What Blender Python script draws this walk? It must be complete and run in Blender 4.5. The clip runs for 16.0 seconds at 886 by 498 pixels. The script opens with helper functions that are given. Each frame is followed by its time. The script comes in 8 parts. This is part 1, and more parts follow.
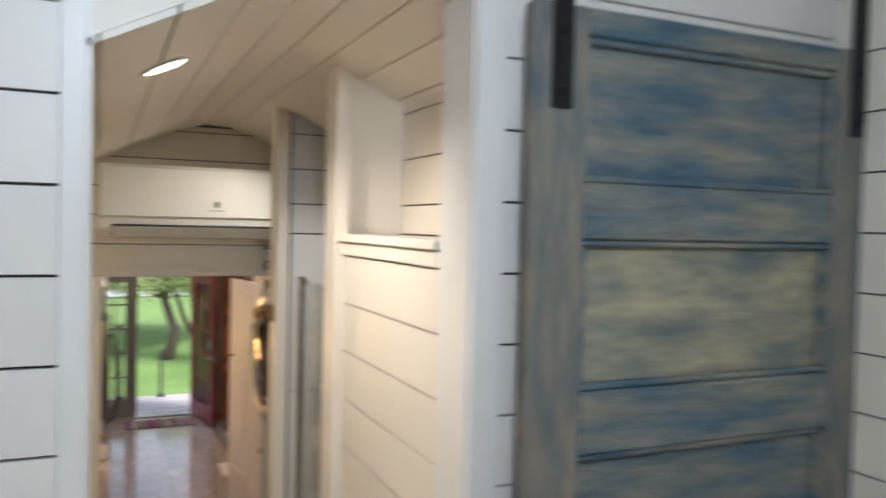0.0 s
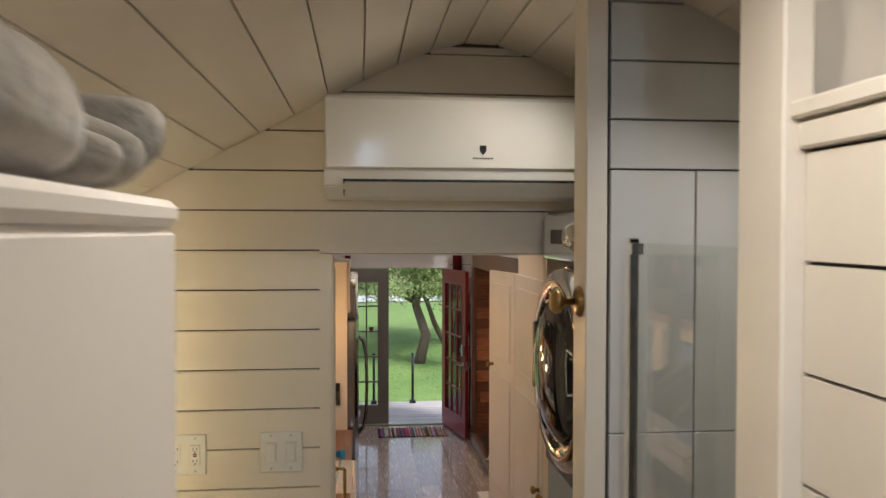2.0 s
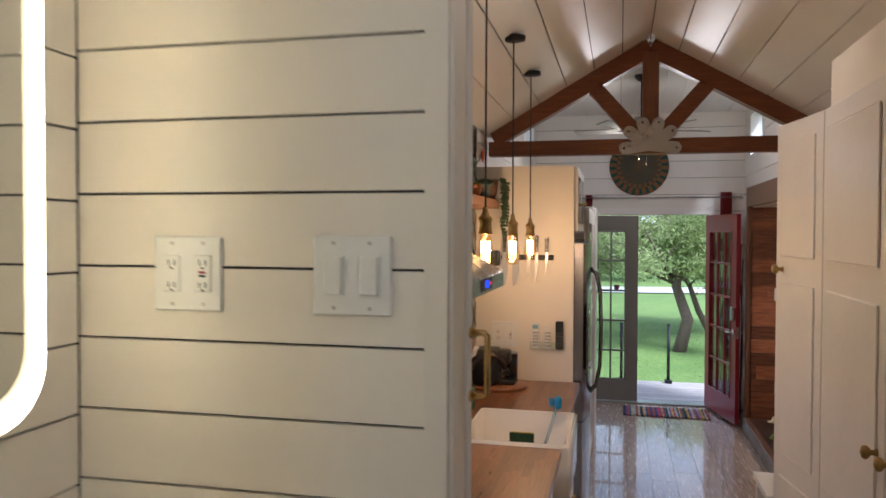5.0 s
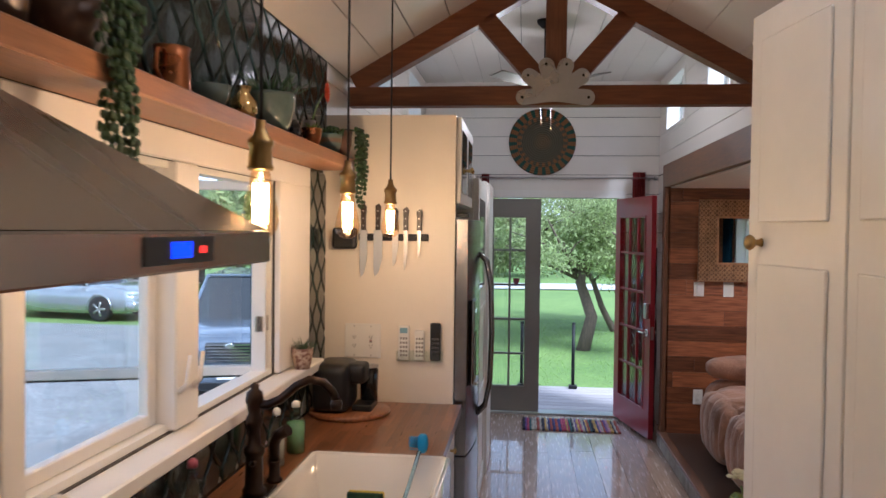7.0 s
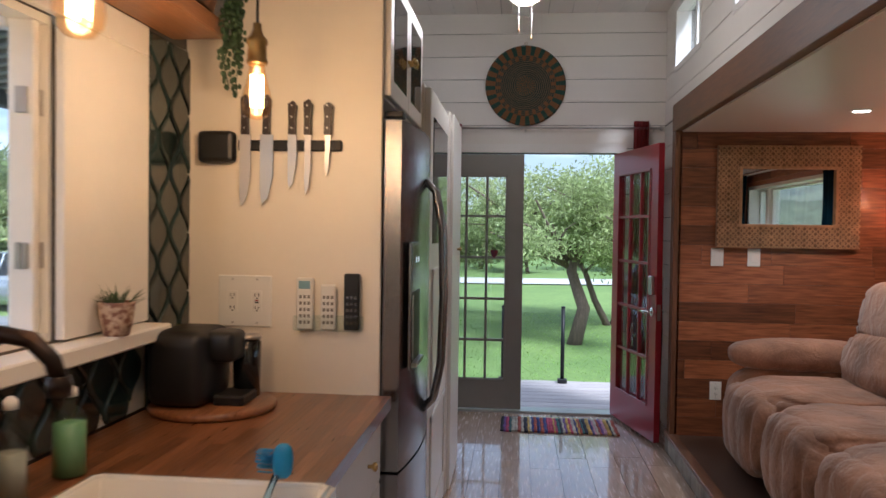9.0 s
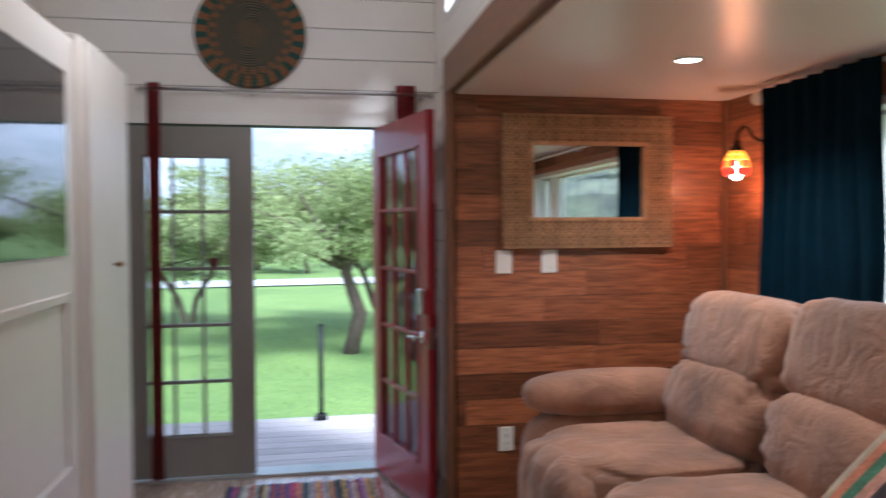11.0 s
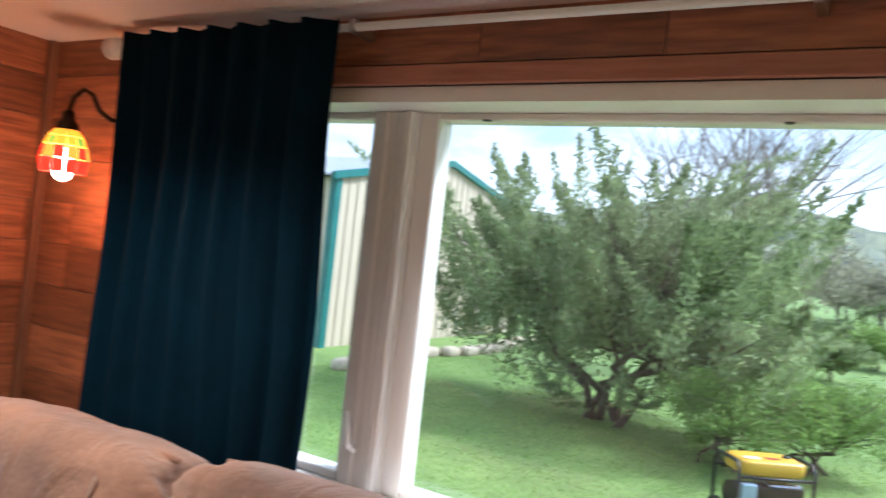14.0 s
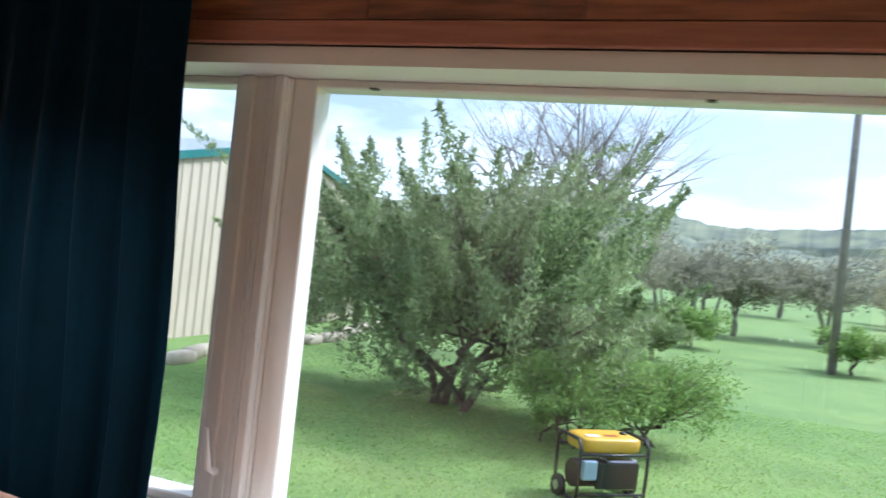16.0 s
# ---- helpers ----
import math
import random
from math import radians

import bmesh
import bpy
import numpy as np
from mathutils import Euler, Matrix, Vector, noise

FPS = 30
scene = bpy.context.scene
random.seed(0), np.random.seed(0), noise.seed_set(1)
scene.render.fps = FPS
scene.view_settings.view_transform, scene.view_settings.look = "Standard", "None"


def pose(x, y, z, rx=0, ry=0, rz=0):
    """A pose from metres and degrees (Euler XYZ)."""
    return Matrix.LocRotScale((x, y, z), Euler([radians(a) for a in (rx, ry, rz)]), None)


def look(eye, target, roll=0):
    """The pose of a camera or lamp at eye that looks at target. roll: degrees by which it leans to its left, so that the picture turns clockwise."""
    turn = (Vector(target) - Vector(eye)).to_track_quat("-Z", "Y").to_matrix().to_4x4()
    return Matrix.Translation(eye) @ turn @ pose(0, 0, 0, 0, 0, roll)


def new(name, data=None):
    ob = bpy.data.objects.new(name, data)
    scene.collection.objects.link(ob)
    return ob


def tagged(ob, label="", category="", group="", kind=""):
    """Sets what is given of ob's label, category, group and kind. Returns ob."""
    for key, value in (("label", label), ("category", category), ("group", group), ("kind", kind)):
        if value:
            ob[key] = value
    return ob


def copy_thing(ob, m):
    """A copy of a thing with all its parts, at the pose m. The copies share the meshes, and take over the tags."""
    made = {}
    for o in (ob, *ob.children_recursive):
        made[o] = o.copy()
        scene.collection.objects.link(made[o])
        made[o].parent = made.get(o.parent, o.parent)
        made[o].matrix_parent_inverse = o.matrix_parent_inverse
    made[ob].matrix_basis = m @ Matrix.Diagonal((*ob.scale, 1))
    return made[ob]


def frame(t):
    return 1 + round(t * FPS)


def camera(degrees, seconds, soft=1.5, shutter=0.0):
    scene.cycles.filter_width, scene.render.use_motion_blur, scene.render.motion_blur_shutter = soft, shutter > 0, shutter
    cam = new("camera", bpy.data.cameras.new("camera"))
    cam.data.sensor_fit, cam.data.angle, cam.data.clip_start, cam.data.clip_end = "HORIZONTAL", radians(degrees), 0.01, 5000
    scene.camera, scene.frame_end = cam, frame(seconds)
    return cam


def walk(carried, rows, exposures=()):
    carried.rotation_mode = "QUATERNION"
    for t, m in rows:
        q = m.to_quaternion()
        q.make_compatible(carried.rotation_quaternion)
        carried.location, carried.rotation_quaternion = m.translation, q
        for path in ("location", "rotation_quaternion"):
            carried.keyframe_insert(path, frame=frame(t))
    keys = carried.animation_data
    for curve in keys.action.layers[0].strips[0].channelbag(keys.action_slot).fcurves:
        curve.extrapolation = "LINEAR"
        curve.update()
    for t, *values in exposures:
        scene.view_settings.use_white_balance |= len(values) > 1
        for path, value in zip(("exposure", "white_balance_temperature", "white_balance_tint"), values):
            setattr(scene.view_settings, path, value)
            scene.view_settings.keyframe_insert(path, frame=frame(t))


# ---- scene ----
cam = camera(60.1, 16.0, shutter=0.5)
PATH = [
    (0, (-0.029, 0.171, 2.713), (0.789, 1.995, 2.654), 1.3),
    (0.5, (-0.026, 0.393, 2.668), (0.374, 2.352, 2.618), 1.0),
    (1, (0.0, 0.741, 2.61), (0.237, 2.726, 2.565), 0.3),
    (1.5, (0.033, 1.098, 2.579), (0.257, 3.085, 2.533), -0.1),
    (2, (0.068, 1.383, 2.529), (0.285, 3.37, 2.483), 0.1),
    (2.5, (0.129, 1.734, 2.489), (0.28, 3.728, 2.441), 0.3),
    (3, (0.171, 1.993, 2.389), (-0.033, 3.982, 2.345), 0.0),
    (3.5, (0.183, 2.142, 2.227), (-0.285, 4.087, 2.195), -0.0),
    (3.7, (0.185, 2.206, 2.164), (-0.313, 4.143, 2.128), 0.2),
    (5.8, (0.318, 3.212, 1.745), (-0.044, 5.178, 1.697), 0.4),
    (6, (0.328, 3.346, 1.73), (-0.004, 5.318, 1.683), 0.5),
    (6.5, (0.304, 3.692, 1.737), (0.039, 5.674, 1.683), 0.7),
    (7, (0.299, 4.032, 1.738), (0.086, 6.02, 1.689), 0.7),
    (7.5, (0.331, 4.323, 1.71), (0.131, 6.312, 1.657), 0.7),
    (8, (0.343, 4.595, 1.561), (0.153, 6.585, 1.511), 0.7),
    (8.2, (0.354, 4.709, 1.519), (0.164, 6.699, 1.472), 0.9),
    (10.3, (0.548, 6.243, 1.416), (0.368, 8.234, 1.358), 0.1),
    (10.5, (0.592, 6.392, 1.445), (0.518, 8.39, 1.387), -0.2),
    (11, (0.727, 6.738, 1.457), (1.087, 8.704, 1.402), -0.3),
    (11.5, (0.837, 7.084, 1.486), (1.525, 8.961, 1.431), 0.3),
    (12, (0.983, 7.377, 1.531), (1.913, 9.147, 1.493), -0.4),
    (12.5, (1.203, 7.628, 1.564), (2.409, 9.223, 1.521), -1.8),
    (13, (1.431, 7.859, 1.593), (2.767, 9.347, 1.552), -2.1),
    (13.2, (1.419, 7.946, 1.585), (2.829, 9.364, 1.564), -1.2),
    (13.5, (1.485, 8.018, 1.605), (2.989, 9.336, 1.577), 2.4),
    (14, (1.514, 8.088, 1.606), (3.226, 9.123, 1.604), 6.3),
    (14.5, (1.547, 8.053, 1.592), (3.335, 8.95, 1.601), 7.3),
    (15, (1.572, 8.019, 1.574), (3.379, 8.877, 1.582), 6.6),
    (15.5, (1.597, 8.013, 1.583), (3.42, 8.834, 1.588), 4.8),
    (16, (1.653, 8.263, 1.6), (3.542, 8.919, 1.607), 6.2),
]
walk(cam, [(t, look(eye, target, roll)) for t, eye, target, roll in PATH],
     [(0, 0.4, 6000), (0.5, 0.15, 5950), (1.0, -0.05, 5850), (1.5, -0.05, 6400), (2.5, 0.05, 5700), (3.5, -0.05, 5700), (6, 0.5, 5000), (6.5, 0.48, 4900), (7, 0.4, 5050), (8, 0.15, 5450), (10.5, 0.6, 5200), (12.5, 0.8, 5300), (14, 0.65, 5450), (16, 0.45, 5400)])

# ---- world, sun and lamps ----
world = bpy.data.worlds.new("overcast_sky")
scene.world = world
world.use_nodes = True
wn, wl = world.node_tree.nodes, world.node_tree.links
wn.clear()
sky = wn.new("ShaderNodeTexSky")
sky.sky_type, sky.sun_disc = "NISHITA", False
sky.sun_elevation, sky.sun_rotation = radians(48), radians(140)
sky.air_density, sky.dust_density = 1.0, 2.5
tc = wn.new("ShaderNodeTexCoord")
mp = wn.new("ShaderNodeMapping")
mp.inputs["Scale"].default_value = (1.0, 1.0, 3.2)
cl = wn.new("ShaderNodeTexNoise")
cl.inputs["Scale"].default_value, cl.inputs["Detail"].default_value, cl.inputs["Roughness"].default_value = 2.6, 7.0, 0.55
cr = wn.new("ShaderNodeValToRGB")
cr.color_ramp.elements[0].position, cr.color_ramp.elements[1].position = 0.40, 0.60
cr.color_ramp.elements[0].color, cr.color_ramp.elements[1].color = (0.15, 0.15, 0.15, 1), (1, 1, 1, 1)
mixw = wn.new("ShaderNodeMix")
mixw.data_type = "RGBA"
mixw.inputs[7].default_value = (9.5, 10.0, 11.2, 1)
bgw = wn.new("ShaderNodeBackground")
bgw.inputs["Strength"].default_value = 0.15
outw = wn.new("ShaderNodeOutputWorld")
wl.new(tc.outputs["Generated"], mp.inputs["Vector"])
wl.new(mp.outputs["Vector"], cl.inputs["Vector"])
wl.new(cl.outputs["Fac"], cr.inputs["Fac"])
wl.new(cr.outputs["Color"], mixw.inputs[0])
wl.new(sky.outputs["Color"], mixw.inputs[6])
wl.new(mixw.outputs[2], bgw.inputs["Color"])
wl.new(bgw.outputs["Background"], outw.inputs["Surface"])


def lamp(name, kind, m, power, colour, **more):
    d = bpy.data.lights.new(name, kind)
    d.energy, d.color = power, colour
    for key, value in more.items():
        if key == "size":
            d.size = value
        elif key == "size_y":
            d.shape, d.size_y = "RECTANGLE", value
        elif key == "disk":
            d.shape, d.size = "DISK", value
        elif key == "radius":
            d.shadow_soft_size = value
        elif key == "angle":
            d.angle = value
        elif key == "cone":
            d.spot_size, d.spot_blend = radians(value), 0.7
    ob = new(name, d)
    ob.matrix_world = m
    return ob


WARM, PALE = (1.0, 0.60, 0.32), (1.0, 0.88, 0.74)
lamp("sun_light", "SUN", look((0, 0, 20), (-6.0, 7.2, 9.6)), 5.0, (1.0, 0.97, 0.93), angle=radians(14))


# ---- materials ----
def mat(name, colour, rough=0.5, metal=0.0, vary=0.12, scale=6.0, grain=0.0, stretch=(1, 1, 1), bump=0.02, bscale=60.0,
        second=None, per_piece=0.0, coat=0.0, detail=5.0, sheen=0.0, mottle=0.5, spec=0.5):
    """A procedural surface: base colour broken up by noise at two scales, optional second colour, fine relief."""
    m = bpy.data.materials.new(name)
    m.use_nodes = True
    n, l = m.node_tree.nodes, m.node_tree.links
    b = n["Principled BSDF"]
    b.inputs["Roughness"].default_value, b.inputs["Metallic"].default_value = rough, metal
    b.inputs["Coat Weight"].default_value = coat
    b.inputs["Sheen Weight"].default_value = sheen
    b.inputs["Specular IOR Level"].default_value = spec
    co = n.new("ShaderNodeTexCoord")
    ma = n.new("ShaderNodeMapping")
    ma.inputs["Scale"].default_value = stretch
    l.new(co.outputs["Object"], ma.inputs["Vector"])
    vec = ma.outputs["Vector"]
    info = n.new("ShaderNodeObjectInfo")
    if per_piece:
        sh = n.new("ShaderNodeVectorMath")
        sh.operation = "MULTIPLY_ADD"
        cx = n.new("ShaderNodeCombineXYZ")
        for k in range(3):
            l.new(info.outputs["Random"], cx.inputs[k])
        sh.inputs[1].default_value = (37, 53, 29)
        l.new(cx.outputs[0], sh.inputs[0])
        l.new(vec, sh.inputs[2])
        vec = sh.outputs[0]
    big = n.new("ShaderNodeTexNoise")
    big.inputs["Scale"].default_value, big.inputs["Detail"].default_value = scale, detail
    fine = n.new("ShaderNodeTexNoise")
    fine.inputs["Scale"].default_value, fine.inputs["Detail"].default_value = bscale, 4.0
    l.new(vec, big.inputs["Vector"])
    l.new(vec, fine.inputs["Vector"])
    two = second or tuple(c * (1 - vary) for c in colour)
    ramp = n.new("ShaderNodeValToRGB")
    ramp.color_ramp.elements[0].position, ramp.color_ramp.elements[1].position = 0.5 - mottle * 0.4, 0.5 + mottle * 0.4
    ramp.color_ramp.elements[0].color, ramp.color_ramp.elements[1].color = (*two, 1), (*colour, 1)
    l.new(big.outputs["Fac"], ramp.inputs["Fac"])
    hsv = n.new("ShaderNodeHueSaturation")
    l.new(ramp.outputs["Color"], hsv.inputs["Color"])
    mr = n.new("ShaderNodeMapRange")
    mr.inputs["To Min"].default_value, mr.inputs["To Max"].default_value = 1 - grain - vary * 0.3, 1 + grain + vary * 0.3
    l.new(fine.outputs["Fac"], mr.inputs["Value"])
    if per_piece:
        pr = n.new("ShaderNodeMapRange")
        pr.inputs["To Min"].default_value, pr.inputs["To Max"].default_value = 1 - per_piece, 1 + per_piece
        l.new(info.outputs["Random"], pr.inputs["Value"])
        mu = n.new("ShaderNodeMath")
        mu.operation = "MULTIPLY"
        l.new(pr.outputs[0], mu.inputs[0])
        l.new(mr.outputs[0], mu.inputs[1])
        l.new(mu.outputs[0], hsv.inputs["Value"])
    else:
        l.new(mr.outputs[0], hsv.inputs["Value"])
    l.new(hsv.outputs["Color"], b.inputs["Base Color"])
    rr = n.new("ShaderNodeMapRange")
    rr.inputs["To Min"].default_value, rr.inputs["To Max"].default_value = max(0.01, rough - min(0.07, rough * 0.25)), min(1.0, rough + min(0.07, rough * 0.25))
    l.new(big.outputs["Fac"], rr.inputs["Value"])
    l.new(rr.outputs[0], b.inputs["Roughness"])
    if bump:
        bp = n.new("ShaderNodeBump")
        bp.inputs["Strength"].default_value, bp.inputs["Distance"].default_value = min(1.0, bump * 10), 0.004
        l.new(fine.outputs["Fac"], bp.inputs["Height"])
        l.new(bp.outputs[0], b.inputs["Normal"])
    return m


def wood(name, dark, light, rough=0.35, axis="y", per_piece=0.25, coat=0.0, scale=5.0):
    st = {"x": (1.2, 14, 14), "y": (14, 1.2, 14), "z": (14, 14, 1.2)}[axis]
    return mat(name, light, rough, second=dark, scale=scale, stretch=st, grain=0.12, bump=0.03, bscale=9.0, per_piece=per_piece, coat=coat, detail=8.0, mottle=0.75)


def glow(name, colour, strength):
    m = bpy.data.materials.new(name)
    m.use_nodes = True
    b = m.node_tree.nodes["Principled BSDF"]
    b.inputs["Base Color"].default_value = (*colour, 1)
    b.inputs["Emission Color"].default_value = (*colour, 1)
    b.inputs["Emission Strength"].default_value = strength
    return m


def glass(name, colour=(1, 1, 1), rough=0.0, ior=1.45, thin=True):
    m = bpy.data.materials.new(name)
    m.use_nodes = True
    n, l = m.node_tree.nodes, m.node_tree.links
    if not thin:
        b = n["Principled BSDF"]
        b.inputs["Base Color"].default_value = (*colour, 1)
        b.inputs["Transmission Weight"].default_value, b.inputs["Roughness"].default_value, b.inputs["IOR"].default_value = 1.0, rough, ior
        return m
    n.remove(n["Principled BSDF"])
    t, g, mx, lw = n.new("ShaderNodeBsdfTransparent"), n.new("ShaderNodeBsdfGlossy"), n.new("ShaderNodeMixShader"), n.new("ShaderNodeLayerWeight")
    t.inputs["Color"].default_value = (*colour, 1)
    g.inputs["Roughness"].default_value = max(rough, 0.005)
    lw.inputs["Blend"].default_value = 0.5
    pw, ml = n.new("ShaderNodeMath"), n.new("ShaderNodeMath")
    pw.operation, ml.operation = "POWER", "MULTIPLY_ADD"
    pw.inputs[1].default_value = 4.0
    ml.inputs[1].default_value, ml.inputs[2].default_value = 0.45 * (ior - 1) / 0.45, 0.055
    l.new(lw.outputs["Facing"], pw.inputs[0])
    l.new(pw.outputs[0], ml.inputs[0])
    l.new(ml.outputs[0], mx.inputs[0])
    l.new(t.outputs[0], mx.inputs[1])
    l.new(g.outputs[0], mx.inputs[2])
    l.new(mx.outputs[0], n["Material Output"].inputs["Surface"])
    return m


M_WHITE = mat("white_paint", (0.79, 0.745, 0.69), 0.42, vary=0.05, scale=3.0, bump=0.012, bscale=45, per_piece=0.02)
M_CREAM = mat("cream_paint", (0.81, 0.74, 0.635), 0.45, vary=0.05, scale=3.0, bump=0.012, bscale=45, per_piece=0.02)
M_TRIM = mat("white_trim", (0.80, 0.77, 0.73), 0.38, vary=0.06, scale=5.0, bump=0.02, bscale=30)
M_GAP = mat("dark_joint", (0.10, 0.09, 0.08), 0.9, vary=0.2)
M_FLOOR = wood("floor_plank", (0.29, 0.21, 0.16), (0.56, 0.425, 0.33), 0.26, "y", 0.22, coat=0.8)
M_BEAM = wood("stained_beam_x", (0.10, 0.032, 0.012), (0.21, 0.075, 0.028), 0.5, "x", 0.1)
M_BEAMY = wood("stained_beam_y", (0.10, 0.045, 0.022), (0.20, 0.095, 0.048), 0.5, "y", 0.1)
M_BEAMZ = wood("stained_post_z", (0.10, 0.04, 0.018), (0.21, 0.085, 0.04), 0.5, "z", 0.1)
M_PANELX = wood("acacia_x", (0.075, 0.022, 0.010), (0.35, 0.125, 0.050), 0.42, "x", 0.5, coat=0.12)
M_PANELY = wood("acacia_y", (0.075, 0.022, 0.010), (0.35, 0.125, 0.050), 0.42, "y", 0.5, coat=0.12)
M_BUTCHER = wood("butcher_block", (0.12, 0.042, 0.016), (0.30, 0.125, 0.05), 0.3, "y", 0.3, coat=0.25)
M_SHELF = wood("shelf_wood", (0.20, 0.085, 0.032), (0.34, 0.155, 0.065), 0.42, "y", 0.05)
M_STEEL = mat("brushed_steel", (0.52, 0.50, 0.48), 0.3, 1.0, vary=0.08, scale=3.0, stretch=(1, 30, 1), bump=0.006, bscale=20)
M_DSTEEL = mat("dark_steel", (0.33, 0.33, 0.34), 0.24, 1.0, vary=0.06, scale=3.0, stretch=(1, 1, 25), bump=0.006, bscale=20)
M_PEWTER = mat("bright_pewter", (0.50, 0.48, 0.45), 0.28, 1.0, vary=0.1, scale=8, bump=0.01)
M_CHROME = mat("chrome", (0.8, 0.8, 0.8), 0.08, 1.0, vary=0.02, bump=0)
M_BRASS = mat("aged_brass", (0.42, 0.28, 0.11), 0.3, 1.0, vary=0.3, scale=20, bump=0.01)
M_GOLD = mat("polished_brass", (0.75, 0.53, 0.22), 0.2, 1.0, vary=0.1, scale=20, bump=0.01)
M_BLACK = mat("black_plastic", (0.010, 0.010, 0.011), 0.42, vary=0.2, scale=12, bump=0.01)
M_IRON = mat("black_iron", (0.02, 0.02, 0.021), 0.5, 0.6, vary=0.2, scale=12, bump=0.02)
M_BRONZE = mat("oiled_bronze", (0.045, 0.028, 0.02), 0.32, 0.8, vary=0.4, scale=14, bump=0.01)
M_PLASTIC = mat("white_plastic", (0.80, 0.78, 0.73), 0.3, vary=0.03, scale=5, bump=0)
M_CERAMIC = mat("white_ceramic", (0.80, 0.76, 0.70), 0.12, vary=0.04, scale=5, bump=0, coat=0.6)
M_TILE = mat("dark_green_glaze", (0.024, 0.042, 0.040), 0.12, vary=0.5, scale=7, bump=0.02, bscale=25, per_piece=0.4, coat=0.4)
M_GROUT = mat("pale_grout", (0.55, 0.53, 0.48), 0.8, vary=0.15, scale=20, bump=0.03)
M_RED = mat("red_paint", (0.30, 0.018, 0.030), 0.35, vary=0.12, scale=6, bump=0.015, bscale=40)
M_GREYD = mat("grey_door_paint", (0.24, 0.22, 0.195), 0.4, vary=0.08, scale=6, bump=0.015, bscale=40)
M_SUEDE = mat("brown_suede", (0.37, 0.185, 0.11), 0.9, second=(0.16, 0.078, 0.046), vary=0.4, scale=4.2, mottle=0.42, grain=0.16, bump=0.05, bscale=90, sheen=0.3)
n_, l_ = M_SUEDE.node_tree.nodes, M_SUEDE.node_tree.links
crease = n_.new("ShaderNodeTexNoise")
crease.inputs["Scale"].default_value, crease.inputs["Detail"].default_value, crease.inputs["Distortion"].default_value = 6.5, 3.0, 1.6
l_.new(n_["Mapping"].outputs["Vector"], crease.inputs["Vector"])
fold = n_.new("ShaderNodeBump")
fold.inputs["Strength"].default_value, fold.inputs["Distance"].default_value = 0.55, 0.03
l_.new(crease.outputs["Fac"], fold.inputs["Height"])
l_.new(fold.outputs[0], n_["Bump"].inputs["Normal"])
M_VELVET = mat("teal_velvet", (0.0014, 0.013, 0.024), 0.9, vary=0.3, scale=9, grain=0.1, bump=0.04, bscale=80, spec=0.08)
M_REDCLOTH = mat("red_cloth", (0.20, 0.012, 0.012), 0.9, vary=0.3, scale=20, bump=0.04)
M_GLASS = glass("window_glass", (0.97, 0.985, 0.98))
M_SHGLASS = glass("shower_glass", (0.95, 0.97, 0.96), 0.01, 1.45)
M_MIRROR = mat("silvered_mirror", (0.86, 0.87, 0.86), 0.02, 1.0, vary=0.01, bump=0)
M_DGLASS = mat("dark_glass", (0.012, 0.013, 0.014), 0.06, vary=0.1, bump=0, coat=0.5)
M_GRASS = mat("lawn", (0.165, 0.245, 0.06), 0.95, vary=0.3, second=(0.11, 0.185, 0.042), scale=0.7, grain=0.35, bump=0.3, bscale=14)
M_GRAVEL = mat("gravel", (0.25, 0.248, 0.245), 0.95, vary=0.3, scale=1.2, grain=0.5, bump=0.3, bscale=18)
M_DECK = wood("deck_board", (0.28, 0.24, 0.23), (0.44, 0.40, 0.38), 0.75, "x", 0.12)
M_BARK = mat("bark", (0.16, 0.115, 0.085), 0.95, vary=0.4, scale=4, stretch=(6, 6, 1), grain=0.2, bump=0.2, bscale=20)
M_STONE = mat("step_stone", (0.33, 0.31, 0.28), 0.8, vary=0.35, scale=9, grain=0.2, bump=0.1, bscale=30, per_piece=0.25)
M_LAMPGLOW = glow("lamp_glow", (1.0, 0.90, 0.75), 14)
M_FILAMENT = glow("filament", (1.0, 0.56, 0.20), 45)
M_LED = glow("mirror_led", (1.0, 0.84, 0.52), 1.25)
M_LEDEDGE = glow("mirror_led_edge", (1.0, 0.80, 0.46), 24)
M_HOOD = mat("hood_steel", (0.31, 0.285, 0.26), 0.26, 1.0, vary=0.03, scale=2.0, stretch=(1, 6, 1), bump=0.006, bscale=20)


# ---- building tools ----
def box(bm, x0, x1, y0, y1, z0, z1, bevel=0.0):
    vs = [bm.verts.new((x, y, z)) for x in (x0, x1) for y in (y0, y1) for z in (z0, z1)]
    fs = [bm.faces.new([vs[i] for i in f]) for f in ((0, 1, 3, 2), (4, 6, 7, 5), (0, 4, 5, 1), (2, 3, 7, 6), (0, 2, 6, 4), (1, 5, 7, 3))]
    if bevel:
        es = {e for f in fs for e in f.edges}
        bmesh.ops.bevel(bm, geom=list(es), offset=bevel, segments=2 if bevel > 0.008 else 1, affect="EDGES", profile=0.5)
    return bm


def cyl(bm, p0, p1, r0, r1=None, seg=16, caps=True):
    p0, p1 = Vector(p0), Vector(p1)
    r1 = r0 if r1 is None else r1
    q = (p1 - p0).to_track_quat("Z", "Y").to_matrix()
    rings = []
    for p, r in ((p0, r0), (p1, r1)):
        rings.append([bm.verts.new(p + q @ Vector((r * math.cos(a), r * math.sin(a), 0))) for a in (2 * math.pi * k / seg for k in range(seg))])
    for k in range(seg):
        f = bm.faces.new((rings[0][k], rings[0][(k + 1) % seg], rings[1][(k + 1) % seg], rings[1][k]))
        f.smooth = True
    if caps:
        bm.faces.new(rings[0][::-1])
        bm.faces.new(rings[1])
    return bm


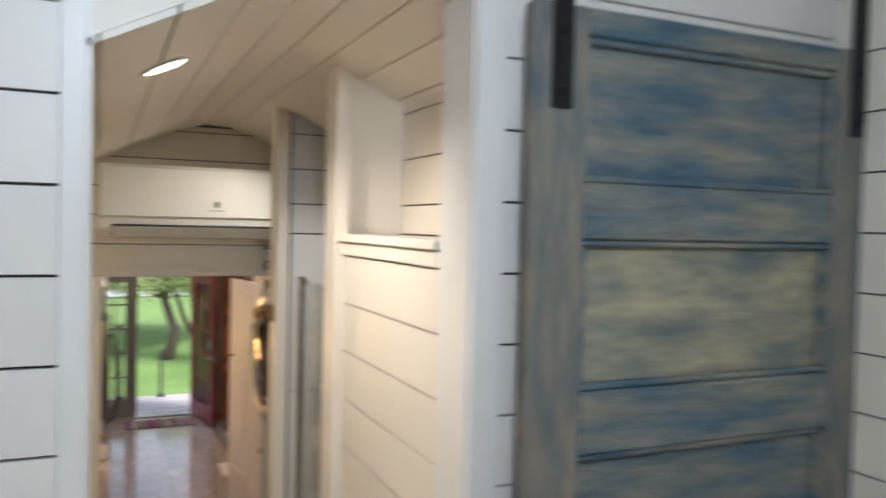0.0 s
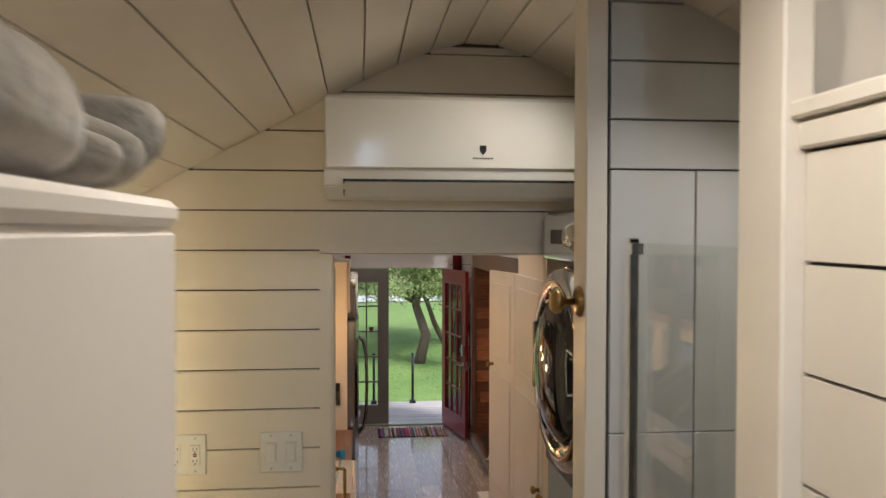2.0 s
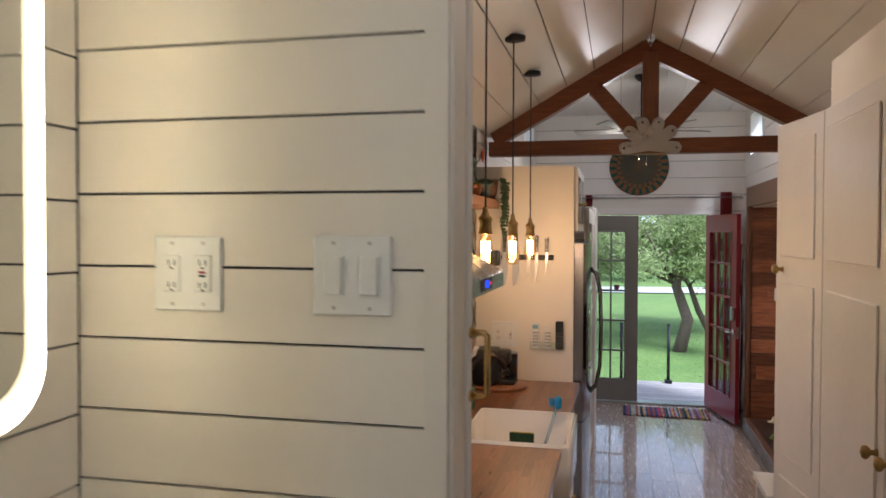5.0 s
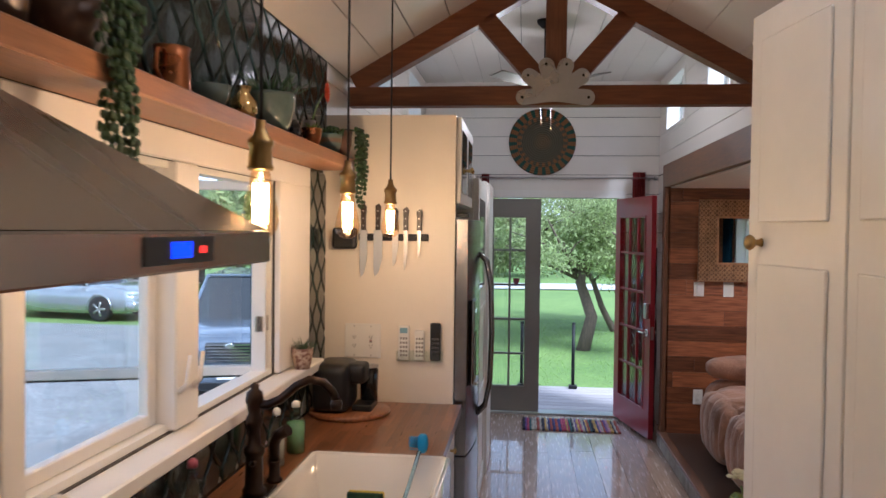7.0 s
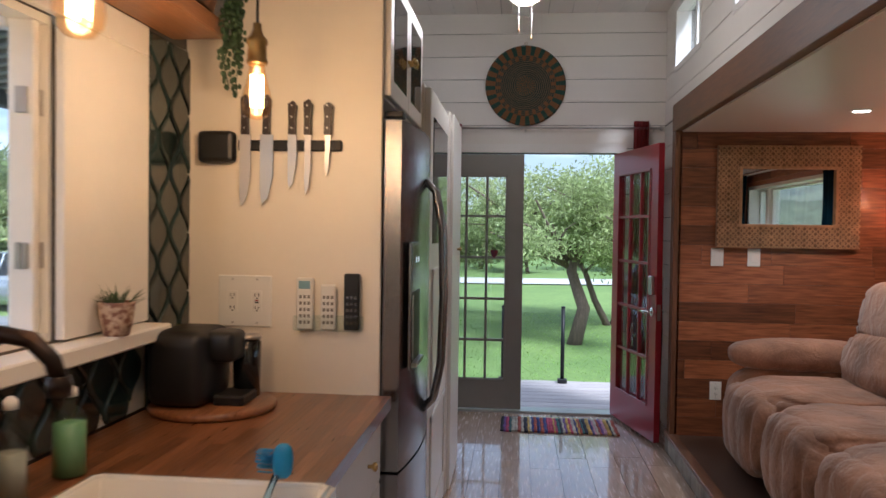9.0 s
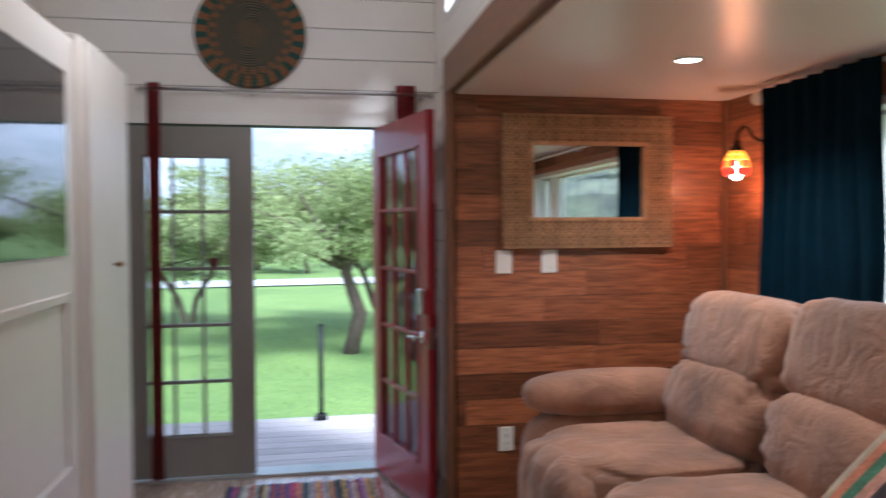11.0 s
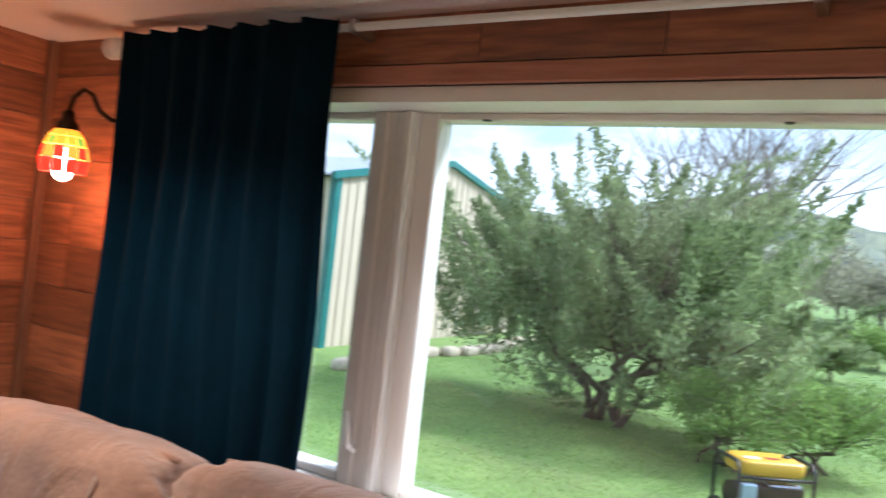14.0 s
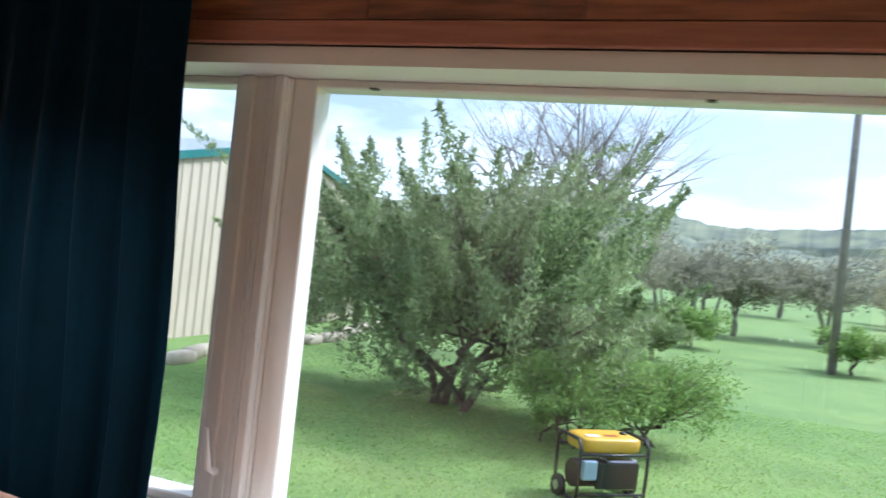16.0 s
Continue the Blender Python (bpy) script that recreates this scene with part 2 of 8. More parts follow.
def lathe(bm, at, profile, seg=24, axis=None, scale=(1, 1, 1)):
    """profile: (radius, height) from bottom to top, turned about z (or about the direction axis) at the point at."""
    q = Vector(axis).to_track_quat("Z", "Y").to_matrix() if axis else Matrix.Identity(3)
    at = Vector(at)
    rings = []
    for r, h in profile:
        rings.append([bm.verts.new(at + q @ Vector((scale[0] * max(r, 1e-4) * math.cos(a), scale[1] * max(r, 1e-4) * math.sin(a), scale[2] * h))) for a in (2 * math.pi * k / seg for k in range(seg))])
    for a, b in zip(rings, rings[1:]):
        for k in range(seg):
            f = bm.faces.new((a[k], a[(k + 1) % seg], b[(k + 1) % seg], b[k]))
            f.smooth = True
    bm.faces.new(rings[0][::-1])
    bm.faces.new(rings[-1])
    return bm


def tube(bm, pts, r, seg=8, taper=None):
    pts = [Vector(p) for p in pts]
    rings = []
    for i, p in enumerate(pts):
        d = (pts[min(i + 1, len(pts) - 1)] - pts[max(i - 1, 0)]).normalized()
        u = d.orthogonal().normalized() if not rings else (u - d * u.dot(d)).normalized()
        v = d.cross(u)
        rr = r if taper is None else r + (taper - r) * i / (len(pts) - 1)
        rings.append([bm.verts.new(p + rr * (u * math.cos(a) + v * math.sin(a))) for a in (2 * math.pi * k / seg for k in range(seg))])
    for a, b in zip(rings, rings[1:]):
        for k in range(seg):
            f = bm.faces.new((a[k], a[(k + 1) % seg], b[(k + 1) % seg], b[k]))
            f.smooth = True
    bm.faces.new(rings[0][::-1])
    bm.faces.new(rings[-1])
    return bm


def prism(bm, poly, axis, a0, a1):
    """A flat outline drawn out along an axis. poly: points in the other two axes, in x, y, z order."""
    def at(p, a):
        return {"x": (a, p[0], p[1]), "y": (p[0], a, p[1]), "z": (p[0], p[1], a)}[axis]
    lo, hi = [bm.verts.new(at(p, a0)) for p in poly], [bm.verts.new(at(p, a1)) for p in poly]
    bm.faces.new(lo[::-1])
    bm.faces.new(hi)
    for k in range(len(poly)):
        bm.faces.new((lo[k], lo[(k + 1) % len(poly)], hi[(k + 1) % len(poly)], hi[k]))
    return bm


def pillow(bm, c, size, power=3.0, seg=20, rings=14, squash=None):
    """A soft rounded block (superellipsoid) about c with the full sizes given."""
    c = Vector(c)
    e = 2.0 / power

    def sp(v):
        return math.copysign(abs(v) ** e, v)
    grid = []
    for i in range(rings + 1):
        th = -math.pi / 2 + math.pi * i / rings
        row = []
        for k in range(seg):
            ph = 2 * math.pi * k / seg
            p = Vector((sp(math.cos(th)) * sp(math.cos(ph)) * size[0] / 2, sp(math.cos(th)) * sp(math.sin(ph)) * size[1] / 2, sp(math.sin(th)) * size[2] / 2))
            if squash:
                p = squash(p)
            row.append(bm.verts.new(c + p))
        grid.append(row)
    for a, b in zip(grid, grid[1:]):
        for k in range(seg):
            f = bm.faces.new((a[k], a[(k + 1) % seg], b[(k + 1) % seg], b[k]))
            f.smooth = True
    bmesh.ops.remove_doubles(bm, verts=grid[0] + grid[-1], dist=1e-5)
    return bm


def mesh_of(name, bm, material):
    bmesh.ops.recalc_face_normals(bm, faces=bm.faces)
    me = bpy.data.meshes.new(name)
    bm.to_mesh(me)
    bm.free()
    me.materials.append(material)
    return me


def thing(name, base, label, category, group="", kind=""):
    ob = new(name)
    ob.empty_display_size = 0.05
    ob.location = base
    return tagged(ob, label, category, group, kind)


def root_of(ob):
    while ob.parent:
        ob = ob.parent
    return ob


def part(name, bm, material, parent, label="", kind=""):
    """Links a bmesh, drawn in world places, as one mesh under a thing or a part."""
    base = root_of(parent).location
    if base.length:
        bmesh.ops.translate(bm, verts=bm.verts, vec=-base)
    ob = new(name, mesh_of(name, bm, material))
    ob.parent = parent
    return tagged(ob, label, "", "", kind)


def whole(name, bm, material, label, category, group="", kind=""):
    """A thing of one mesh, drawn in world places."""
    return tagged(new(name, mesh_of(name, bm, material)), label, category, group, kind)


def setting(name, bm, material, label="", category=""):
    return tagged(new(name, mesh_of(name, bm, material)), label, category or name.split("_")[0], "", "structure")


def B():
    return bmesh.new()


def cut(a0, a1, z0, z1, holes):
    """The stretches of a row a0..a1 that stand clear of the holes (a0, a1, z0, z1)."""
    out = [(a0, a1)]
    for h0, h1, hz0, hz1 in holes:
        if hz0 < z1 - 1e-4 and hz1 > z0 + 1e-4:
            nxt = []
            for s0, s1 in out:
                if h1 <= s0 or h0 >= s1:
                    nxt.append((s0, s1))
                else:
                    if h0 > s0:
                        nxt.append((s0, h0))
                    if h1 < s1:
                        nxt.append((h1, s1))
            out = nxt
    return [(s0, s1) for s0, s1 in out if s1 - s0 > 0.012]


def wall_core(name, axis, p0, p1, a0, a1, z0, z1, holes, material, label, top=None):
    """A wall p0..p1 thick across axis ('x' or 'y'), with openings cut right through."""
    bm = B()
    zs = sorted({z0, z1, *[min(max(v, z0), z1) for h in holes for v in h[2:]]})
    for lo, hi in zip(zs, zs[1:]):
        if hi - lo < 1e-4:
            continue
        for s0, s1 in cut(a0, a1, lo, hi, holes):
            box(bm, *((p0, p1, s0, s1) if axis == "x" else (s0, s1, p0, p1)), lo, hi)
    return setting(name, bm, material, label, "wall")


def planks(parent, axis, face, out, a0, a1, z0, z1, pitch, holes, material, start=None, gap=0.005, thick=0.012, limit=None):
    """Horizontal boards standing proud of a wall's face. out: +1 or -1. limit: a function z -> (a0, a1) under a slope."""
    z = z0 if start is None else start
    while z < z1 - 0.01:
        row0, row1 = max(z, z0), min(z + pitch - gap, z1)
        b0, b1 = (a0, a1) if limit is None else limit(row0, a0, a1)
        edges = sorted({row0, row1, *[v for h in holes for v in h[2:] if row0 < v < row1]})
        for lo, hi in zip(edges, edges[1:]):
            if hi - lo < 0.012 or b1 - b0 < 0.03:
                continue
            for s0, s1 in cut(b0, b1, lo, hi, holes):
                bm = B()
                f0, f1 = sorted((face, face + out * thick))
                box(bm, *((f0, f1, s0, s1) if axis == "x" else (s0, s1, f0, f1)), lo, hi)
                part("plank", bm, material, parent)
        z += pitch


# ---- the large structure ----
XL, XR, RIDGE = -0.66, 1.52, 0.44          # inner faces of the long walls, the ridge line
GROUND = -0.75

# floors: bedroom platform over the hitch, steps, bathroom, main floor
bm = B()
box(bm, XL - 0.2, XR + 0.1, -1.6, 1.75, 0.9, 0.98)
for k, (y0, y1) in enumerate(((1.75, 2.0), (2.0, 2.25), (2.25, 2.5))):
    box(bm, XL - 0.2, XR + 0.1, y0, y1, 0.0, 0.8 - 0.19 * k)
box(bm, XL - 0.2, XR + 0.1, 2.5, 4.12, 0.0, 0.21)
setting("floor_bathroom", bm, M_FLOOR, "wood plank floor of the raised bathroom and its steps", "floor")
bm = B()
box(bm, XL - 0.2, XR + 0.0, 4.12, 11.42, -0.12, -0.014)
floor_main = setting("floor", bm, M_GAP, "brown wood plank floor with a soft shine", "floor")
x = XL - 0.1
col = 0
while x < XR - 0.02:
    y = 4.12 - 0.4 * ((col * 7) % 5) / 5
    while y < 11.40:
        y1 = min(y + 1.22, 11.40)
        if y1 > 4.14:
            bm = B()
            box(bm, x + 0.001, min(x + 0.1785, XR - 0.002), max(y, 4.12) + 0.001, y1 - 0.001, -0.014, 0.0)
            part("floor_plank", bm, M_FLOOR, floor_main)
        y += 1.22
    x += 0.18
    col += 1
bm = B()
box(bm, 1.44, 3.0, 6.62, 10.5, -0.1, 0.118)
setting("floor_lounge", bm, wood("dark_floor", (0.05, 0.03, 0.022), (0.11, 0.07, 0.05), 0.4, "y", 0.1), "dark wood floor of the raised slide-out", "floor")
step = setting("step_edge", box(B(), 1.425, 1.44, 6.62, 10.44, -0.05, 0.10), M_GROUT, "stone-faced riser along the slide-out floor", "step")
y = 6.64
while y < 10.40:
    w = 0.16 + 0.1 * random.random()
    bm = B()
    box(bm, 1.398, 1.425, y + 0.003, min(y + w, 10.44) - 0.003, 0.0, 0.098, 0.006)
    part("stone", bm, M_STONE, step)
    y += w
box(bmn := B(), 1.395, 1.46, 6.62, 10.44, 0.1, 0.125, 0.004)
part("nosing", bmn, M_BEAMY, step)

# end wall with the double door
DOOR = (-0.285, 1.165, -0.2, 2.055)
core = wall_core("wall_north", "y", 11.312, 11.42, XL - 0.2, XR + 0.14, -0.2, 3.4, [DOOR], M_GAP, "white painted board wall over the double doors")
planks(core, "y", 11.312, -1, XL, XR, 0.0, 3.14, 0.178, [(-0.35, 1.23, -0.2, 2.12)], M_WHITE, start=-0.04)
bm = B()
box(bm, DOOR[0] - 0.065, DOOR[0], 11.29, 11.31, 0.0, 2.055)
box(bm, DOOR[1], DOOR[1] + 0.065, 11.29, 11.31, 0.0, 2.055)
box(bm, DOOR[0] - 0.065, DOOR[1] + 0.065, 11.29, 11.31, 2.057, 2.125)
setting("trim", bm, M_TRIM, "white casing around the double doors")
bm = B()
box(bm, DOOR[0], DOOR[1], 11.30, 11.46, -0.01, 0.018, 0.004)
setting("threshold", bm, M_STEEL, "metal door threshold", "threshold")

# left wall: kitchen window, clerestories
KW = (5.40, 6.93, 1.17, 1.92)
CLERE = [(10.17, 10.96, 2.60, 3.07), (8.80, 9.45, 2.60, 3.07)]
wl_ = wall_core("wall_west", "x", -0.752, XL - 0.012, 4.12, 11.42, -0.2, 3.4, [KW, *CLERE], M_GAP, "white painted board wall of the kitchen side")
planks(wl_, "x", XL - 0.012, 1, 4.14, 11.30, 0.0, 3.14, 0.178, [(4.14, 7.64, 0.0, 2.54), *CLERE], M_WHITE, start=-0.04)
setting("wall_upper_west", box(B(), -0.86, -0.752, -1.6, 4.0, -0.2, 3.4), M_GAP, "white painted board wall of the bathroom", "wall")
planks(bpy.data.objects["wall_upper_west"], "x", -0.752, 1, -1.6, 3.995, 0.98, 2.68, 0.134, [], M_CREAM)

# right wall above and beside the slide-out
wr_ = wall_core("wall_east", "x", XR + 0.012, 1.66, 4.12, 11.42, -0.2, 3.4, [(6.62, 10.44, -0.2, 2.11), *CLERE], M_GAP, "white painted board wall over the slide-out")
planks(wr_, "x", XR + 0.012, -1, 4.14, 11.30, 0.0, 3.14, 0.178, [(6.55, 10.50, 0.0, 2.26), *CLERE], M_WHITE, start=-0.04)
setting("wall_upper_east", box(B(), XR + 0.012, 1.66, -1.6, 4.0, -0.2, 3.4), M_GAP, "white painted board wall of the bedroom end", "wall")
planks(bpy.data.objects["wall_upper_east"], "x", XR + 0.012, -1, -1.6, 3.995, 0.98, 3.37, 0.134, [], M_CREAM)
setting("wall_south", box(B(), -0.86, 1.66, -1.72, -1.6, -0.2, 3.4), M_CREAM, "plain white wall behind the bedroom", "wall")

# bathroom end wall, with the doorway down to the kitchen
BD = (-0.026, 0.74, -0.2, 2.452)


def arch(x):
    d = abs(x - 0.47)
    return 3.175 - 0.55 * (math.sqrt(d * d + 0.03) - 0.173)


def under_arch(z, a0, a1):
    lo, hi = a0, a1
    while lo < 0.47 and arch(lo) < z:
        lo += 0.01
    while hi > 0.47 and arch(hi) < z:
        hi -= 0.01
    return lo, hi


wb = wall_core("wall_bath_end", "y", 4.012, 4.11, -0.86, 1.66, -0.2, 3.3, [BD], M_GAP, "cream painted board wall with a doorway to the kitchen")
planks(wb, "y", 4.012, -1, -0.74, XR, 0.3, 3.16, 0.134, [(-0.066, 0.78, 0.0, 2.49)], M_CREAM, start=0.323, limit=under_arch)
planks(wb, "y", 4.11, 1, XL, XR, 0.0, 3.16, 0.178, [(-0.066, 0.78, 0.0, 2.49)], M_WHITE, limit=under_arch)
bm = B()
for y0, y1 in ((3.992, 4.012), (4.11, 4.128)):
    box(bm, BD[0] - 0.04, BD[0], y0, y1, 0.0, 2.452)
    box(bm, BD[1], BD[1] + 0.04, y0, y1, 0.0, 2.452)
    box(bm, BD[0] - 0.04, BD[1] + 0.04, y0, y1, 2.454, 2.492)
box(bm, BD[0] - 0.001, BD[0] + 0.006, 4.012, 4.11, 0.0, 2.445)
box(bm, BD[1] - 0.006, BD[1] + 0.001, 4.012, 4.11, 0.0, 2.445)
box(bm, BD[0], BD[1], 4.012, 4.11, 2.446, 2.453)
setting("trim_bath_door", bm, M_CREAM, "cream painted doorway trim", "trim")

# partition between bedroom and bathroom passage
wp = wall_core("wall_bedroom", "y", 1.442, 1.57, -0.86, 1.66, 0.0, 3.42, [(-0.05, 0.60, -0.2, 3.42)], M_GAP, "white painted board partition")
planks(wp, "y", 1.442, -1, -0.74, -0.085, 0.98, 3.38, 0.134, [], M_WHITE, start=0.8875)
planks(wp, "y", 1.442, -1, 0.655, XR, 0.98, 3.38, 0.134, [], M_WHITE, start=0.8875)
bm = B()
box(bm, -0.085, -0.048, 1.424, 1.44, 0.98, 3.38, 0.002)
box(bm, -0.05, -0.042, 1.44, 1.575, 0.98, 3.2)
box(bm, 0.596, 0.655, 1.424, 1.44, 0.98, 3.38, 0.002)
box(bm, 0.592, 0.60, 1.44, 1.575, 0.98, 3.2)
setting("trim_bedroom_door", bm, M_TRIM, "white painted opening trim", "trim")

# arched board ceiling of bedroom and bathroom
bm = B()
xs = [-0.72 + 0.1145 * k for k in range(20)]
for a, b in zip(xs, xs[1:]):
    p = [(a + 0.0025, arch(a + 0.0025)), (b - 0.0025, arch(b - 0.0025)), (b - 0.0025, arch(b - 0.0025) + 0.012), (a + 0.0025, arch(a + 0.0025) + 0.012)]
    prism(bm, p, "y", 1.44, 3.995)
setting("ceiling_bathroom", bm, M_CREAM, "arched ceiling of cream painted boards", "ceiling")
bm = B()
pts = [(-0.86, arch(-0.86) + 0.014)] + [(v, arch(v) + 0.014) for v in xs] + [(1.66, arch(1.66) + 0.014)]
prism(bm, pts + [(1.66, 3.4), (-0.86, 3.4)], "y", 1.445, 4.0)
box(bm, -0.86, 1.66, -1.7, 1.443, 3.38, 3.46)
setting("ceiling_bathroom_backing", bm, M_CREAM, "roof over the bathroom", "ceiling")

# gabled ceiling over the kitchen, level dormer ceiling over the lounge
bm, bk = B(), B()
run = (XR - XL) / 2
for s in (-1, 1):
    n = 6
    for k in range(n):
        u0, u1 = run * k / n + 0.003, run * (k + 1) / n - 0.003
        p = [(RIDGE + s * u, 3.16 - 0.578 * u) for u in (u0, u1)]
        prism(bm, [p[0], p[1], (p[1][0], p[1][1] + 0.012), (p[0][0], p[0][1] + 0.012)], "y", 4.125, 8.2)
    prism(bk, [(RIDGE, 3.174), (RIDGE + s * (run + 0.13), 3.174 - 0.578 * (run + 0.13)), (RIDGE + s * (run + 0.13), 3.45), (RIDGE, 3.45)], "y", 4.02, 8.2)
setting("ceiling_kitchen", bm, M_WHITE, "gabled ceiling of white painted boards", "ceiling")
setting("ceiling_kitchen_backing", bk, M_GAP, "roof over the kitchen", "ceiling")
bm = B()
x = XL + 0.002
while x < XR - 0.01:
    box(bm, x, min(x + 0.178, XR), 8.2, 11.30, 3.14, 3.152)
    x += 0.182
setting("ceiling_lounge", bm, M_WHITE, "level dormer ceiling of white painted boards", "ceiling")
setting("ceiling_lounge_backing", box(B(), -0.86, 1.66, 8.2, 11.42, 3.154, 3.45), M_GAP, "roof over the dormers", "ceiling")

# slide-out shell
SOY0, SOY1, SOX = 6.62, 10.36, 2.87
LW = (6.86, 9.50, 1.00, 1.945)
we = wall_core("wall_lounge_end", "y", 10.372, 10.5, 1.44, 3.12, -0.1, 2.2, [], M_GAP, "reddish acacia plank wall")
z, r = 0.118, 0
while z < 2.1:
    x = 1.44 - 0.7 * random.random()
    while x < SOX:
        w = 0.38 + 0.75 * random.random()
        x0, x1 = max(x, 1.445), min(x + w, SOX)
        if x1 - x0 > 0.02:
            part("plank", box(B(), x0 + 0.001, x1 - 0.001, 10.36, 10.372, z + 0.001, min(z + 0.124, 2.10)), M_PANELX, we)
        x += w
    z += 0.125
wo = wall_core("wall_lounge_outer", "x", SOX + 0.012, 3.10, SOY0 - 0.1, 10.5, -0.1, 2.2, [LW], M_GAP, "reddish acacia plank wall around the wide window")
z = 0.118
while z < 2.1:
    y = SOY0 - 0.5 * random.random()
    while y < SOY1:
        w = 0.38 + 0.75 * random.random()
        for s0, s1 in cut(max(y, SOY0), min(y + w, SOY1), z, min(z + 0.124, 2.1), [(LW[0] - 0.06, LW[1] + 0.06, LW[2] - 0.06, LW[3] + 0.045)]):
            part("plank", box(B(), SOX, SOX + 0.012, s0 + 0.001, s1 - 0.001, z + 0.001, min(z + 0.124, 2.10)), M_PANELY, wo)
        y += w
    z += 0.125
setting("wall_lounge_near", box(B(), 1.44, 3.12, SOY0 - 0.1, SOY0, -0.1, 2.2), M_PANELX, "wood plank wall at the near end of the slide-out", "wall")
setting("ceiling_slideout", box(B(), 1.46, 3.12, SOY0 - 0.1, 10.5, 2.10, 2.2), mat("ceiling_paint", (0.78, 0.70, 0.62), 0.33, vary=0.015, scale=2, bump=0), "smooth glossy cream ceiling of the slide-out", "ceiling")
bm = B()
box(bm, 1.412, 1.46, 6.50, 10.46, 2.108, 2.288, 0.004)
header_beam = setting("header_beam", bm, M_BEAMY, "dark stained header board over the slide-out", "beam")
bm = B()
box(bm, 1.412, 1.46, 10.36, 10.45, 0.0, 2.106, 0.003)
setting("trim_post", bm, M_BEAMZ, "dark stained corner board of the slide-out", "trim")
bm = B()
box(bm, 2.845, 2.872, 10.335, 10.36, 0.12, 2.1, 0.003)
setting("trim_corner", bm, M_BEAMZ, "narrow wood corner strip", "trim")
bm = B()
box(bm, 2.856, 2.872, LW[0] - 0.06, LW[1] + 0.06, LW[3] + 0.002, LW[3] + 0.043, 0.002)
box(bm, 2.856, 2.872, LW[0] - 0.06, LW[0], LW[2], LW[3], 0.002)
box(bm, 2.856, 2.872, LW[1], LW[1] + 0.06, LW[2], LW[3], 0.002)
box(bm, 2.85, 2.872, LW[0] - 0.06, LW[1] + 0.06, LW[2] - 0.06, LW[2], 0.002)
setting("trim_window", bm, wood("red_cedar", (0.26, 0.09, 0.05), (0.42, 0.17, 0.10), 0.45, "y", 0.05), "reddish cedar casing around the window", "trim")

# king-post truss
truss = thing("roof_truss", (RIDGE, 8.06, 2.38), "dark reddish stained timber king-post truss", "truss")
TY0, TY1 = 8.0, 8.09


def stick(x0, z0, x1, z1, w):
    d = Vector((x1 - x0, z1 - z0)).normalized()
    n = Vector((-d.y, d.x)) * w / 2
    return prism(B(), [(x0 + n.x, z0 + n.y), (x1 + n.x, z1 + n.y), (x1 - n.x, z1 - n.y), (x0 - n.x, z0 - n.y)], "y", TY0, TY1)


part("tie_beam", box(B(), XL + 0.02, XR - 0.02, TY0 - 0.002, TY1, 2.385, 2.485, 0.004), M_BEAM, truss)
for s in (-1, 1):
    part("rafter", stick(RIDGE + s * (run - 0.04), 2.505, RIDGE + s * 0.0, 3.085, 0.115), M_BEAM, truss)
    part("brace", stick(RIDGE + s * 0.36, 2.83, RIDGE + s * 0.07, 2.50, 0.10), M_BEAM, truss)
part("king_post", box(B(), RIDGE - 0.05, RIDGE + 0.055, TY0 - 0.004, TY1 + 0.002, 2.485, 3.06, 0.003), M_BEAMZ, truss)

# outside ground
def ground_z(x, y):
    far = max(0.0, math.hypot(x, y - 8) - 25)
    return GROUND + 0.012 * far + 0.12 * noise.noise((x * 0.06, y * 0.06, 0)) * min(1, far / 20)


bm = B()
gx = [-600, -300, -150, -90, -60, *range(-44, 61, 4), 80, 110, 160, 300, 600]
gy = [-600, -300, -150, -60, *range(-32, 81, 4), 100, 130, 180, 300, 600]
grid = [[bm.verts.new((x, y, ground_z(x, y) if max(abs(x), abs(y)) < 200 else GROUND + 4)) for y in gy] for x in gx]
for i in range(len(gx) - 1):
    for j in range(len(gy) - 1):
        bm.faces.new((grid[i][j], grid[i + 1][j], grid[i + 1][j + 1], grid[i][j + 1])).smooth = True
setting("ground", bm, M_GRASS, "fresh green spring lawn", "lawn")


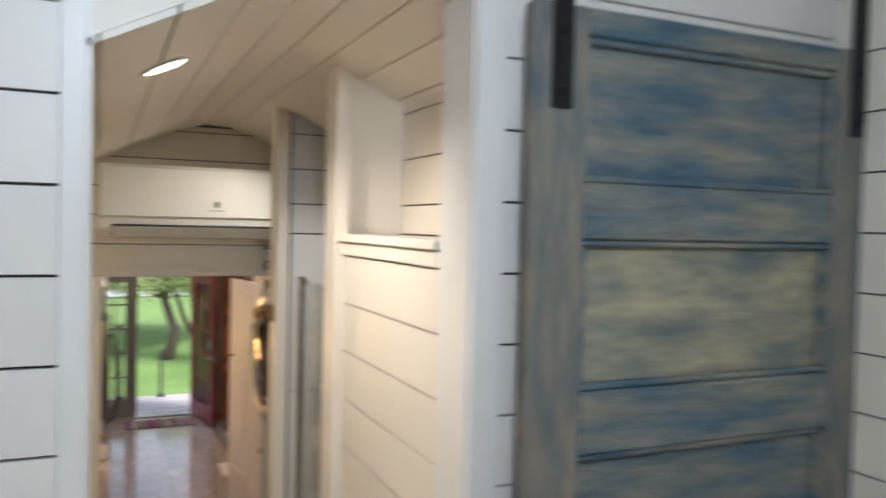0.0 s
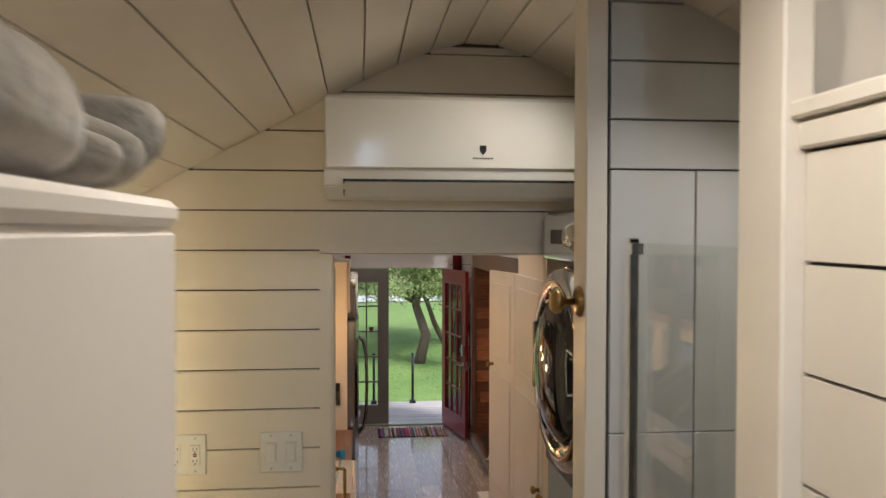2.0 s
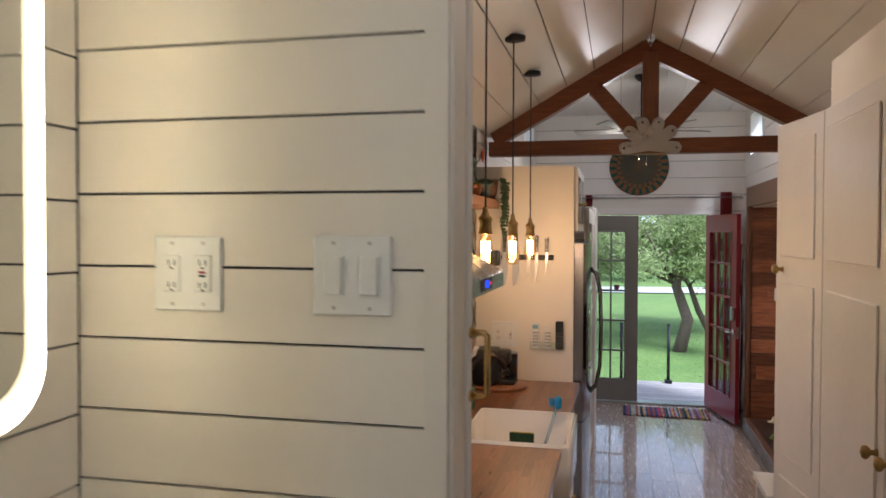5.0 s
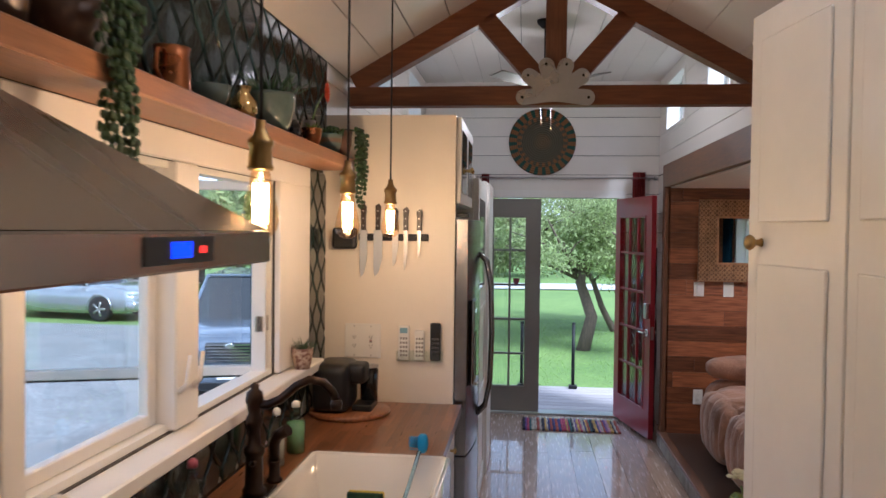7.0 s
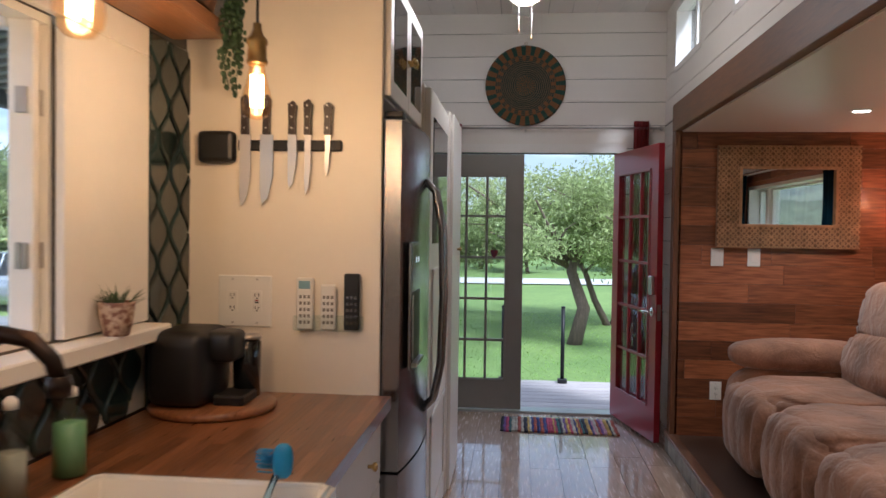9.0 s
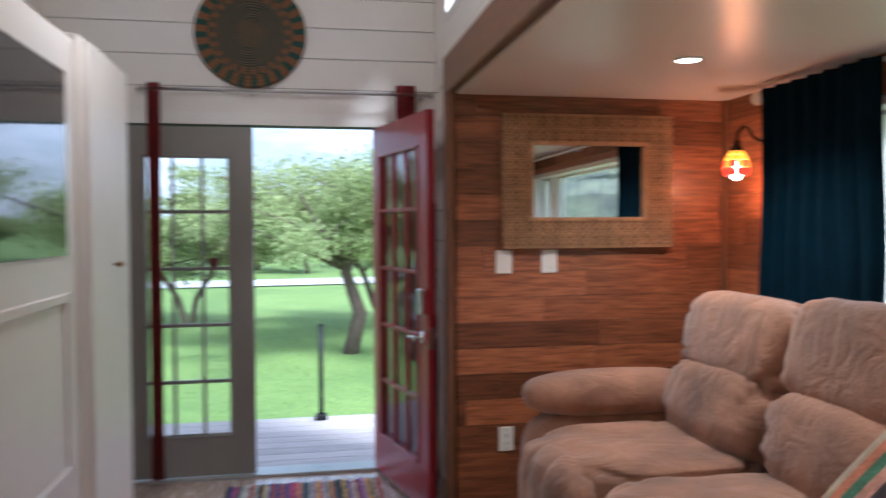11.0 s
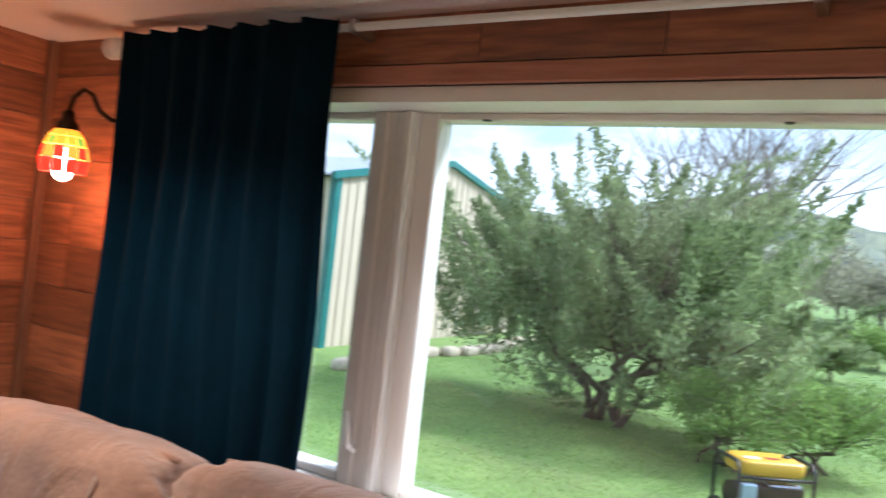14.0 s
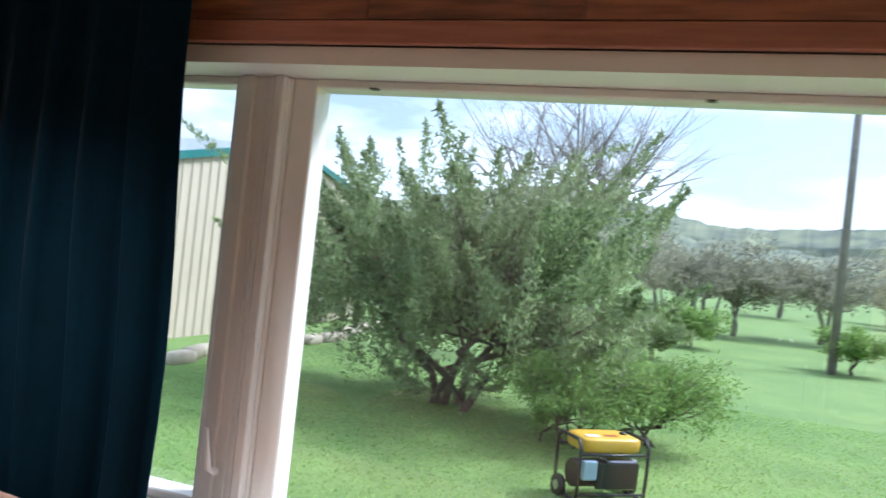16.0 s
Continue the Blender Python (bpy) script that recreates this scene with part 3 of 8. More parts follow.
# ---- bedroom end and bathroom ----
def plate(name, c, n, w, h, label, kind_of="rocker", group=""):
    """A wall plate about c, facing n ('-y', '+y', '-x'), with rockers or sockets."""
    t = thing(name, c, label, "switch" if kind_of == "rocker" else "outlet", group)

    def bx(u0, u1, v0, v1, d0, d1, bev=0.0):
        if n == "-y":
            return box(B(), c[0] + u0, c[0] + u1, c[1] - d1, c[1] - d0, c[2] + v0, c[2] + v1, bev)
        return box(B(), c[0] - d1, c[0] - d0, c[1] + u0, c[1] + u1, c[2] + v0, c[2] + v1, bev)
    body = part("cover", bx(-w / 2, w / 2, -h / 2, h / 2, 0.0, 0.007, 0.003), M_PLASTIC, t)
    gangs = 1 if w < 0.1 else 2
    for g in range(gangs):
        u = (g - (gangs - 1) / 2) * 0.046 * (w / 0.1 if gangs == 2 else 1)
        if kind_of == "rocker":
            part("rocker_frame", bx(u - 0.019, u + 0.019, -0.036, 0.036, 0.007, 0.0095), M_PLASTIC, body)
            part("rocker", bx(u - 0.016, u + 0.016, -0.033, 0.033, 0.0097, 0.014, 0.002), M_PLASTIC, body)
        else:
            part("socket", bx(u - 0.017, u + 0.017, -0.034, 0.034, 0.007, 0.010, 0.002), M_PLASTIC, body)
            for v in (-0.02, 0.02):
                for du in (-0.006, 0.006):
                    part("slot", bx(u + du - 0.0012, u + du + 0.0012, v - 0.005, v + 0.005, 0.0101, 0.0106), M_BLACK, body)
                part("ground_slot", bx(u - 0.0025, u + 0.0025, v - 0.012, v - 0.008, 0.0101, 0.0106), M_BLACK, body)
            if g == gangs - 1 and gangs == 2:
                part("reset_button", bx(u - 0.006, u + 0.006, 0.0005, 0.005, 0.0101, 0.012), M_RED, body)
                part("test_button", bx(u - 0.006, u + 0.006, -0.006, -0.0015, 0.0101, 0.012), M_BLACK, body)
        for v in (-h / 2 + 0.013, h / 2 - 0.013):
            part("screw", bx(u - 0.003, u + 0.003, v - 0.003, v + 0.003, 0.007, 0.0082), M_STEEL, body)
    return t


plate("light_switch", (-0.255, 1.43, 2.465), "-y", 0.085, 0.135, "white single rocker light switch on a board wall")
plate("double_switch", (-0.195, 4.0, 1.784), "-y", 0.142, 0.138, "white double rocker light switch beside a doorway")
plate("double_outlet", (-0.508, 4.0, 1.783), "-y", 0.135, 0.136, "white double wall outlet with a red reset button", "socket")

# remote control hung on the partition
rc = thing("remote_control", (-0.372, 1.43, 2.86), "white remote control in a wall holder", "remote")
body = part("body", box(B(), -0.425, -0.355, 1.405, 1.43, 2.815, 2.985, 0.006), M_PLASTIC, rc)
for r in range(6):
    for c in range(2):
        part("button", box(B(), -0.382 - 0.021 * c, -0.367 - 0.021 * c, 1.403, 1.406, 2.83 + 0.022 * r, 2.841 + 0.022 * r, 0.001), M_GREYD, body)

# sliding barn door with worn blue paint
M_BLUE = mat("worn_blue_paint", (0.065, 0.115, 0.15), 0.6, second=(0.23, 0.22, 0.18), scale=5.0, stretch=(0.8, 1, 4.0), grain=0.35, bump=0.08, bscale=18, detail=9, mottle=0.36)
M_BLUE2 = mat("faded_blue_paint", (0.13, 0.155, 0.155), 0.62, second=(0.40, 0.35, 0.23), scale=4.0, stretch=(0.9, 1, 3.0), grain=0.3, bump=0.08, bscale=18, detail=9, mottle=0.36)
M_BLUE3 = mat("weathered_stile", (0.10, 0.125, 0.135), 0.65, second=(0.25, 0.21, 0.16), scale=8, stretch=(4.5, 1, 0.9), grain=0.25, bump=0.06, bscale=18, detail=9, mottle=0.5)
barn = thing("barn_door", (1.11, 1.37, 1.0), "five-panel sliding barn door with worn blue and cream paint", "door")
for x0, x1 in ((0.67, 0.785), (1.435, 1.55)):
    part("stile", box(B(), x0, x1, 1.35, 1.39, 1.02, 3.12, 0.004), M_BLUE3, barn)
for z0, z1 in ((1.02, 1.20), (1.56, 1.66), (1.98, 2.10), (2.29, 2.41), (2.695, 2.80), (3.07, 3.12)):
    part("rail", box(B(), 0.785, 1.435, 1.352, 1.388, z0, z1, 0.004), M_BLUE, barn)
for z0, z1 in ((1.20, 1.56), (1.66, 1.98), (2.10, 2.29), (2.41, 2.695), (2.80, 3.07)):
    part("panel", box(B(), 0.785, 1.435, 1.379, 1.387, z0, z1), M_BLUE2 if z0 == 2.41 else M_BLUE, barn)
    bm = B()
    for a, b, c, d in ((0.785, 1.435, z0, z0 + 0.014), (0.785, 1.435, z1 - 0.014, z1), (0.785, 0.799, z0 + 0.014, z1 - 0.014), (1.421, 1.435, z0 + 0.014, z1 - 0.014)):
        box(bm, a, b, 1.360, 1.379, c, d, 0.004)
    part("moulding", bm, M_BLUE, barn)
for xs_ in (0.725, 1.49):
    st = part("hanger_strap", box(B(), xs_ - 0.022, xs_ + 0.022, 1.342, 1.349, 2.93, 3.29, 0.002), M_IRON, barn, "black iron hanger strap")
    for zz in (2.96, 3.07):
        part("bolt", cyl(B(), (xs_, 1.335, zz), (xs_, 1.343, zz), 0.011, seg=6), M_IRON, st)
whole("barn_door_track", box(B(), 0.2, 1.52, 1.405, 1.415, 3.27, 3.31, 0.002), M_IRON, "black iron sliding door track on the partition", "rail")

# white cupboard with a towel on it
cb = thing("cupboard", (-0.4, 1.8, 0.98), "tall white painted cupboard beside the passage", "cupboard")
part("body", box(B(), -0.735, -0.071, 1.60, 1.988, 0.98, 2.532, 0.006), M_WHITE, cb)
part("top_board", box(B(), -0.735, -0.069, 1.60, 1.990, 2.532, 2.552, 0.006), M_WHITE, cb)
tw = thing("towel", (-0.3, 1.78, 2.552), "folded grey-brown knitted towel on a cupboard", "towel")
M_TOWEL = mat("knit_towel", (0.34, 0.31, 0.26), 0.95, vary=0.35, scale=14, grain=0.25, bump=0.15, bscale=70, sheen=0.4)


def rumple(k):
    return lambda p: Vector((p.x, p.y + 0.006 * noise.noise((p.x * 14, p.z * 20, k)), p.z + 0.008 * noise.noise((p.x * 11, p.y * 11, k)))) * (1 + 0.035 * noise.noise((p.x * 24, p.y * 24, p.z * 24 + k)))


part("roll", pillow(B(), (-0.314, 1.755, 2.594), (0.48, 0.30, 0.086), 3.6, 56, 22, rumple(1)), M_TOWEL, tw)
for k, (yy, h, xo) in enumerate(((1.895, 0.052, 0.0), (1.922, 0.064, 0.006), (1.950, 0.084, 0.012))):
    part("fold", pillow(B(), (-0.312 + xo, yy, 2.551 + h / 2), (0.47, 0.034, h), 3.0, 44, 16, rumple(k + 4)), M_TOWEL, tw)

# passage wall with its open niche, and the shower behind it
nw = wall_core("wall_niche", "x", 0.612, 0.81, 1.575, 2.36, 0.2, 2.66, [], M_GAP, "cream painted half wall with a ledge")
planks(nw, "x", 0.612, -1, 1.575, 2.25, 0.6, 2.655, 0.134, [], M_CREAM, start=0.6185)
bm = B()
box(bm, 0.80, 0.81, 1.575, 2.305, 2.685, 3.2)
niche_back = setting("wall_niche_back", bm, M_GAP, "cream board back of the niche", "wall")
planks(niche_back, "x", 0.80, -1, 1.575, 2.303, 2.69, 3.15, 0.134, [], M_CREAM, start=2.69 - 0.05)
bm = B()
box(bm, 0.580, 0.80, 1.575, 2.255, 2.664, 2.685, 0.003)
box(bm, 0.590, 0.612, 1.575, 2.252, 2.628, 2.662, 0.003)
setting("trim_ledge", bm, M_CREAM, "cream painted ledge of the niche", "trim")
bm = B()
box(bm, 0.572, 0.612, 2.252, 2.362, 0.2, 3.2, 0.003)
box(bm, 0.612, 0.79, 2.305, 2.36, 2.66, 3.2)
setting("trim_niche_post", bm, M_CREAM, "cream painted post at the end of the half wall", "trim")
sw = wall_core("wall_shower", "y", 3.10, 3.17, 0.63, XR, 0.0, 3.3, [], M_GAP, "grey-white shower wall, boards over large tiles")
M_SHW = mat("shower_paint", (0.60, 0.59, 0.55), 0.4, vary=0.05, scale=3, bump=0.012, bscale=45)
M_SHT = mat("shower_tile", (0.68, 0.67, 0.64), 0.16, vary=0.05, scale=3, bump=0.005, bscale=20, coat=0.3)
planks(sw, "y", 3.10, -1, 0.64, XR, 2.675, 3.2, 0.134, [], M_SHW, start=2.675 - 0.02)
for r in range(8):
    for c in range(4):
        x0 = 0.64 + 0.305 * c - 0.1
        part("tile", box(B(), max(x0, 0.64) + 0.001, min(x0 + 0.302, XR - 0.002), 3.088, 3.10, 2.67 - 0.61 * (r + 1) + 0.003 if r < 4 else 0.1, 2.67 - 0.61 * r, 0.0015), M_SHT, sw) if r < 4 and x0 + 0.302 > 0.66 else None
bm = B()
box(bm, 0.582, 0.632, 3.085, 3.185, 0.2, 3.25, 0.003)
setting("trim_shower_post", bm, M_CREAM, "cream painted end of the shower wall", "trim")
scr = thing("shower_screen", (0.66, 2.7, 0.3), "clear shower screen with a chrome post", "shower screen")
part("pane", box(B(), 0.656, 0.664, 2.37, 2.985, 0.35, 2.505), M_SHGLASS, scr).visible_shadow = False
part("post", box(B(), 0.648, 0.672, 2.985, 3.01, 0.3, 2.515, 0.003), M_CHROME, scr)
part("clip", box(B(), 0.646, 0.674, 2.965, 2.985, 2.48, 2.505, 0.002), M_CHROME, scr)
hk = thing("robe_knob", (0.585, 3.13, 2.365), "aged brass knob with a rosette on a white post", "knob")
ros = part("rosette", lathe(B(), (0.582, 3.13, 2.365), [(0.036, 0.0), (0.036, 0.004), (0.030, 0.006), (0.032, 0.009), (0.024, 0.012), (0.012, 0.014)], 28, (-1, 0, 0)), M_BRASS, hk)
part("knob", lathe(B(), (0.57, 3.13, 2.365), [(0.008, 0.0), (0.008, 0.02), (0.016, 0.03), (0.026, 0.036), (0.028, 0.046), (0.022, 0.056), (0.008, 0.06)], 24, (-1, 0, 0)), M_BRASS, ros)

# front-loading washer with its chrome porthole
wa = thing("washing_machine", (0.98, 3.58, 1.72), "dark grey washing machine with a large chrome door", "washer")
body = part("body", box(B(), 0.70, 1.32, 3.26, 3.94, 1.75, 2.60, 0.015), mat("washer_grey", (0.075, 0.07, 0.068), 0.25, 0.6, vary=0.1, bump=0.005), wa)
door = part("door", lathe(B(), (0.70, 3.60, 2.12), [(0.30, 0.0), (0.305, 0.02), (0.295, 0.045), (0.265, 0.062), (0.235, 0.055), (0.225, 0.04)], 48, (-1, 0, 0)), M_CHROME, wa, "chrome ring of the washer door")
part("porthole", lathe(B(), (0.668, 3.60, 2.12), [(0.226, 0.0), (0.21, 0.025), (0.16, 0.05), (0.09, 0.062), (0.01, 0.066)], 40, (-1, 0, 0)), M_DGLASS, door)
part("handle", box(B(), 0.628, 0.652, 3.79, 3.83, 2.02, 2.24, 0.008), M_BLACK, door)
pan = part("control_panel", box(B(), 0.685, 0.701, 3.29, 3.91, 2.44, 2.585, 0.006), M_CHROME, wa)
part("dial", lathe(B(), (0.686, 3.47, 2.515), [(0.045, 0.0), (0.043, 0.02), (0.034, 0.035), (0.03, 0.05), (0.005, 0.052)], 28, (-1, 0, 0)), M_CHROME, pan)
part("indicator", box(B(), 0.680, 0.686, 3.66, 3.80, 2.49, 2.535, 0.002), M_BLACK, pan)
stand = whole("washer_stand", box(B(), 0.71, 1.32, 3.26, 3.94, 0.21, 1.75, 0.006), mat("stand_blue", (0.35, 0.42, 0.5), 0.4, vary=0.1), "pale blue-grey stand under a washing machine", "stand")

# air conditioner over the doorway
ac = thing("air_conditioner", (0.41, 4.0, 2.65), "white wall-mounted air conditioner over a doorway", "air conditioner")
bm = B()
prism(bm, [(4.0, 2.634), (3.87, 2.634), (3.80, 2.668), (3.788, 2.74), (3.79, 2.935), (3.81, 2.957), (4.0, 2.957)], "x", -0.042, 0.862)
bmesh.ops.bevel(bm, geom=bm.edges[:], offset=0.006, segments=2, affect="EDGES")
body = part("body", bm, M_PLASTIC, ac)
part("front_panel", box(B(), -0.036, 0.856, 3.780, 3.790, 2.726, 2.944, 0.004), mat("ac_gloss", (0.80, 0.78, 0.74), 0.14, vary=0.02, bump=0), ac)
part("slot", box(B(), 0.018, 0.83, 3.783, 3.803, 2.684, 2.692), M_BLACK, body)
part("louvre_gap", prism(B(), [(3.789, 2.688), (3.832, 2.642), (3.845, 2.650), (3.80, 2.69)], "x", 0.018, 0.83), M_BLACK, body)
part("louvre", prism(B(), [(3.784, 2.682), (3.826, 2.640), (3.831, 2.644), (3.789, 2.686)], "x", 0.022, 0.826), M_PLASTIC, body)
bm = prism(B(), [(0.446, 2.800), (0.467, 2.800), (0.467, 2.782), (0.4565, 2.770), (0.446, 2.782)], "y", 3.7785, 3.7802)
part("badge", bm, M_BLACK, body)
for k in range(7):
    part("badge_bar", box(B(), 0.425 + 0.0095 * k, 0.431 + 0.0095 * k, 3.7785, 3.7802, 2.757, 2.762), M_BLACK, body)

# lit mirror over the vanity, soffit above it
bm = prism(B(), [(-0.742, 2.608), (-0.648, 2.650), (-0.60, 2.676), (-0.60, 2.70), (-0.742, 2.72)], "y", 1.575, 3.998)
setting("trim_soffit", bm, M_CREAM, "cream painted soffit over the vanity", "trim")


def rounded(x0, x1, z0, z1, r, seg=8):
    pts = []
    for cx, cz, a0 in ((x1 - r, z1 - r, 0), (x0 + r, z1 - r, 90), (x0 + r, z0 + r, 180), (x1 - r, z0 + r, 270)):
        for k in range(seg + 1):
            a = radians(a0 + 90 * k / seg)
            pts.append((cx + r * math.cos(a), cz + r * math.sin(a)))
    return pts


def ring(bm, outer, inner, axis, a0, a1):
    def at(p, a):
        return {"x": (a, p[0], p[1]), "y": (p[0], a, p[1])}[axis]
    n = len(outer)
    v = [[bm.verts.new(at(p, a)) for p in o] for a in (a0, a1) for o in (outer, inner)]
    for k in range(n):
        j = (k + 1) % n
        bm.faces.new((v[0][k], v[0][j], v[1][j], v[1][k]))
        bm.faces.new((v[2][k], v[2][j], v[3][j], v[3][k]))
        bm.faces.new((v[0][k], v[0][j], v[2][j], v[2][k]))
        bm.faces.new((v[1][k], v[1][j], v[3][j], v[3][k]))
    return bm


MY0, MY1, MZ0, MZ1 = 3.146, 3.782, 1.56, 2.492
lm = thing("lit_mirror", (-0.74, 3.5, 2.0), "rounded rectangular mirror with a glowing border", "mirror")
part("back_box", prism(B(), rounded(MY0 + 0.02, MY1 - 0.02, MZ0 + 0.02, MZ1 - 0.02, 0.07), "x", -0.738, -0.652), M_PLASTIC, lm)
part("mirror_face", prism(B(), rounded(MY0 + 0.036, MY1 - 0.038, MZ0 + 0.042, MZ1 - 0.044, 0.08), "x", -0.652, -0.632), M_MIRROR, lm)
outer_, inner_ = rounded(MY0, MY1, MZ0, MZ1, 0.10), rounded(MY0 + 0.034, MY1 - 0.036, MZ0 + 0.040, MZ1 - 0.042, 0.082)
wide_, slim_ = rounded(MY0 - 0.006, MY1 + 0.006, MZ0 - 0.006, MZ1 + 0.006, 0.104), rounded(MY0 + 0.004, MY1 - 0.004, MZ0 + 0.004, MZ1 - 0.004, 0.097)
part("rim", ring(B(), wide_, inner_, "x", -0.652, -0.640), M_PLASTIC, lm)
part("glowing_edge", ring(B(), outer_, slim_, "x", -0.639, -0.631), M_LEDEDGE, lm, "bright edge of the glass")
part("light_border", ring(B(), slim_, inner_, "x", -0.639, -0.630), M_LED, lm, "frosted glowing border")
vanity = thing("vanity", (-0.5, 3.3, 0.21), "white bathroom vanity cabinet under a mirror", "cabinet")
part("body", box(B(), -0.738, -0.32, 2.75, 3.95, 0.21, 1.02, 0.004), M_WHITE, vanity)
part("top", box(B(), -0.738, -0.30, 2.74, 3.96, 1.02, 1.05, 0.004), M_CERAMIC, vanity)


def downlight(x, y, z, tilt, label, power, colour=PALE, cone=130):
    t = thing("ceiling_light", (x, y, z), label, "light", "recessed ceiling lights")
    ax = Vector((math.sin(tilt), 0, -math.cos(tilt)))
    p = Vector((x, y, z))
    part("rim", lathe(B(), p, [(0.055, -0.002), (0.055, 0.004), (0.046, 0.006), (0.044, 0.002)], 28, ax), M_PLASTIC, t)
    part("diffuser", lathe(B(), p, [(0.043, 0.0), (0.043, 0.003), (0.02, 0.0035)], 28, ax), M_LAMPGLOW, t)
    lamp("ceiling_light_lamp", "SPOT", look(p + ax * 0.02, p + ax), power * 4, colour, radius=0.04, cone=cone)


downlight(0.094, 1.91, arch(0.094) - 0.002, 0.45, "small round recessed light in a board ceiling", 5.2)
# out of view, added only to brighten the shower behind its glass
downlight(1.05, 2.72, arch(1.05) - 0.002, -0.48, "small round recessed light in a board ceiling", 2.6, (1.0, 0.93, 0.84))
downlight(0.70, 3.42, arch(0.70) - 0.002, -0.42, "small round recessed light in a board ceiling", 2.8, (1.0, 0.88, 0.70), 150)
# unseen dome, added as a fill for the daylight from behind in the bedroom
dome = thing("ceiling_light", (0.1, 0.1, 3.38), "unseen frosted dome added to fill the bedroom end with light", "light")
part("base", lathe(B(), (0.1, 0.1, 3.355), [(0.13, 0.0), (0.135, 0.012), (0.13, 0.025)], 32), M_PLASTIC, dome)
part("dome", lathe(B(), (0.1, 0.1, 3.30), [(0.005, 0.0), (0.06, 0.010), (0.10, 0.032), (0.12, 0.055)], 32), glow("fill_dome_glow", (0.92, 0.96, 1.0), 5), dome).visible_shadow = False
lamp("bedroom_fill_light", "POINT", pose(0.1, 0.1, 3.25), 30, (0.74, 0.87, 1.0), radius=0.1)

# ---- kitchen ----
downlight(0.72, 5.55, 3.16 - 0.578 * 0.28 - 0.004, -0.52, "small round recessed light in a board ceiling", 4.5, (1.0, 0.84, 0.66), 150)
base_cab = []
for k, (y0, y1) in enumerate(((5.32, 6.05), (6.78, 7.62))):
    t = thing("base_cabinet", (-0.3, (y0 + y1) / 2, 0.0), "grey-white painted base cabinet with drawers", "cabinet", "kitchen base cabinets")
    part("body", box(B(), XL + 0.01, -0.04, y0, y1, 0.1, 0.874, 0.002), M_WHITE, t)
    part("plinth", box(B(), XL + 0.01, -0.09, y0, y1, 0.0, 0.1), M_GREYD, t)
    for z0, z1 in ((0.12, 0.40), (0.41, 0.64), (0.65, 0.86)):
        d = part("drawer_front", box(B(), -0.04, -0.02, y0 + 0.005, y1 - 0.005, z0, z1, 0.003), M_WHITE, t)
        for yk in (y0 + 0.25 * (y1 - y0), y0 + 0.75 * (y1 - y0)):
            part("knob", lathe(B(), (-0.02, yk, (z0 + z1) / 2), [(0.006, 0), (0.006, 0.012), (0.013, 0.018), (0.014, 0.024), (0.004, 0.03)], 14, (1, 0, 0)), M_GOLD, d)
t = thing("sink_cabinet", (-0.3, 6.42, 0.0), "white painted cabinet under the sink", "cabinet", "kitchen base cabinets")
part("body", box(B(), XL + 0.01, -0.04, 6.06, 6.77, 0.1, 0.66, 0.002), M_WHITE, t)
for y0 in (6.07, 6.42):
    d = part("door", box(B(), -0.04, -0.02, y0, y0 + 0.34, 0.12, 0.65, 0.003), M_WHITE, t)
    part("knob", lathe(B(), (-0.02, 6.38 if y0 < 6.2 else 6.45, 0.58), [(0.006, 0), (0.006, 0.012), (0.013, 0.018), (0.014, 0.024), (0.004, 0.03)], 14, (1, 0, 0)), M_GOLD, d)

# butcher-block worktop of long staves, with the sink cut in
wt = thing("worktop", (-0.33, 6.5, 0.875), "oiled butcher-block worktop of brown staves", "worktop")
SK = (-0.47, 0.045, 6.10, 6.75)
x = XL + 0.005
while x < 0.008:
    y = 5.30 - 0.6 * random.random()
    x1 = min(x + 0.036, 0.012)
    while y < 7.62:
        w = 0.35 + 0.5 * random.random()
        for s0, s1 in cut(max(y, 5.30), min(y + w, 7.622), 0, 1, [(SK[2], SK[3], -1, 2)] if x1 > SK[0] else []):
            part("stave", box(B(), x, x1 - 0.0003, s0, s1 - 0.0003, 0.876, 0.915), M_BUTCHER, wt)
        y += w
    x += 0.036
sk = thing("farmhouse_sink", (-0.2, 6.42, 0.68), "white ceramic farmhouse sink set in a wooden worktop", "sink")
x0, x1, y0, y1 = SK
bm = B()
oz, iz, wl2 = 0.93, 0.72, 0.026
outer = [(x0, y0), (x1, y0), (x1, y1), (x0, y1)]
inner = [(x0 + wl2, y0 + wl2), (x1 - wl2, y0 + wl2), (x1 - wl2, y1 - wl2), (x0 + wl2, y1 - wl2)]
ob_, ot = [bm.verts.new((*p, 0.67)) for p in outer], [bm.verts.new((*p, oz)) for p in outer]
it, ib = [bm.verts.new((*p, oz)) for p in inner], [bm.verts.new((p[0] * 0.96 + -0.2125 * 0.04, p[1] * 0.96 + 6.425 * 0.04, iz)) for p in inner]
for k in range(4):
    j = (k + 1) % 4
    bm.faces.new((ob_[k], ob_[j], ot[j], ot[k]))
    bm.faces.new((ot[k], ot[j], it[j], it[k]))
    bm.faces.new((it[k], it[j], ib[j], ib[k]))
bm.faces.new(ib)
bm.faces.new(ob_[::-1])
bmesh.ops.bevel(bm, geom=bm.edges[:], offset=0.009, segments=3, affect="EDGES")
for f in bm.faces:
    f.smooth = True
part("basin", bm, M_CERAMIC, sk)
part("drain", lathe(B(), (-0.21, 6.42, 0.721), [(0.045, 0), (0.045, 0.003), (0.03, 0.003), (0.028, 0.001)], 20), M_STEEL, sk)
sp = thing("sponge", (-0.2, 6.5, 0.83), "yellow and green scouring sponge in a sink rack", "sponge")
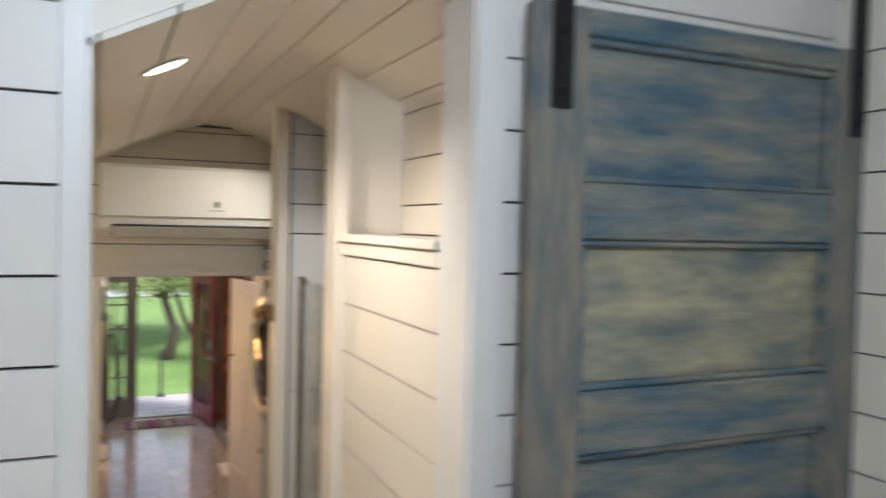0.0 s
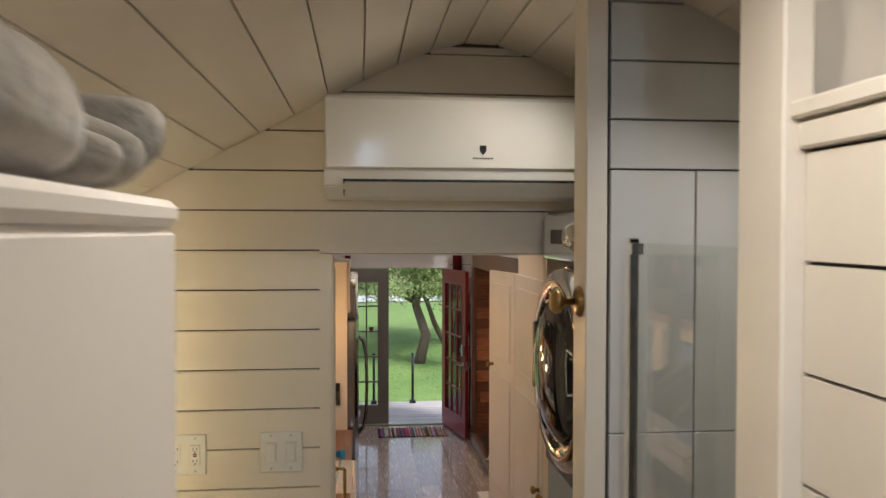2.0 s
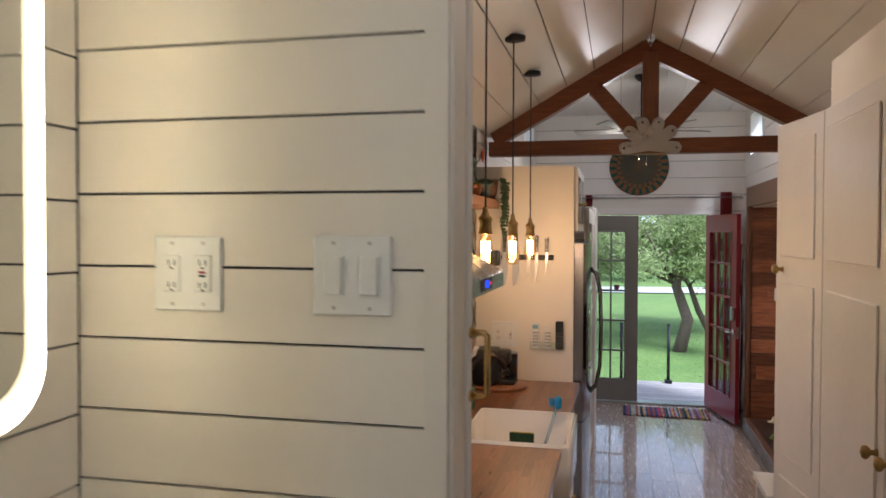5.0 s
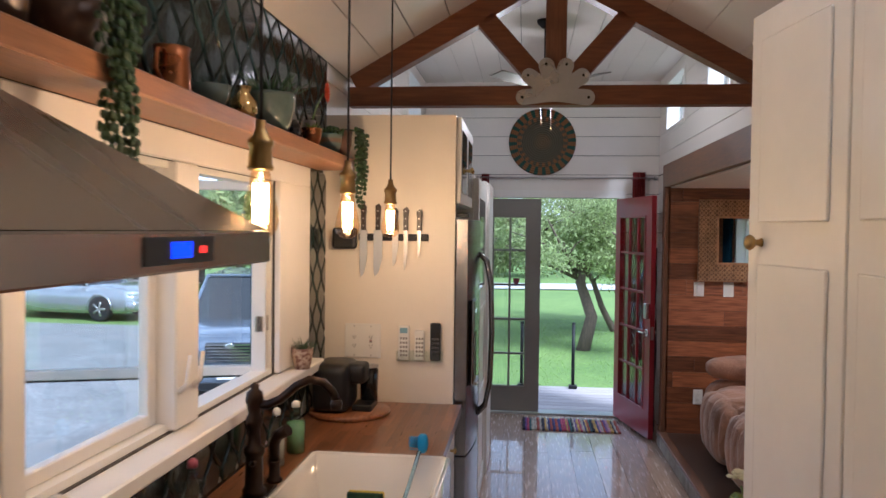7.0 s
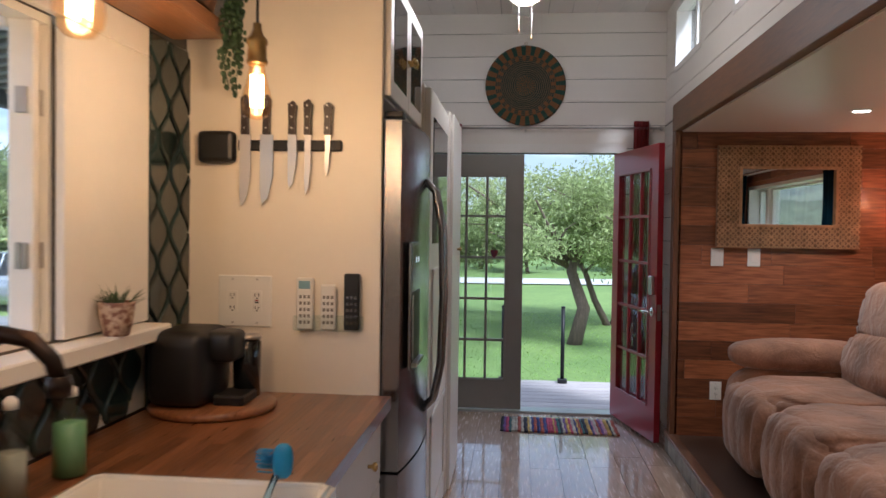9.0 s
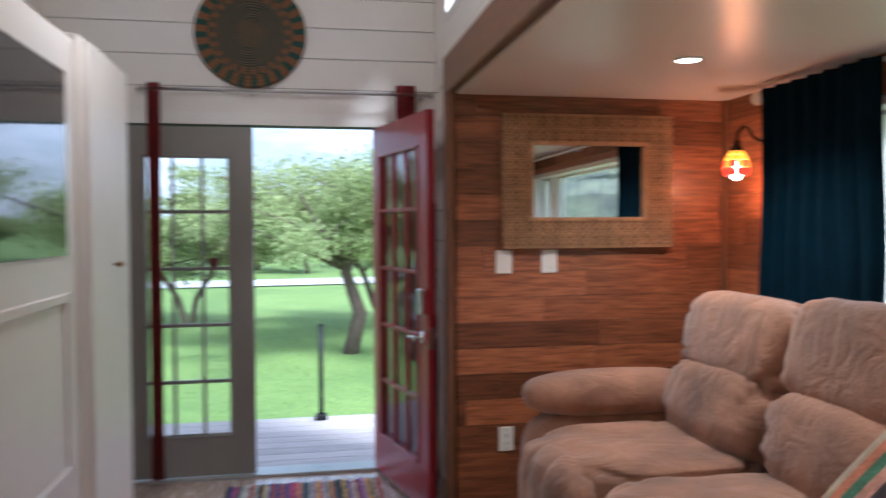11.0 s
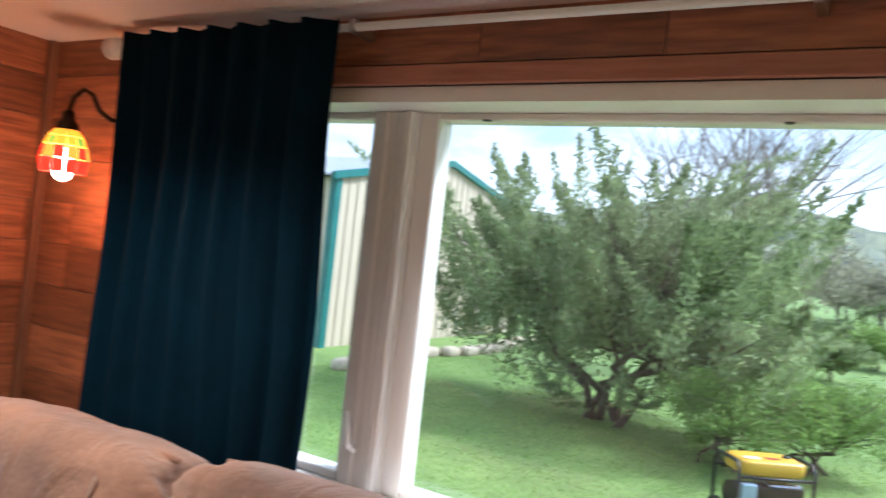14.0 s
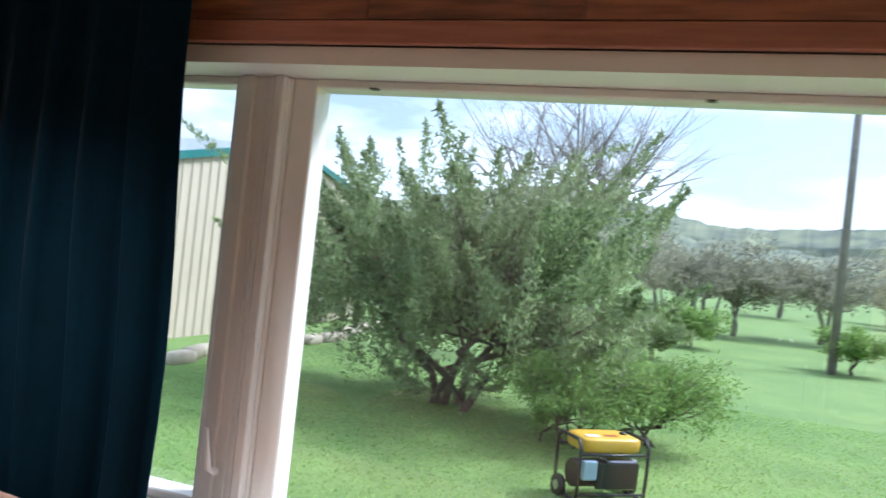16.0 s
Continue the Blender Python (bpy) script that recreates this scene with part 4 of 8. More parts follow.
part("foam", box(B(), -0.27, -0.15, 6.485, 6.505, 0.80, 0.875, 0.004), mat("yellow_foam", (0.55, 0.42, 0.04), 0.9, vary=0.2, scale=40, bump=0.1), sp)
part("scourer", box(B(), -0.27, -0.15, 6.473, 6.485, 0.80, 0.875, 0.002), mat("green_scourer", (0.02, 0.06, 0.03), 0.95, vary=0.3, scale=60, bump=0.1), sp)
rk = B()
for k in range(5):
    tube(rk, [(-0.28, 6.42 + 0.025 * k, 0.735), (-0.28, 6.42 + 0.025 * k, 0.80), (-0.14, 6.42 + 0.025 * k, 0.80), (-0.14, 6.42 + 0.025 * k, 0.735)], 0.003, 6)
tube(rk, [(-0.28, 6.40, 0.80), (-0.28, 6.54, 0.80)], 0.003, 6)
tube(rk, [(-0.14, 6.40, 0.80), (-0.14, 6.54, 0.80)], 0.003, 6)
whole("sink_rack", rk, M_STEEL, "small steel wire rack in a sink", "rack")
br = thing("dish_brush", (-0.1, 6.6, 0.74), "blue dish brush with a clear handle leaning in a sink", "brush")
part("handle", tube(B(), [(-0.12, 6.52, 0.745), (-0.085, 6.60, 0.86), (-0.06, 6.68, 0.96)], 0.007, 8), glass("pale_blue_plastic", (0.5, 0.75, 0.9), 0.2, thin=False), br)
part("head", pillow(B(), (-0.05, 6.695, 0.985), (0.04, 0.035, 0.07), 2.6, 14, 8), mat("blue_plastic", (0.02, 0.26, 0.55), 0.4, vary=0.1), br)
bm = B()
for k in range(40):
    a, r = random.random() * 6.28, 0.015 * math.sqrt(random.random())
    p = Vector((-0.068 + 0.3 * r * math.cos(a), 6.69 + r * math.cos(a), 0.985 + 1.6 * r * math.sin(a)))
    cyl(bm, p, p + Vector((-0.025, -0.012, 0.006)), 0.0012, seg=4)
part("bristles", bm, mat("blue_bristle", (0.03, 0.3, 0.6), 0.6), br)

# bridge tap in oiled bronze
tp = thing("kitchen_tap", (-0.51, 6.27, 0.915), "oil-rubbed bronze kitchen tap with a curved spout", "tap")
part("base_plate", box(B(), -0.55, -0.47, 6.18, 6.38, 0.915, 0.925, 0.004), M_BRONZE, tp)
col_ = part("column", lathe(B(), (-0.51, 6.27, 0.925), [(0.036, 0), (0.036, 0.02), (0.028, 0.03), (0.026, 0.12), (0.032, 0.13), (0.032, 0.145), (0.02, 0.155), (0.017, 0.20), (0.024, 0.215), (0.026, 0.235), (0.018, 0.25), (0.022, 0.27), (0.028, 0.29), (0.024, 0.315), (0.012, 0.325), (0.014, 0.337), (0.003, 0.345)], 20), M_BRONZE, tp)
pts = [(-0.50, 6.27, 1.205), (-0.47, 6.271, 1.203), (-0.43, 6.275, 1.220), (-0.385, 6.283, 1.260), (-0.345, 6.29, 1.280), (-0.305, 6.296, 1.272), (-0.275, 6.30, 1.242), (-0.265, 6.30, 1.215)]
spout = part("spout", tube(B(), pts, 0.014, 12, 0.013), M_BRONZE, tp)
part("nozzle", lathe(B(), (-0.264, 6.30, 1.19), [(0.017, 0), (0.019, 0.015), (0.015, 0.03)], 16), M_BRONZE, spout)
part("lever", tube(B(), [(-0.51, 6.245, 1.03), (-0.49, 6.20, 1.04), (-0.47, 6.165, 1.06)], 0.008, 8, 0.005), M_BRONZE, tp)
spray = thing("side_sprayer", (-0.50, 6.43, 0.915), "oil-rubbed bronze side sprayer beside a tap", "sprayer")
part("holder", lathe(B(), (-0.50, 6.43, 0.915), [(0.026, 0), (0.026, 0.01), (0.018, 0.018), (0.018, 0.06), (0.022, 0.07)], 18), M_BRONZE, spray)
part("head", tube(B(), [(-0.50, 6.43, 0.985), (-0.50, 6.43, 1.04), (-0.485, 6.425, 1.07), (-0.45, 6.415, 1.09)], 0.017, 10, 0.02), M_BRONZE, spray)


def bottle(x, y, r, h, fill, cap, name, label, level=0.34):
    t = thing(name, (x, y, 0.915), label, "bottle")
    part("body", lathe(B(), (x, y, 0.915), [(r, 0), (r, h * 0.62), (r * 0.85, h * 0.70), (r * 0.38, h * 0.80), (r * 0.38, h * 0.9)], 18), M_BOTTLE, t)
    part("contents", lathe(B(), (x, y, 0.918), [(r * 0.93, 0), (r * 0.93, h * level), (r * 0.5, h * (level + 0.005))], 16), fill, t)
    part("cap", lathe(B(), (x, y, 0.915 + h * 0.88), [(r * 0.45, 0), (r * 0.45, h * 0.08), (r * 0.2, h * 0.12)], 14), cap, t)


M_BOTTLE = glass("bottle_glass", (0.92, 0.96, 0.95), 0.05)
bottle(-0.585, 6.00, 0.032, 0.20, mat("pink_soap", (0.45, 0.03, 0.07), 0.2), mat("pink_cap", (0.5, 0.13, 0.2), 0.4), "soap_bottle", "clear soap bottle with red soap and a pink cap")
bottle(-0.55, 6.60, 0.03, 0.20, mat("clear_soap", (0.46, 0.44, 0.36), 0.2), M_PLASTIC, "soap_bottle", "clear soap bottle with a white cap beside a tap", 0.45)
bottle(-0.53, 6.76, 0.035, 0.19, mat("green_soap", (0.20, 0.40, 0.20), 0.2), M_PLASTIC, "soap_bottle", "clear soap bottle with green soap and a white cap", 0.58)

# bowl of lemons
bw = thing("fruit_bowl", (-0.44, 5.62, 0.915), "pale ceramic bowl on a wooden worktop", "bowl")
part("bowl", lathe(B(), (-0.44, 5.62, 0.915), [(0.05, 0), (0.055, 0.012), (0.09, 0.035), (0.12, 0.075), (0.115, 0.075), (0.086, 0.04), (0.045, 0.018), (0.01, 0.016)], 28), mat("bowl_glaze", (0.42, 0.44, 0.34), 0.25, vary=0.3, scale=12, bump=0.01), bw)
M_LEMON = mat("lemon_skin", (0.62, 0.40, 0.03), 0.45, vary=0.15, scale=10, bump=0.05, bscale=120)
lemon = whole("lemon", lathe(B(), (0, 0, 0), [(0.003, -0.044), (0.009, -0.038), (0.022, -0.027), (0.031, 0.0), (0.022, 0.027), (0.009, 0.038), (0.003, 0.044)], 14), M_LEMON, "ripe yellow lemon in a bowl", "lemon", "lemons in the bowl")
lemon.matrix_basis = pose(-0.40, 5.60, 0.975, 80, 0, 30)
for x, y, z, a in ((-0.48, 5.61, 0.975, 110), (-0.44, 5.67, 0.978, 0), (-0.43, 5.56, 0.98, 70), (-0.44, 5.62, 1.022, 45)):
    copy_thing(lemon, pose(x, y, z, 85, 0, a))

# toaster-like coffee machine on a round board
rb = whole("round_board", lathe(B(), (-0.47, 7.38, 0.915), [(0.172, 0), (0.18, 0.006), (0.18, 0.016), (0.174, 0.022), (0.01, 0.022)], 40, scale=(1, 1, 1)), M_BUTCHER, "round wooden serving board on the worktop", "board")
cm = thing("coffee_machine", (-0.52, 7.38, 0.937), "black pod coffee machine on a round board", "coffee machine")
part("body", pillow(B(), (-0.535, 7.37, 1.045), (0.165, 0.25, 0.215), 6, 24, 16), M_BLACK, cm)
part("brew_head", pillow(B(), (-0.44, 7.38, 1.10), (0.10, 0.13, 0.09), 5, 20, 12), M_BLACK, cm)
part("drip_tray", box(B(), -0.45, -0.36, 7.32, 7.44, 0.937, 0.965, 0.005), M_BLACK, cm)
part("water_tank", lathe(B(), (-0.40, 7.46, 0.94), [(0.04, 0), (0.042, 0.16), (0.03, 0.17)], 18), M_DGLASS, cm)
part("lid", lathe(B(), (-0.40, 7.46, 1.11), [(0.043, 0), (0.043, 0.01), (0.01, 0.012)], 18), M_STEEL, cm)

# ogee tiles behind worktop and shelf
tiles = setting("tile_wall", B(), M_GROUT, "dark green ogee tiles with pale wavy joints", "wall")
bm = B()
ZONES = [(4.20, 7.628, 2.062, 2.535), (4.20, 5.30, 0.92, 2.062), (7.35, 7.628, 0.92, 2.0), (5.30, 7.35, 0.92, 1.118)]
for y0, y1, z0, z1 in ZONES:
    box(bm, XL - 0.012, XL - 0.004, y0, y1, z0, z1)
tiles.data = mesh_of("tile_wall", bm, M_GROUT)
TW, TH = 0.148, 0.098
shape = []
for k in range(13):
    u = k / 12
    shape.append((0.5 * TW * 0.90 * (0.5 - 0.5 * math.cos(math.pi * u)) ** 0.9, -TH * 0.93 + TH * 0.93 * u))
half = shape + [(p[0], -p[1]) for p in shape[-2::-1]]
outline = half + [(-p[0], p[1]) for p in half[-2:0:-1]]
cache = {}
row = 0
z = 0.86
while z < 2.7:
    y = 4.15 + (TW / 2 if row % 2 else 0)
    while y < 7.75:
        zone = next((q for q in ZONES if q[0] - 0.03 < y < q[1] + 0.03 and q[2] - 0.05 < z < q[3] + 0.05), None)
        if zone:
            poly = [(min(max(y + p[0], zone[0]), zone[1]), min(max(z + p[1], zone[2]), zone[3])) for p in outline]
            clean = [p for k, p in enumerate(poly) if (Vector(p) - Vector(poly[k - 1])).length > 1e-4]
            clipped = poly != [(y + p[0], z + p[1]) for p in outline]
            area = abs(sum(a[0] * b[1] - a[1] * b[0] for a, b in zip(clean, clean[1:] + clean[:1]))) / 2
            if area > 4e-4:
                if clipped or "t" not in cache:
                    src = [(p[0] - y, p[1] - z) for p in clean]
                    bm = B()
                    lo = [bm.verts.new((0.0, p[0], p[1])) for p in src]
                    mid = [bm.verts.new((0.007, p[0], p[1])) for p in src]
                    cx_, cz_ = sum(p[0] for p in src) / len(src), sum(p[1] for p in src) / len(src)
                    top = [bm.verts.new((0.011, cx_ + (p[0] - cx_) * 0.8, cz_ + (p[1] - cz_) * 0.8)) for p in src]
                    for k in range(len(src)):
                        j = (k + 1) % len(src)
                        bm.faces.new((lo[k], lo[j], mid[j], mid[k]))
                        bm.faces.new((mid[k], mid[j], top[j], top[k])).smooth = True
                    bm.faces.new(top)
                    me = mesh_of("tile", bm, M_TILE)
                    if not clipped:
                        cache["t"] = me
                else:
                    me = cache["t"]
                ob = new("tile", me)
                ob.parent, ob.location = tiles, (XL - 0.004, y, z)
                ob.rotation_euler = (0, random.uniform(-0.02, 0.02), 0)
        y += TW
    z += TH * 0.955
    row += 1

# kitchen window
kwin = tagged(new("window_kitchen"), "white-framed kitchen window, one sash ajar, over a deep sill", "window", "", "structure")
kwin.location = (-0.7, 6.1, 1.5)
y0, y1, z0, z1 = KW
for a, b, c, d in ((y0 - 0.07, y0, z0, z1), (y1, y1 + 0.41, z0, z1), (y0 - 0.07, y1 + 0.41, z1, z1 + 0.085)):
    part("casing", box(B(), XL - 0.012, XL + 0.012, a, b, c + 0.001, d, 0.003), M_TRIM, kwin)
bm = B()
box(bm, -0.748, -0.68, y0, y0 + 0.025, z0, z1)
box(bm, -0.748, -0.68, y1 - 0.012, y1, z0, z1)
box(bm, -0.74, -0.68, y0 + 0.025, y1 - 0.012, z0, z0 + 0.02)
box(bm, -0.74, -0.68, y0 + 0.025, y1 - 0.012, z1 - 0.02, z1)
part("frame", bm, M_PLASTIC, kwin)
part("mullion", box(B(), -0.725, XL + 0.005, 6.05, 6.20, z0 + 0.001, z1 - 0.001, 0.006), M_TRIM, kwin)
bm = B()
for a, b, c, d in ((y0 + 0.026, y0 + 0.062, z0 + 0.021, z1 - 0.021), (6.005, 6.049, z0 + 0.021, z1 - 0.021), (y0 + 0.062, 6.005, z0 + 0.021, z0 + 0.055), (y0 + 0.062, 6.005, z1 - 0.055, z1 - 0.021)):
    box(bm, -0.742, -0.712, a, b, c, d, 0.003)
part("fixed_sash", bm, M_TRIM, kwin)
part("seal", box(B(), -0.755, -0.742, 6.895, 6.918, z0 + 0.02, z1 - 0.02), M_BLACK, kwin)
part("pane", box(B(), -0.732, -0.727, y0 + 0.058, 6.009, z0 + 0.051, z1 - 0.051), M_GLASS, kwin).visible_shadow = False
# casement swung far outwards on the jamb
ms = Matrix.Translation((-0.692, 6.895, 0)) @ pose(0, 0, 0, 0, 0, 199)


def swung(name, bm, material, p):
    bmesh.ops.transform(bm, matrix=ms, verts=bm.verts)
    return part(name, bm, material, p)


bm = B()
SW, sz0, sz1 = 0.93, z0 + 0.005, z1 - 0.005
box(bm, 0.0, 0.055, -0.02, 0.02, sz0, sz1, 0.004)
box(bm, SW - 0.045, SW, -0.02, 0.02, sz0, sz1, 0.004)
box(bm, 0.055, SW - 0.045, -0.02, 0.02, sz0, sz0 + 0.035, 0.003)
box(bm, 0.055, SW - 0.045, -0.02, 0.02, sz1 - 0.035, sz1, 0.003)
sash_ = swung("sash", bm, M_TRIM, kwin)
swung("sash_pane", box(B(), 0.055, SW - 0.045, -0.003, 0.003, sz0 + 0.035, sz1 - 0.035), M_GLASS, sash_).visible_shadow = False
swung("sash_seal", box(B(), 0.0, SW, -0.012, 0.012, sz0 - 0.008, sz0), M_BLACK, sash_)
for hz in (1.37, 1.72):
    swung("hinge", box(B(), 0.012, 0.04, 0.021, 0.026, hz - 0.03, hz + 0.03, 0.002), M_STEEL, sash_)
    part("hinge", box(B(), -0.70, -0.69, y1 - 0.017, y1 - 0.012, hz - 0.03, hz + 0.03, 0.001), M_STEEL, kwin)
for yk in (6.065, 6.15):
    part("catch", tube(B(), [(XL + 0.008, yk, 1.28), (XL + 0.03, yk, 1.30), (XL + 0.035, yk + 0.008, 1.38)], 0.009, 8, 0.006), M_TRIM, kwin)
bm = B()
box(bm, -0.80, -0.580, y0 - 0.10, 7.345, 1.122, 1.165, 0.005)
part("sill", bm, M_TRIM, kwin)

# sill plant
M_LEAF1 = mat("succulent_green", (0.07, 0.13, 0.06), 0.5, vary=0.4, scale=30, bump=0.01)
M_LEAF2 = mat("deep_leaf", (0.03, 0.075, 0.025), 0.5, vary=0.5, scale=30, bump=0.01)
M_LEAF3 = mat("lime_leaf", (0.18, 0.26, 0.06), 0.5, vary=0.4, scale=30, bump=0.01)


def blades(bm, c, n, length, spread, w, up=0.6):
    for k in range(n):
        a = random.random() * 6.283
        el = up + (1.45 - up) * random.random()
        d = Vector((math.cos(a) * math.cos(el), math.sin(a) * math.cos(el), math.sin(el)))
        s = Vector((-math.sin(a), math.cos(a), 0)) * w
        p = Vector(c) + Vector((math.cos(a), math.sin(a), 0)) * spread * random.random()
        l = length * (0.6 + 0.5 * random.random())
        q = p + d * l * 0.55
        e = p + d * l + Vector((math.cos(a), math.sin(a), -0.4)) * l * 0.12
        v = [bm.verts.new(t_) for t_ in (p - s * 0.7, p + s * 0.7, q + s, e, q - s, q + Vector((0, 0, -w)))]
        for f in ((0, 1, 2, 4), (4, 2, 3), (0, 5, 1), (1, 5, 2), (2, 5, 3), (3, 5, 4), (4, 5, 0)):
            bm.faces.new([v[i] for i in f])


def pot(x, y, z, r, h, material, name, label, leaf, kind="tuft"):
    t = thing(name, (x, y, z), label, "potted plant")
    part("pot", lathe(B(), (x, y, z), [(r * 0.7, 0), (r * 0.92, h * 0.5), (r, h * 0.9), (r * 1.04, h), (r * 0.9, h), (r * 0.85, h * 0.8), (0.005, h * 0.78)], 24), material, t)
    bm = B()
    if kind == "tuft":
        blades(bm, (x, y, z + h * 0.8), 60, r * 1.5, r * 0.7, r * 0.05)
    elif kind == "rosette":
        blades(bm, (x, y, z + h * 0.8), 26, r * 1.1, r * 0.2, r * 0.16, 0.3)
    elif kind == "round":
        for k in range(60):
            a, q = random.random() * 6.28, r * 1.05 * math.sqrt(random.random())
            pillow(bm, (x + q * math.cos(a), y + q * math.sin(a), z + h + r * 0.5 * random.random()), (r * 0.34,) * 3, 2, 6, 4)
    part("leaves", bm, leaf, t)
    return t


M_SPECK = mat("speckled_pot", (0.55, 0.42, 0.32), 0.6, second=(0.22, 0.10, 0.07), scale=60, bump=0.05, mottle=0.2)
M_GREENPOT = mat("celadon_glaze", (0.10, 0.135, 0.12), 0.2, vary=0.35, scale=8, bump=0.01, coat=0.4)
M_TEALPOT = mat("teal_glaze", (0.03, 0.17, 0.18), 0.25, second=(0.16, 0.07, 0.035), scale=4, stretch=(0.3, 0.3, 6), bump=0.01)
M_COPPER = mat("copper", (0.48, 0.19, 0.08), 0.28, 1.0, vary=0.2, scale=15, bump=0.01)
pot(-0.602, 7.08, 1.165, 0.044, 0.085, M_SPECK, "potted_succulent", "grey-green succulent in a speckled pot on a window sill", M_LEAF1)

# floating shelf with plants and pots
SZ = 2.058
whole("wall_shelf", box(B(), XL + 0.008, -0.482, 5.02, 7.49, 2.006, SZ, 0.004), M_SHELF, "thick reddish wooden shelf on a tiled wall", "shelf")


def trailing(x, y, z, drop, n, material, name, label):
    t = thing(name, (x, y, z), label, "potted plant")
    part("pot", lathe(B(), (x, y, z), [(0.05, 0), (0.065, 0.06), (0.07, 0.12), (0.06, 0.12), (0.01, 0.1)], 20), mat("brown_pot", (0.12, 0.06, 0.035), 0.5, vary=0.3, scale=8), t)
    for k in range(n):
        bm = B()
        a = -0.9 + 1.8 * random.random()
        px, py = x + 0.065, y + 0.06 * math.sin(a) * 1.3
        pts = [(x + 0.03, y, z + 0.13), (px + 0.03, py, z + 0.12)]
        l = drop * (0.35 + 0.65 * random.random())
        m = int(l / 0.02)
        for i in range(1, m):
            pts.append((px + 0.045 + 0.008 * math.sin(i * 0.7 + k), py + 0.015 * math.sin(i * 0.45 + 2 * k), z + 0.12 - 0.02 * i))
        tube(bm, pts, 0.0016, 4)
        for p in pts[1:]:
            for q in range(3):
                b = random.random() * 6.28
                pillow(bm, (p[0] + 0.011 * math.cos(b), p[1] + 0.011 * math.sin(b), p[2] + 0.008 * random.random()), (0.012, 0.012, 0.017), 2, 6, 4)
        part("strand", bm, material, t)


trailing(-0.575, 5.40, SZ, 0.46, 9, M_LEAF2, "trailing_plant", "trailing string plant hanging over a shelf edge")
trailing(-0.55, 7.42, SZ, 0.40, 12, M_LEAF2, "trailing_plant", "trailing string plant at the end of a shelf")
jug = thing("copper_jug", (-0.58, 5.86, SZ), "copper jug with a handle on a shelf", "jug")
part("body", lathe(B(), (-0.58, 5.86, SZ), [(0.045, 0), (0.05, 0.02), (0.042, 0.1), (0.046, 0.125), (0.042, 0.125), (0.01, 0.1)], 20), M_COPPER, jug)
part("handle", tube(B(), [(-0.58, 5.82, SZ + 0.11), (-0.58, 5.785, SZ + 0.105), (-0.58, 5.775, SZ + 0.06), (-0.58, 5.815, SZ + 0.025)], 0.006, 8), M_COPPER, jug)
whole("small_bowl", lathe(B(), (-0.57, 6.07, SZ), [(0.03, 0), (0.05, 0.035), (0.058, 0.07), (0.05, 0.07), (0.01, 0.03)], 20), M_GREENPOT, "small grey-green glazed bowl on a shelf", "bowl")
whole("brass_vase", lathe(B(), (-0.55, 6.27, SZ), [(0.025, 0), (0.042, 0.03), (0.04, 0.06), (0.018, 0.085), (0.024, 0.105), (0.01, 0.1)], 20), M_GOLD, "small round brass vase on a shelf", "vase")
pot(-0.56, 6.54, SZ, 0.085, 0.13, M_GREENPOT, "potted_grass", "dark spiky plant in a large celadon pot on a shelf", M_LEAF2)
whole("small_jar", lathe(B(), (-0.55, 6.76, SZ), [(0.025, 0), (0.03, 0.05), (0.02, 0.075), (0.01, 0.075)], 16), M_DGLASS, "small dark glass jar on a shelf", "jar")
pot(-0.545, 6.99, SZ, 0.04, 0.075, M_COPPER, "potted_aloe", "lime-green aloe in a copper pot on a shelf", M_LEAF3, "rosette")
vs_ = thing("flower_vase", (-0.60, 7.16, SZ), "grey vase with one orange gerbera on a shelf", "vase")
part("vase", lathe(B(), (-0.60, 7.16, SZ), [(0.03, 0), (0.035, 0.06), (0.022, 0.12), (0.026, 0.13), (0.01, 0.12)], 18), M_GREYD, vs_)
part("stem", tube(B(), [(-0.60, 7.16, SZ + 0.1), (-0.575, 7.17, SZ + 0.19), (-0.55, 7.18, SZ + 0.245)], 0.003, 6), M_LEAF3, vs_)
M_GERB = mat("gerbera_petal", (0.62, 0.07, 0.02), 0.6, vary=0.3, scale=30)
bm = B()
for k in range(40):
    a = 6.283 * k / 20
    r1 = 0.048 if k < 20 else 0.033
    d = Vector((0.35, math.cos(a), math.sin(a)))
    n_ = Vector((0, -math.sin(a), math.cos(a))) * 0.007
    c = Vector((-0.548, 7.18, SZ + 0.25))
    v = [bm.verts.new(c + d * 0.008), bm.verts.new(c + d * r1 * 0.7 + n_), bm.verts.new(c + d * r1), bm.verts.new(c + d * r1 * 0.7 - n_)]
    bm.faces.new(v)
part("petals", bm, M_GERB, vs_)
vs2 = thing("flower_vase", (-0.60, 5.56, SZ), "slim grey vase with an orange gerbera beside a trailing plant", "vase")
part("vase", lathe(B(), (-0.60, 5.56, SZ), [(0.03, 0), (0.034, 0.06), (0.022, 0.13), (0.026, 0.14), (0.01, 0.12)], 18), M_GREYD, vs2)
part("stem", tube(B(), [(-0.60, 5.56, SZ + 0.1), (-0.575, 5.56, SZ + 0.2), (-0.55, 5.56, SZ + 0.265)], 0.003, 6), M_LEAF3, vs2)
bm = B()
for k in range(40):
    a = 6.283 * k / 20
    r1 = 0.055 if k < 20 else 0.038
    d = Vector((0.35, -0.35 + math.cos(a), math.sin(a)))
    n_ = Vector((0, -math.sin(a), math.cos(a))) * 0.008
    c = Vector((-0.545, 5.56, SZ + 0.27))
    bm.faces.new([bm.verts.new(q) for q in (c + d * 0.008, c + d * r1 * 0.7 + n_, c + d * r1, c + d * r1 * 0.7 - n_)])
part("petals", bm, M_GERB, vs2)
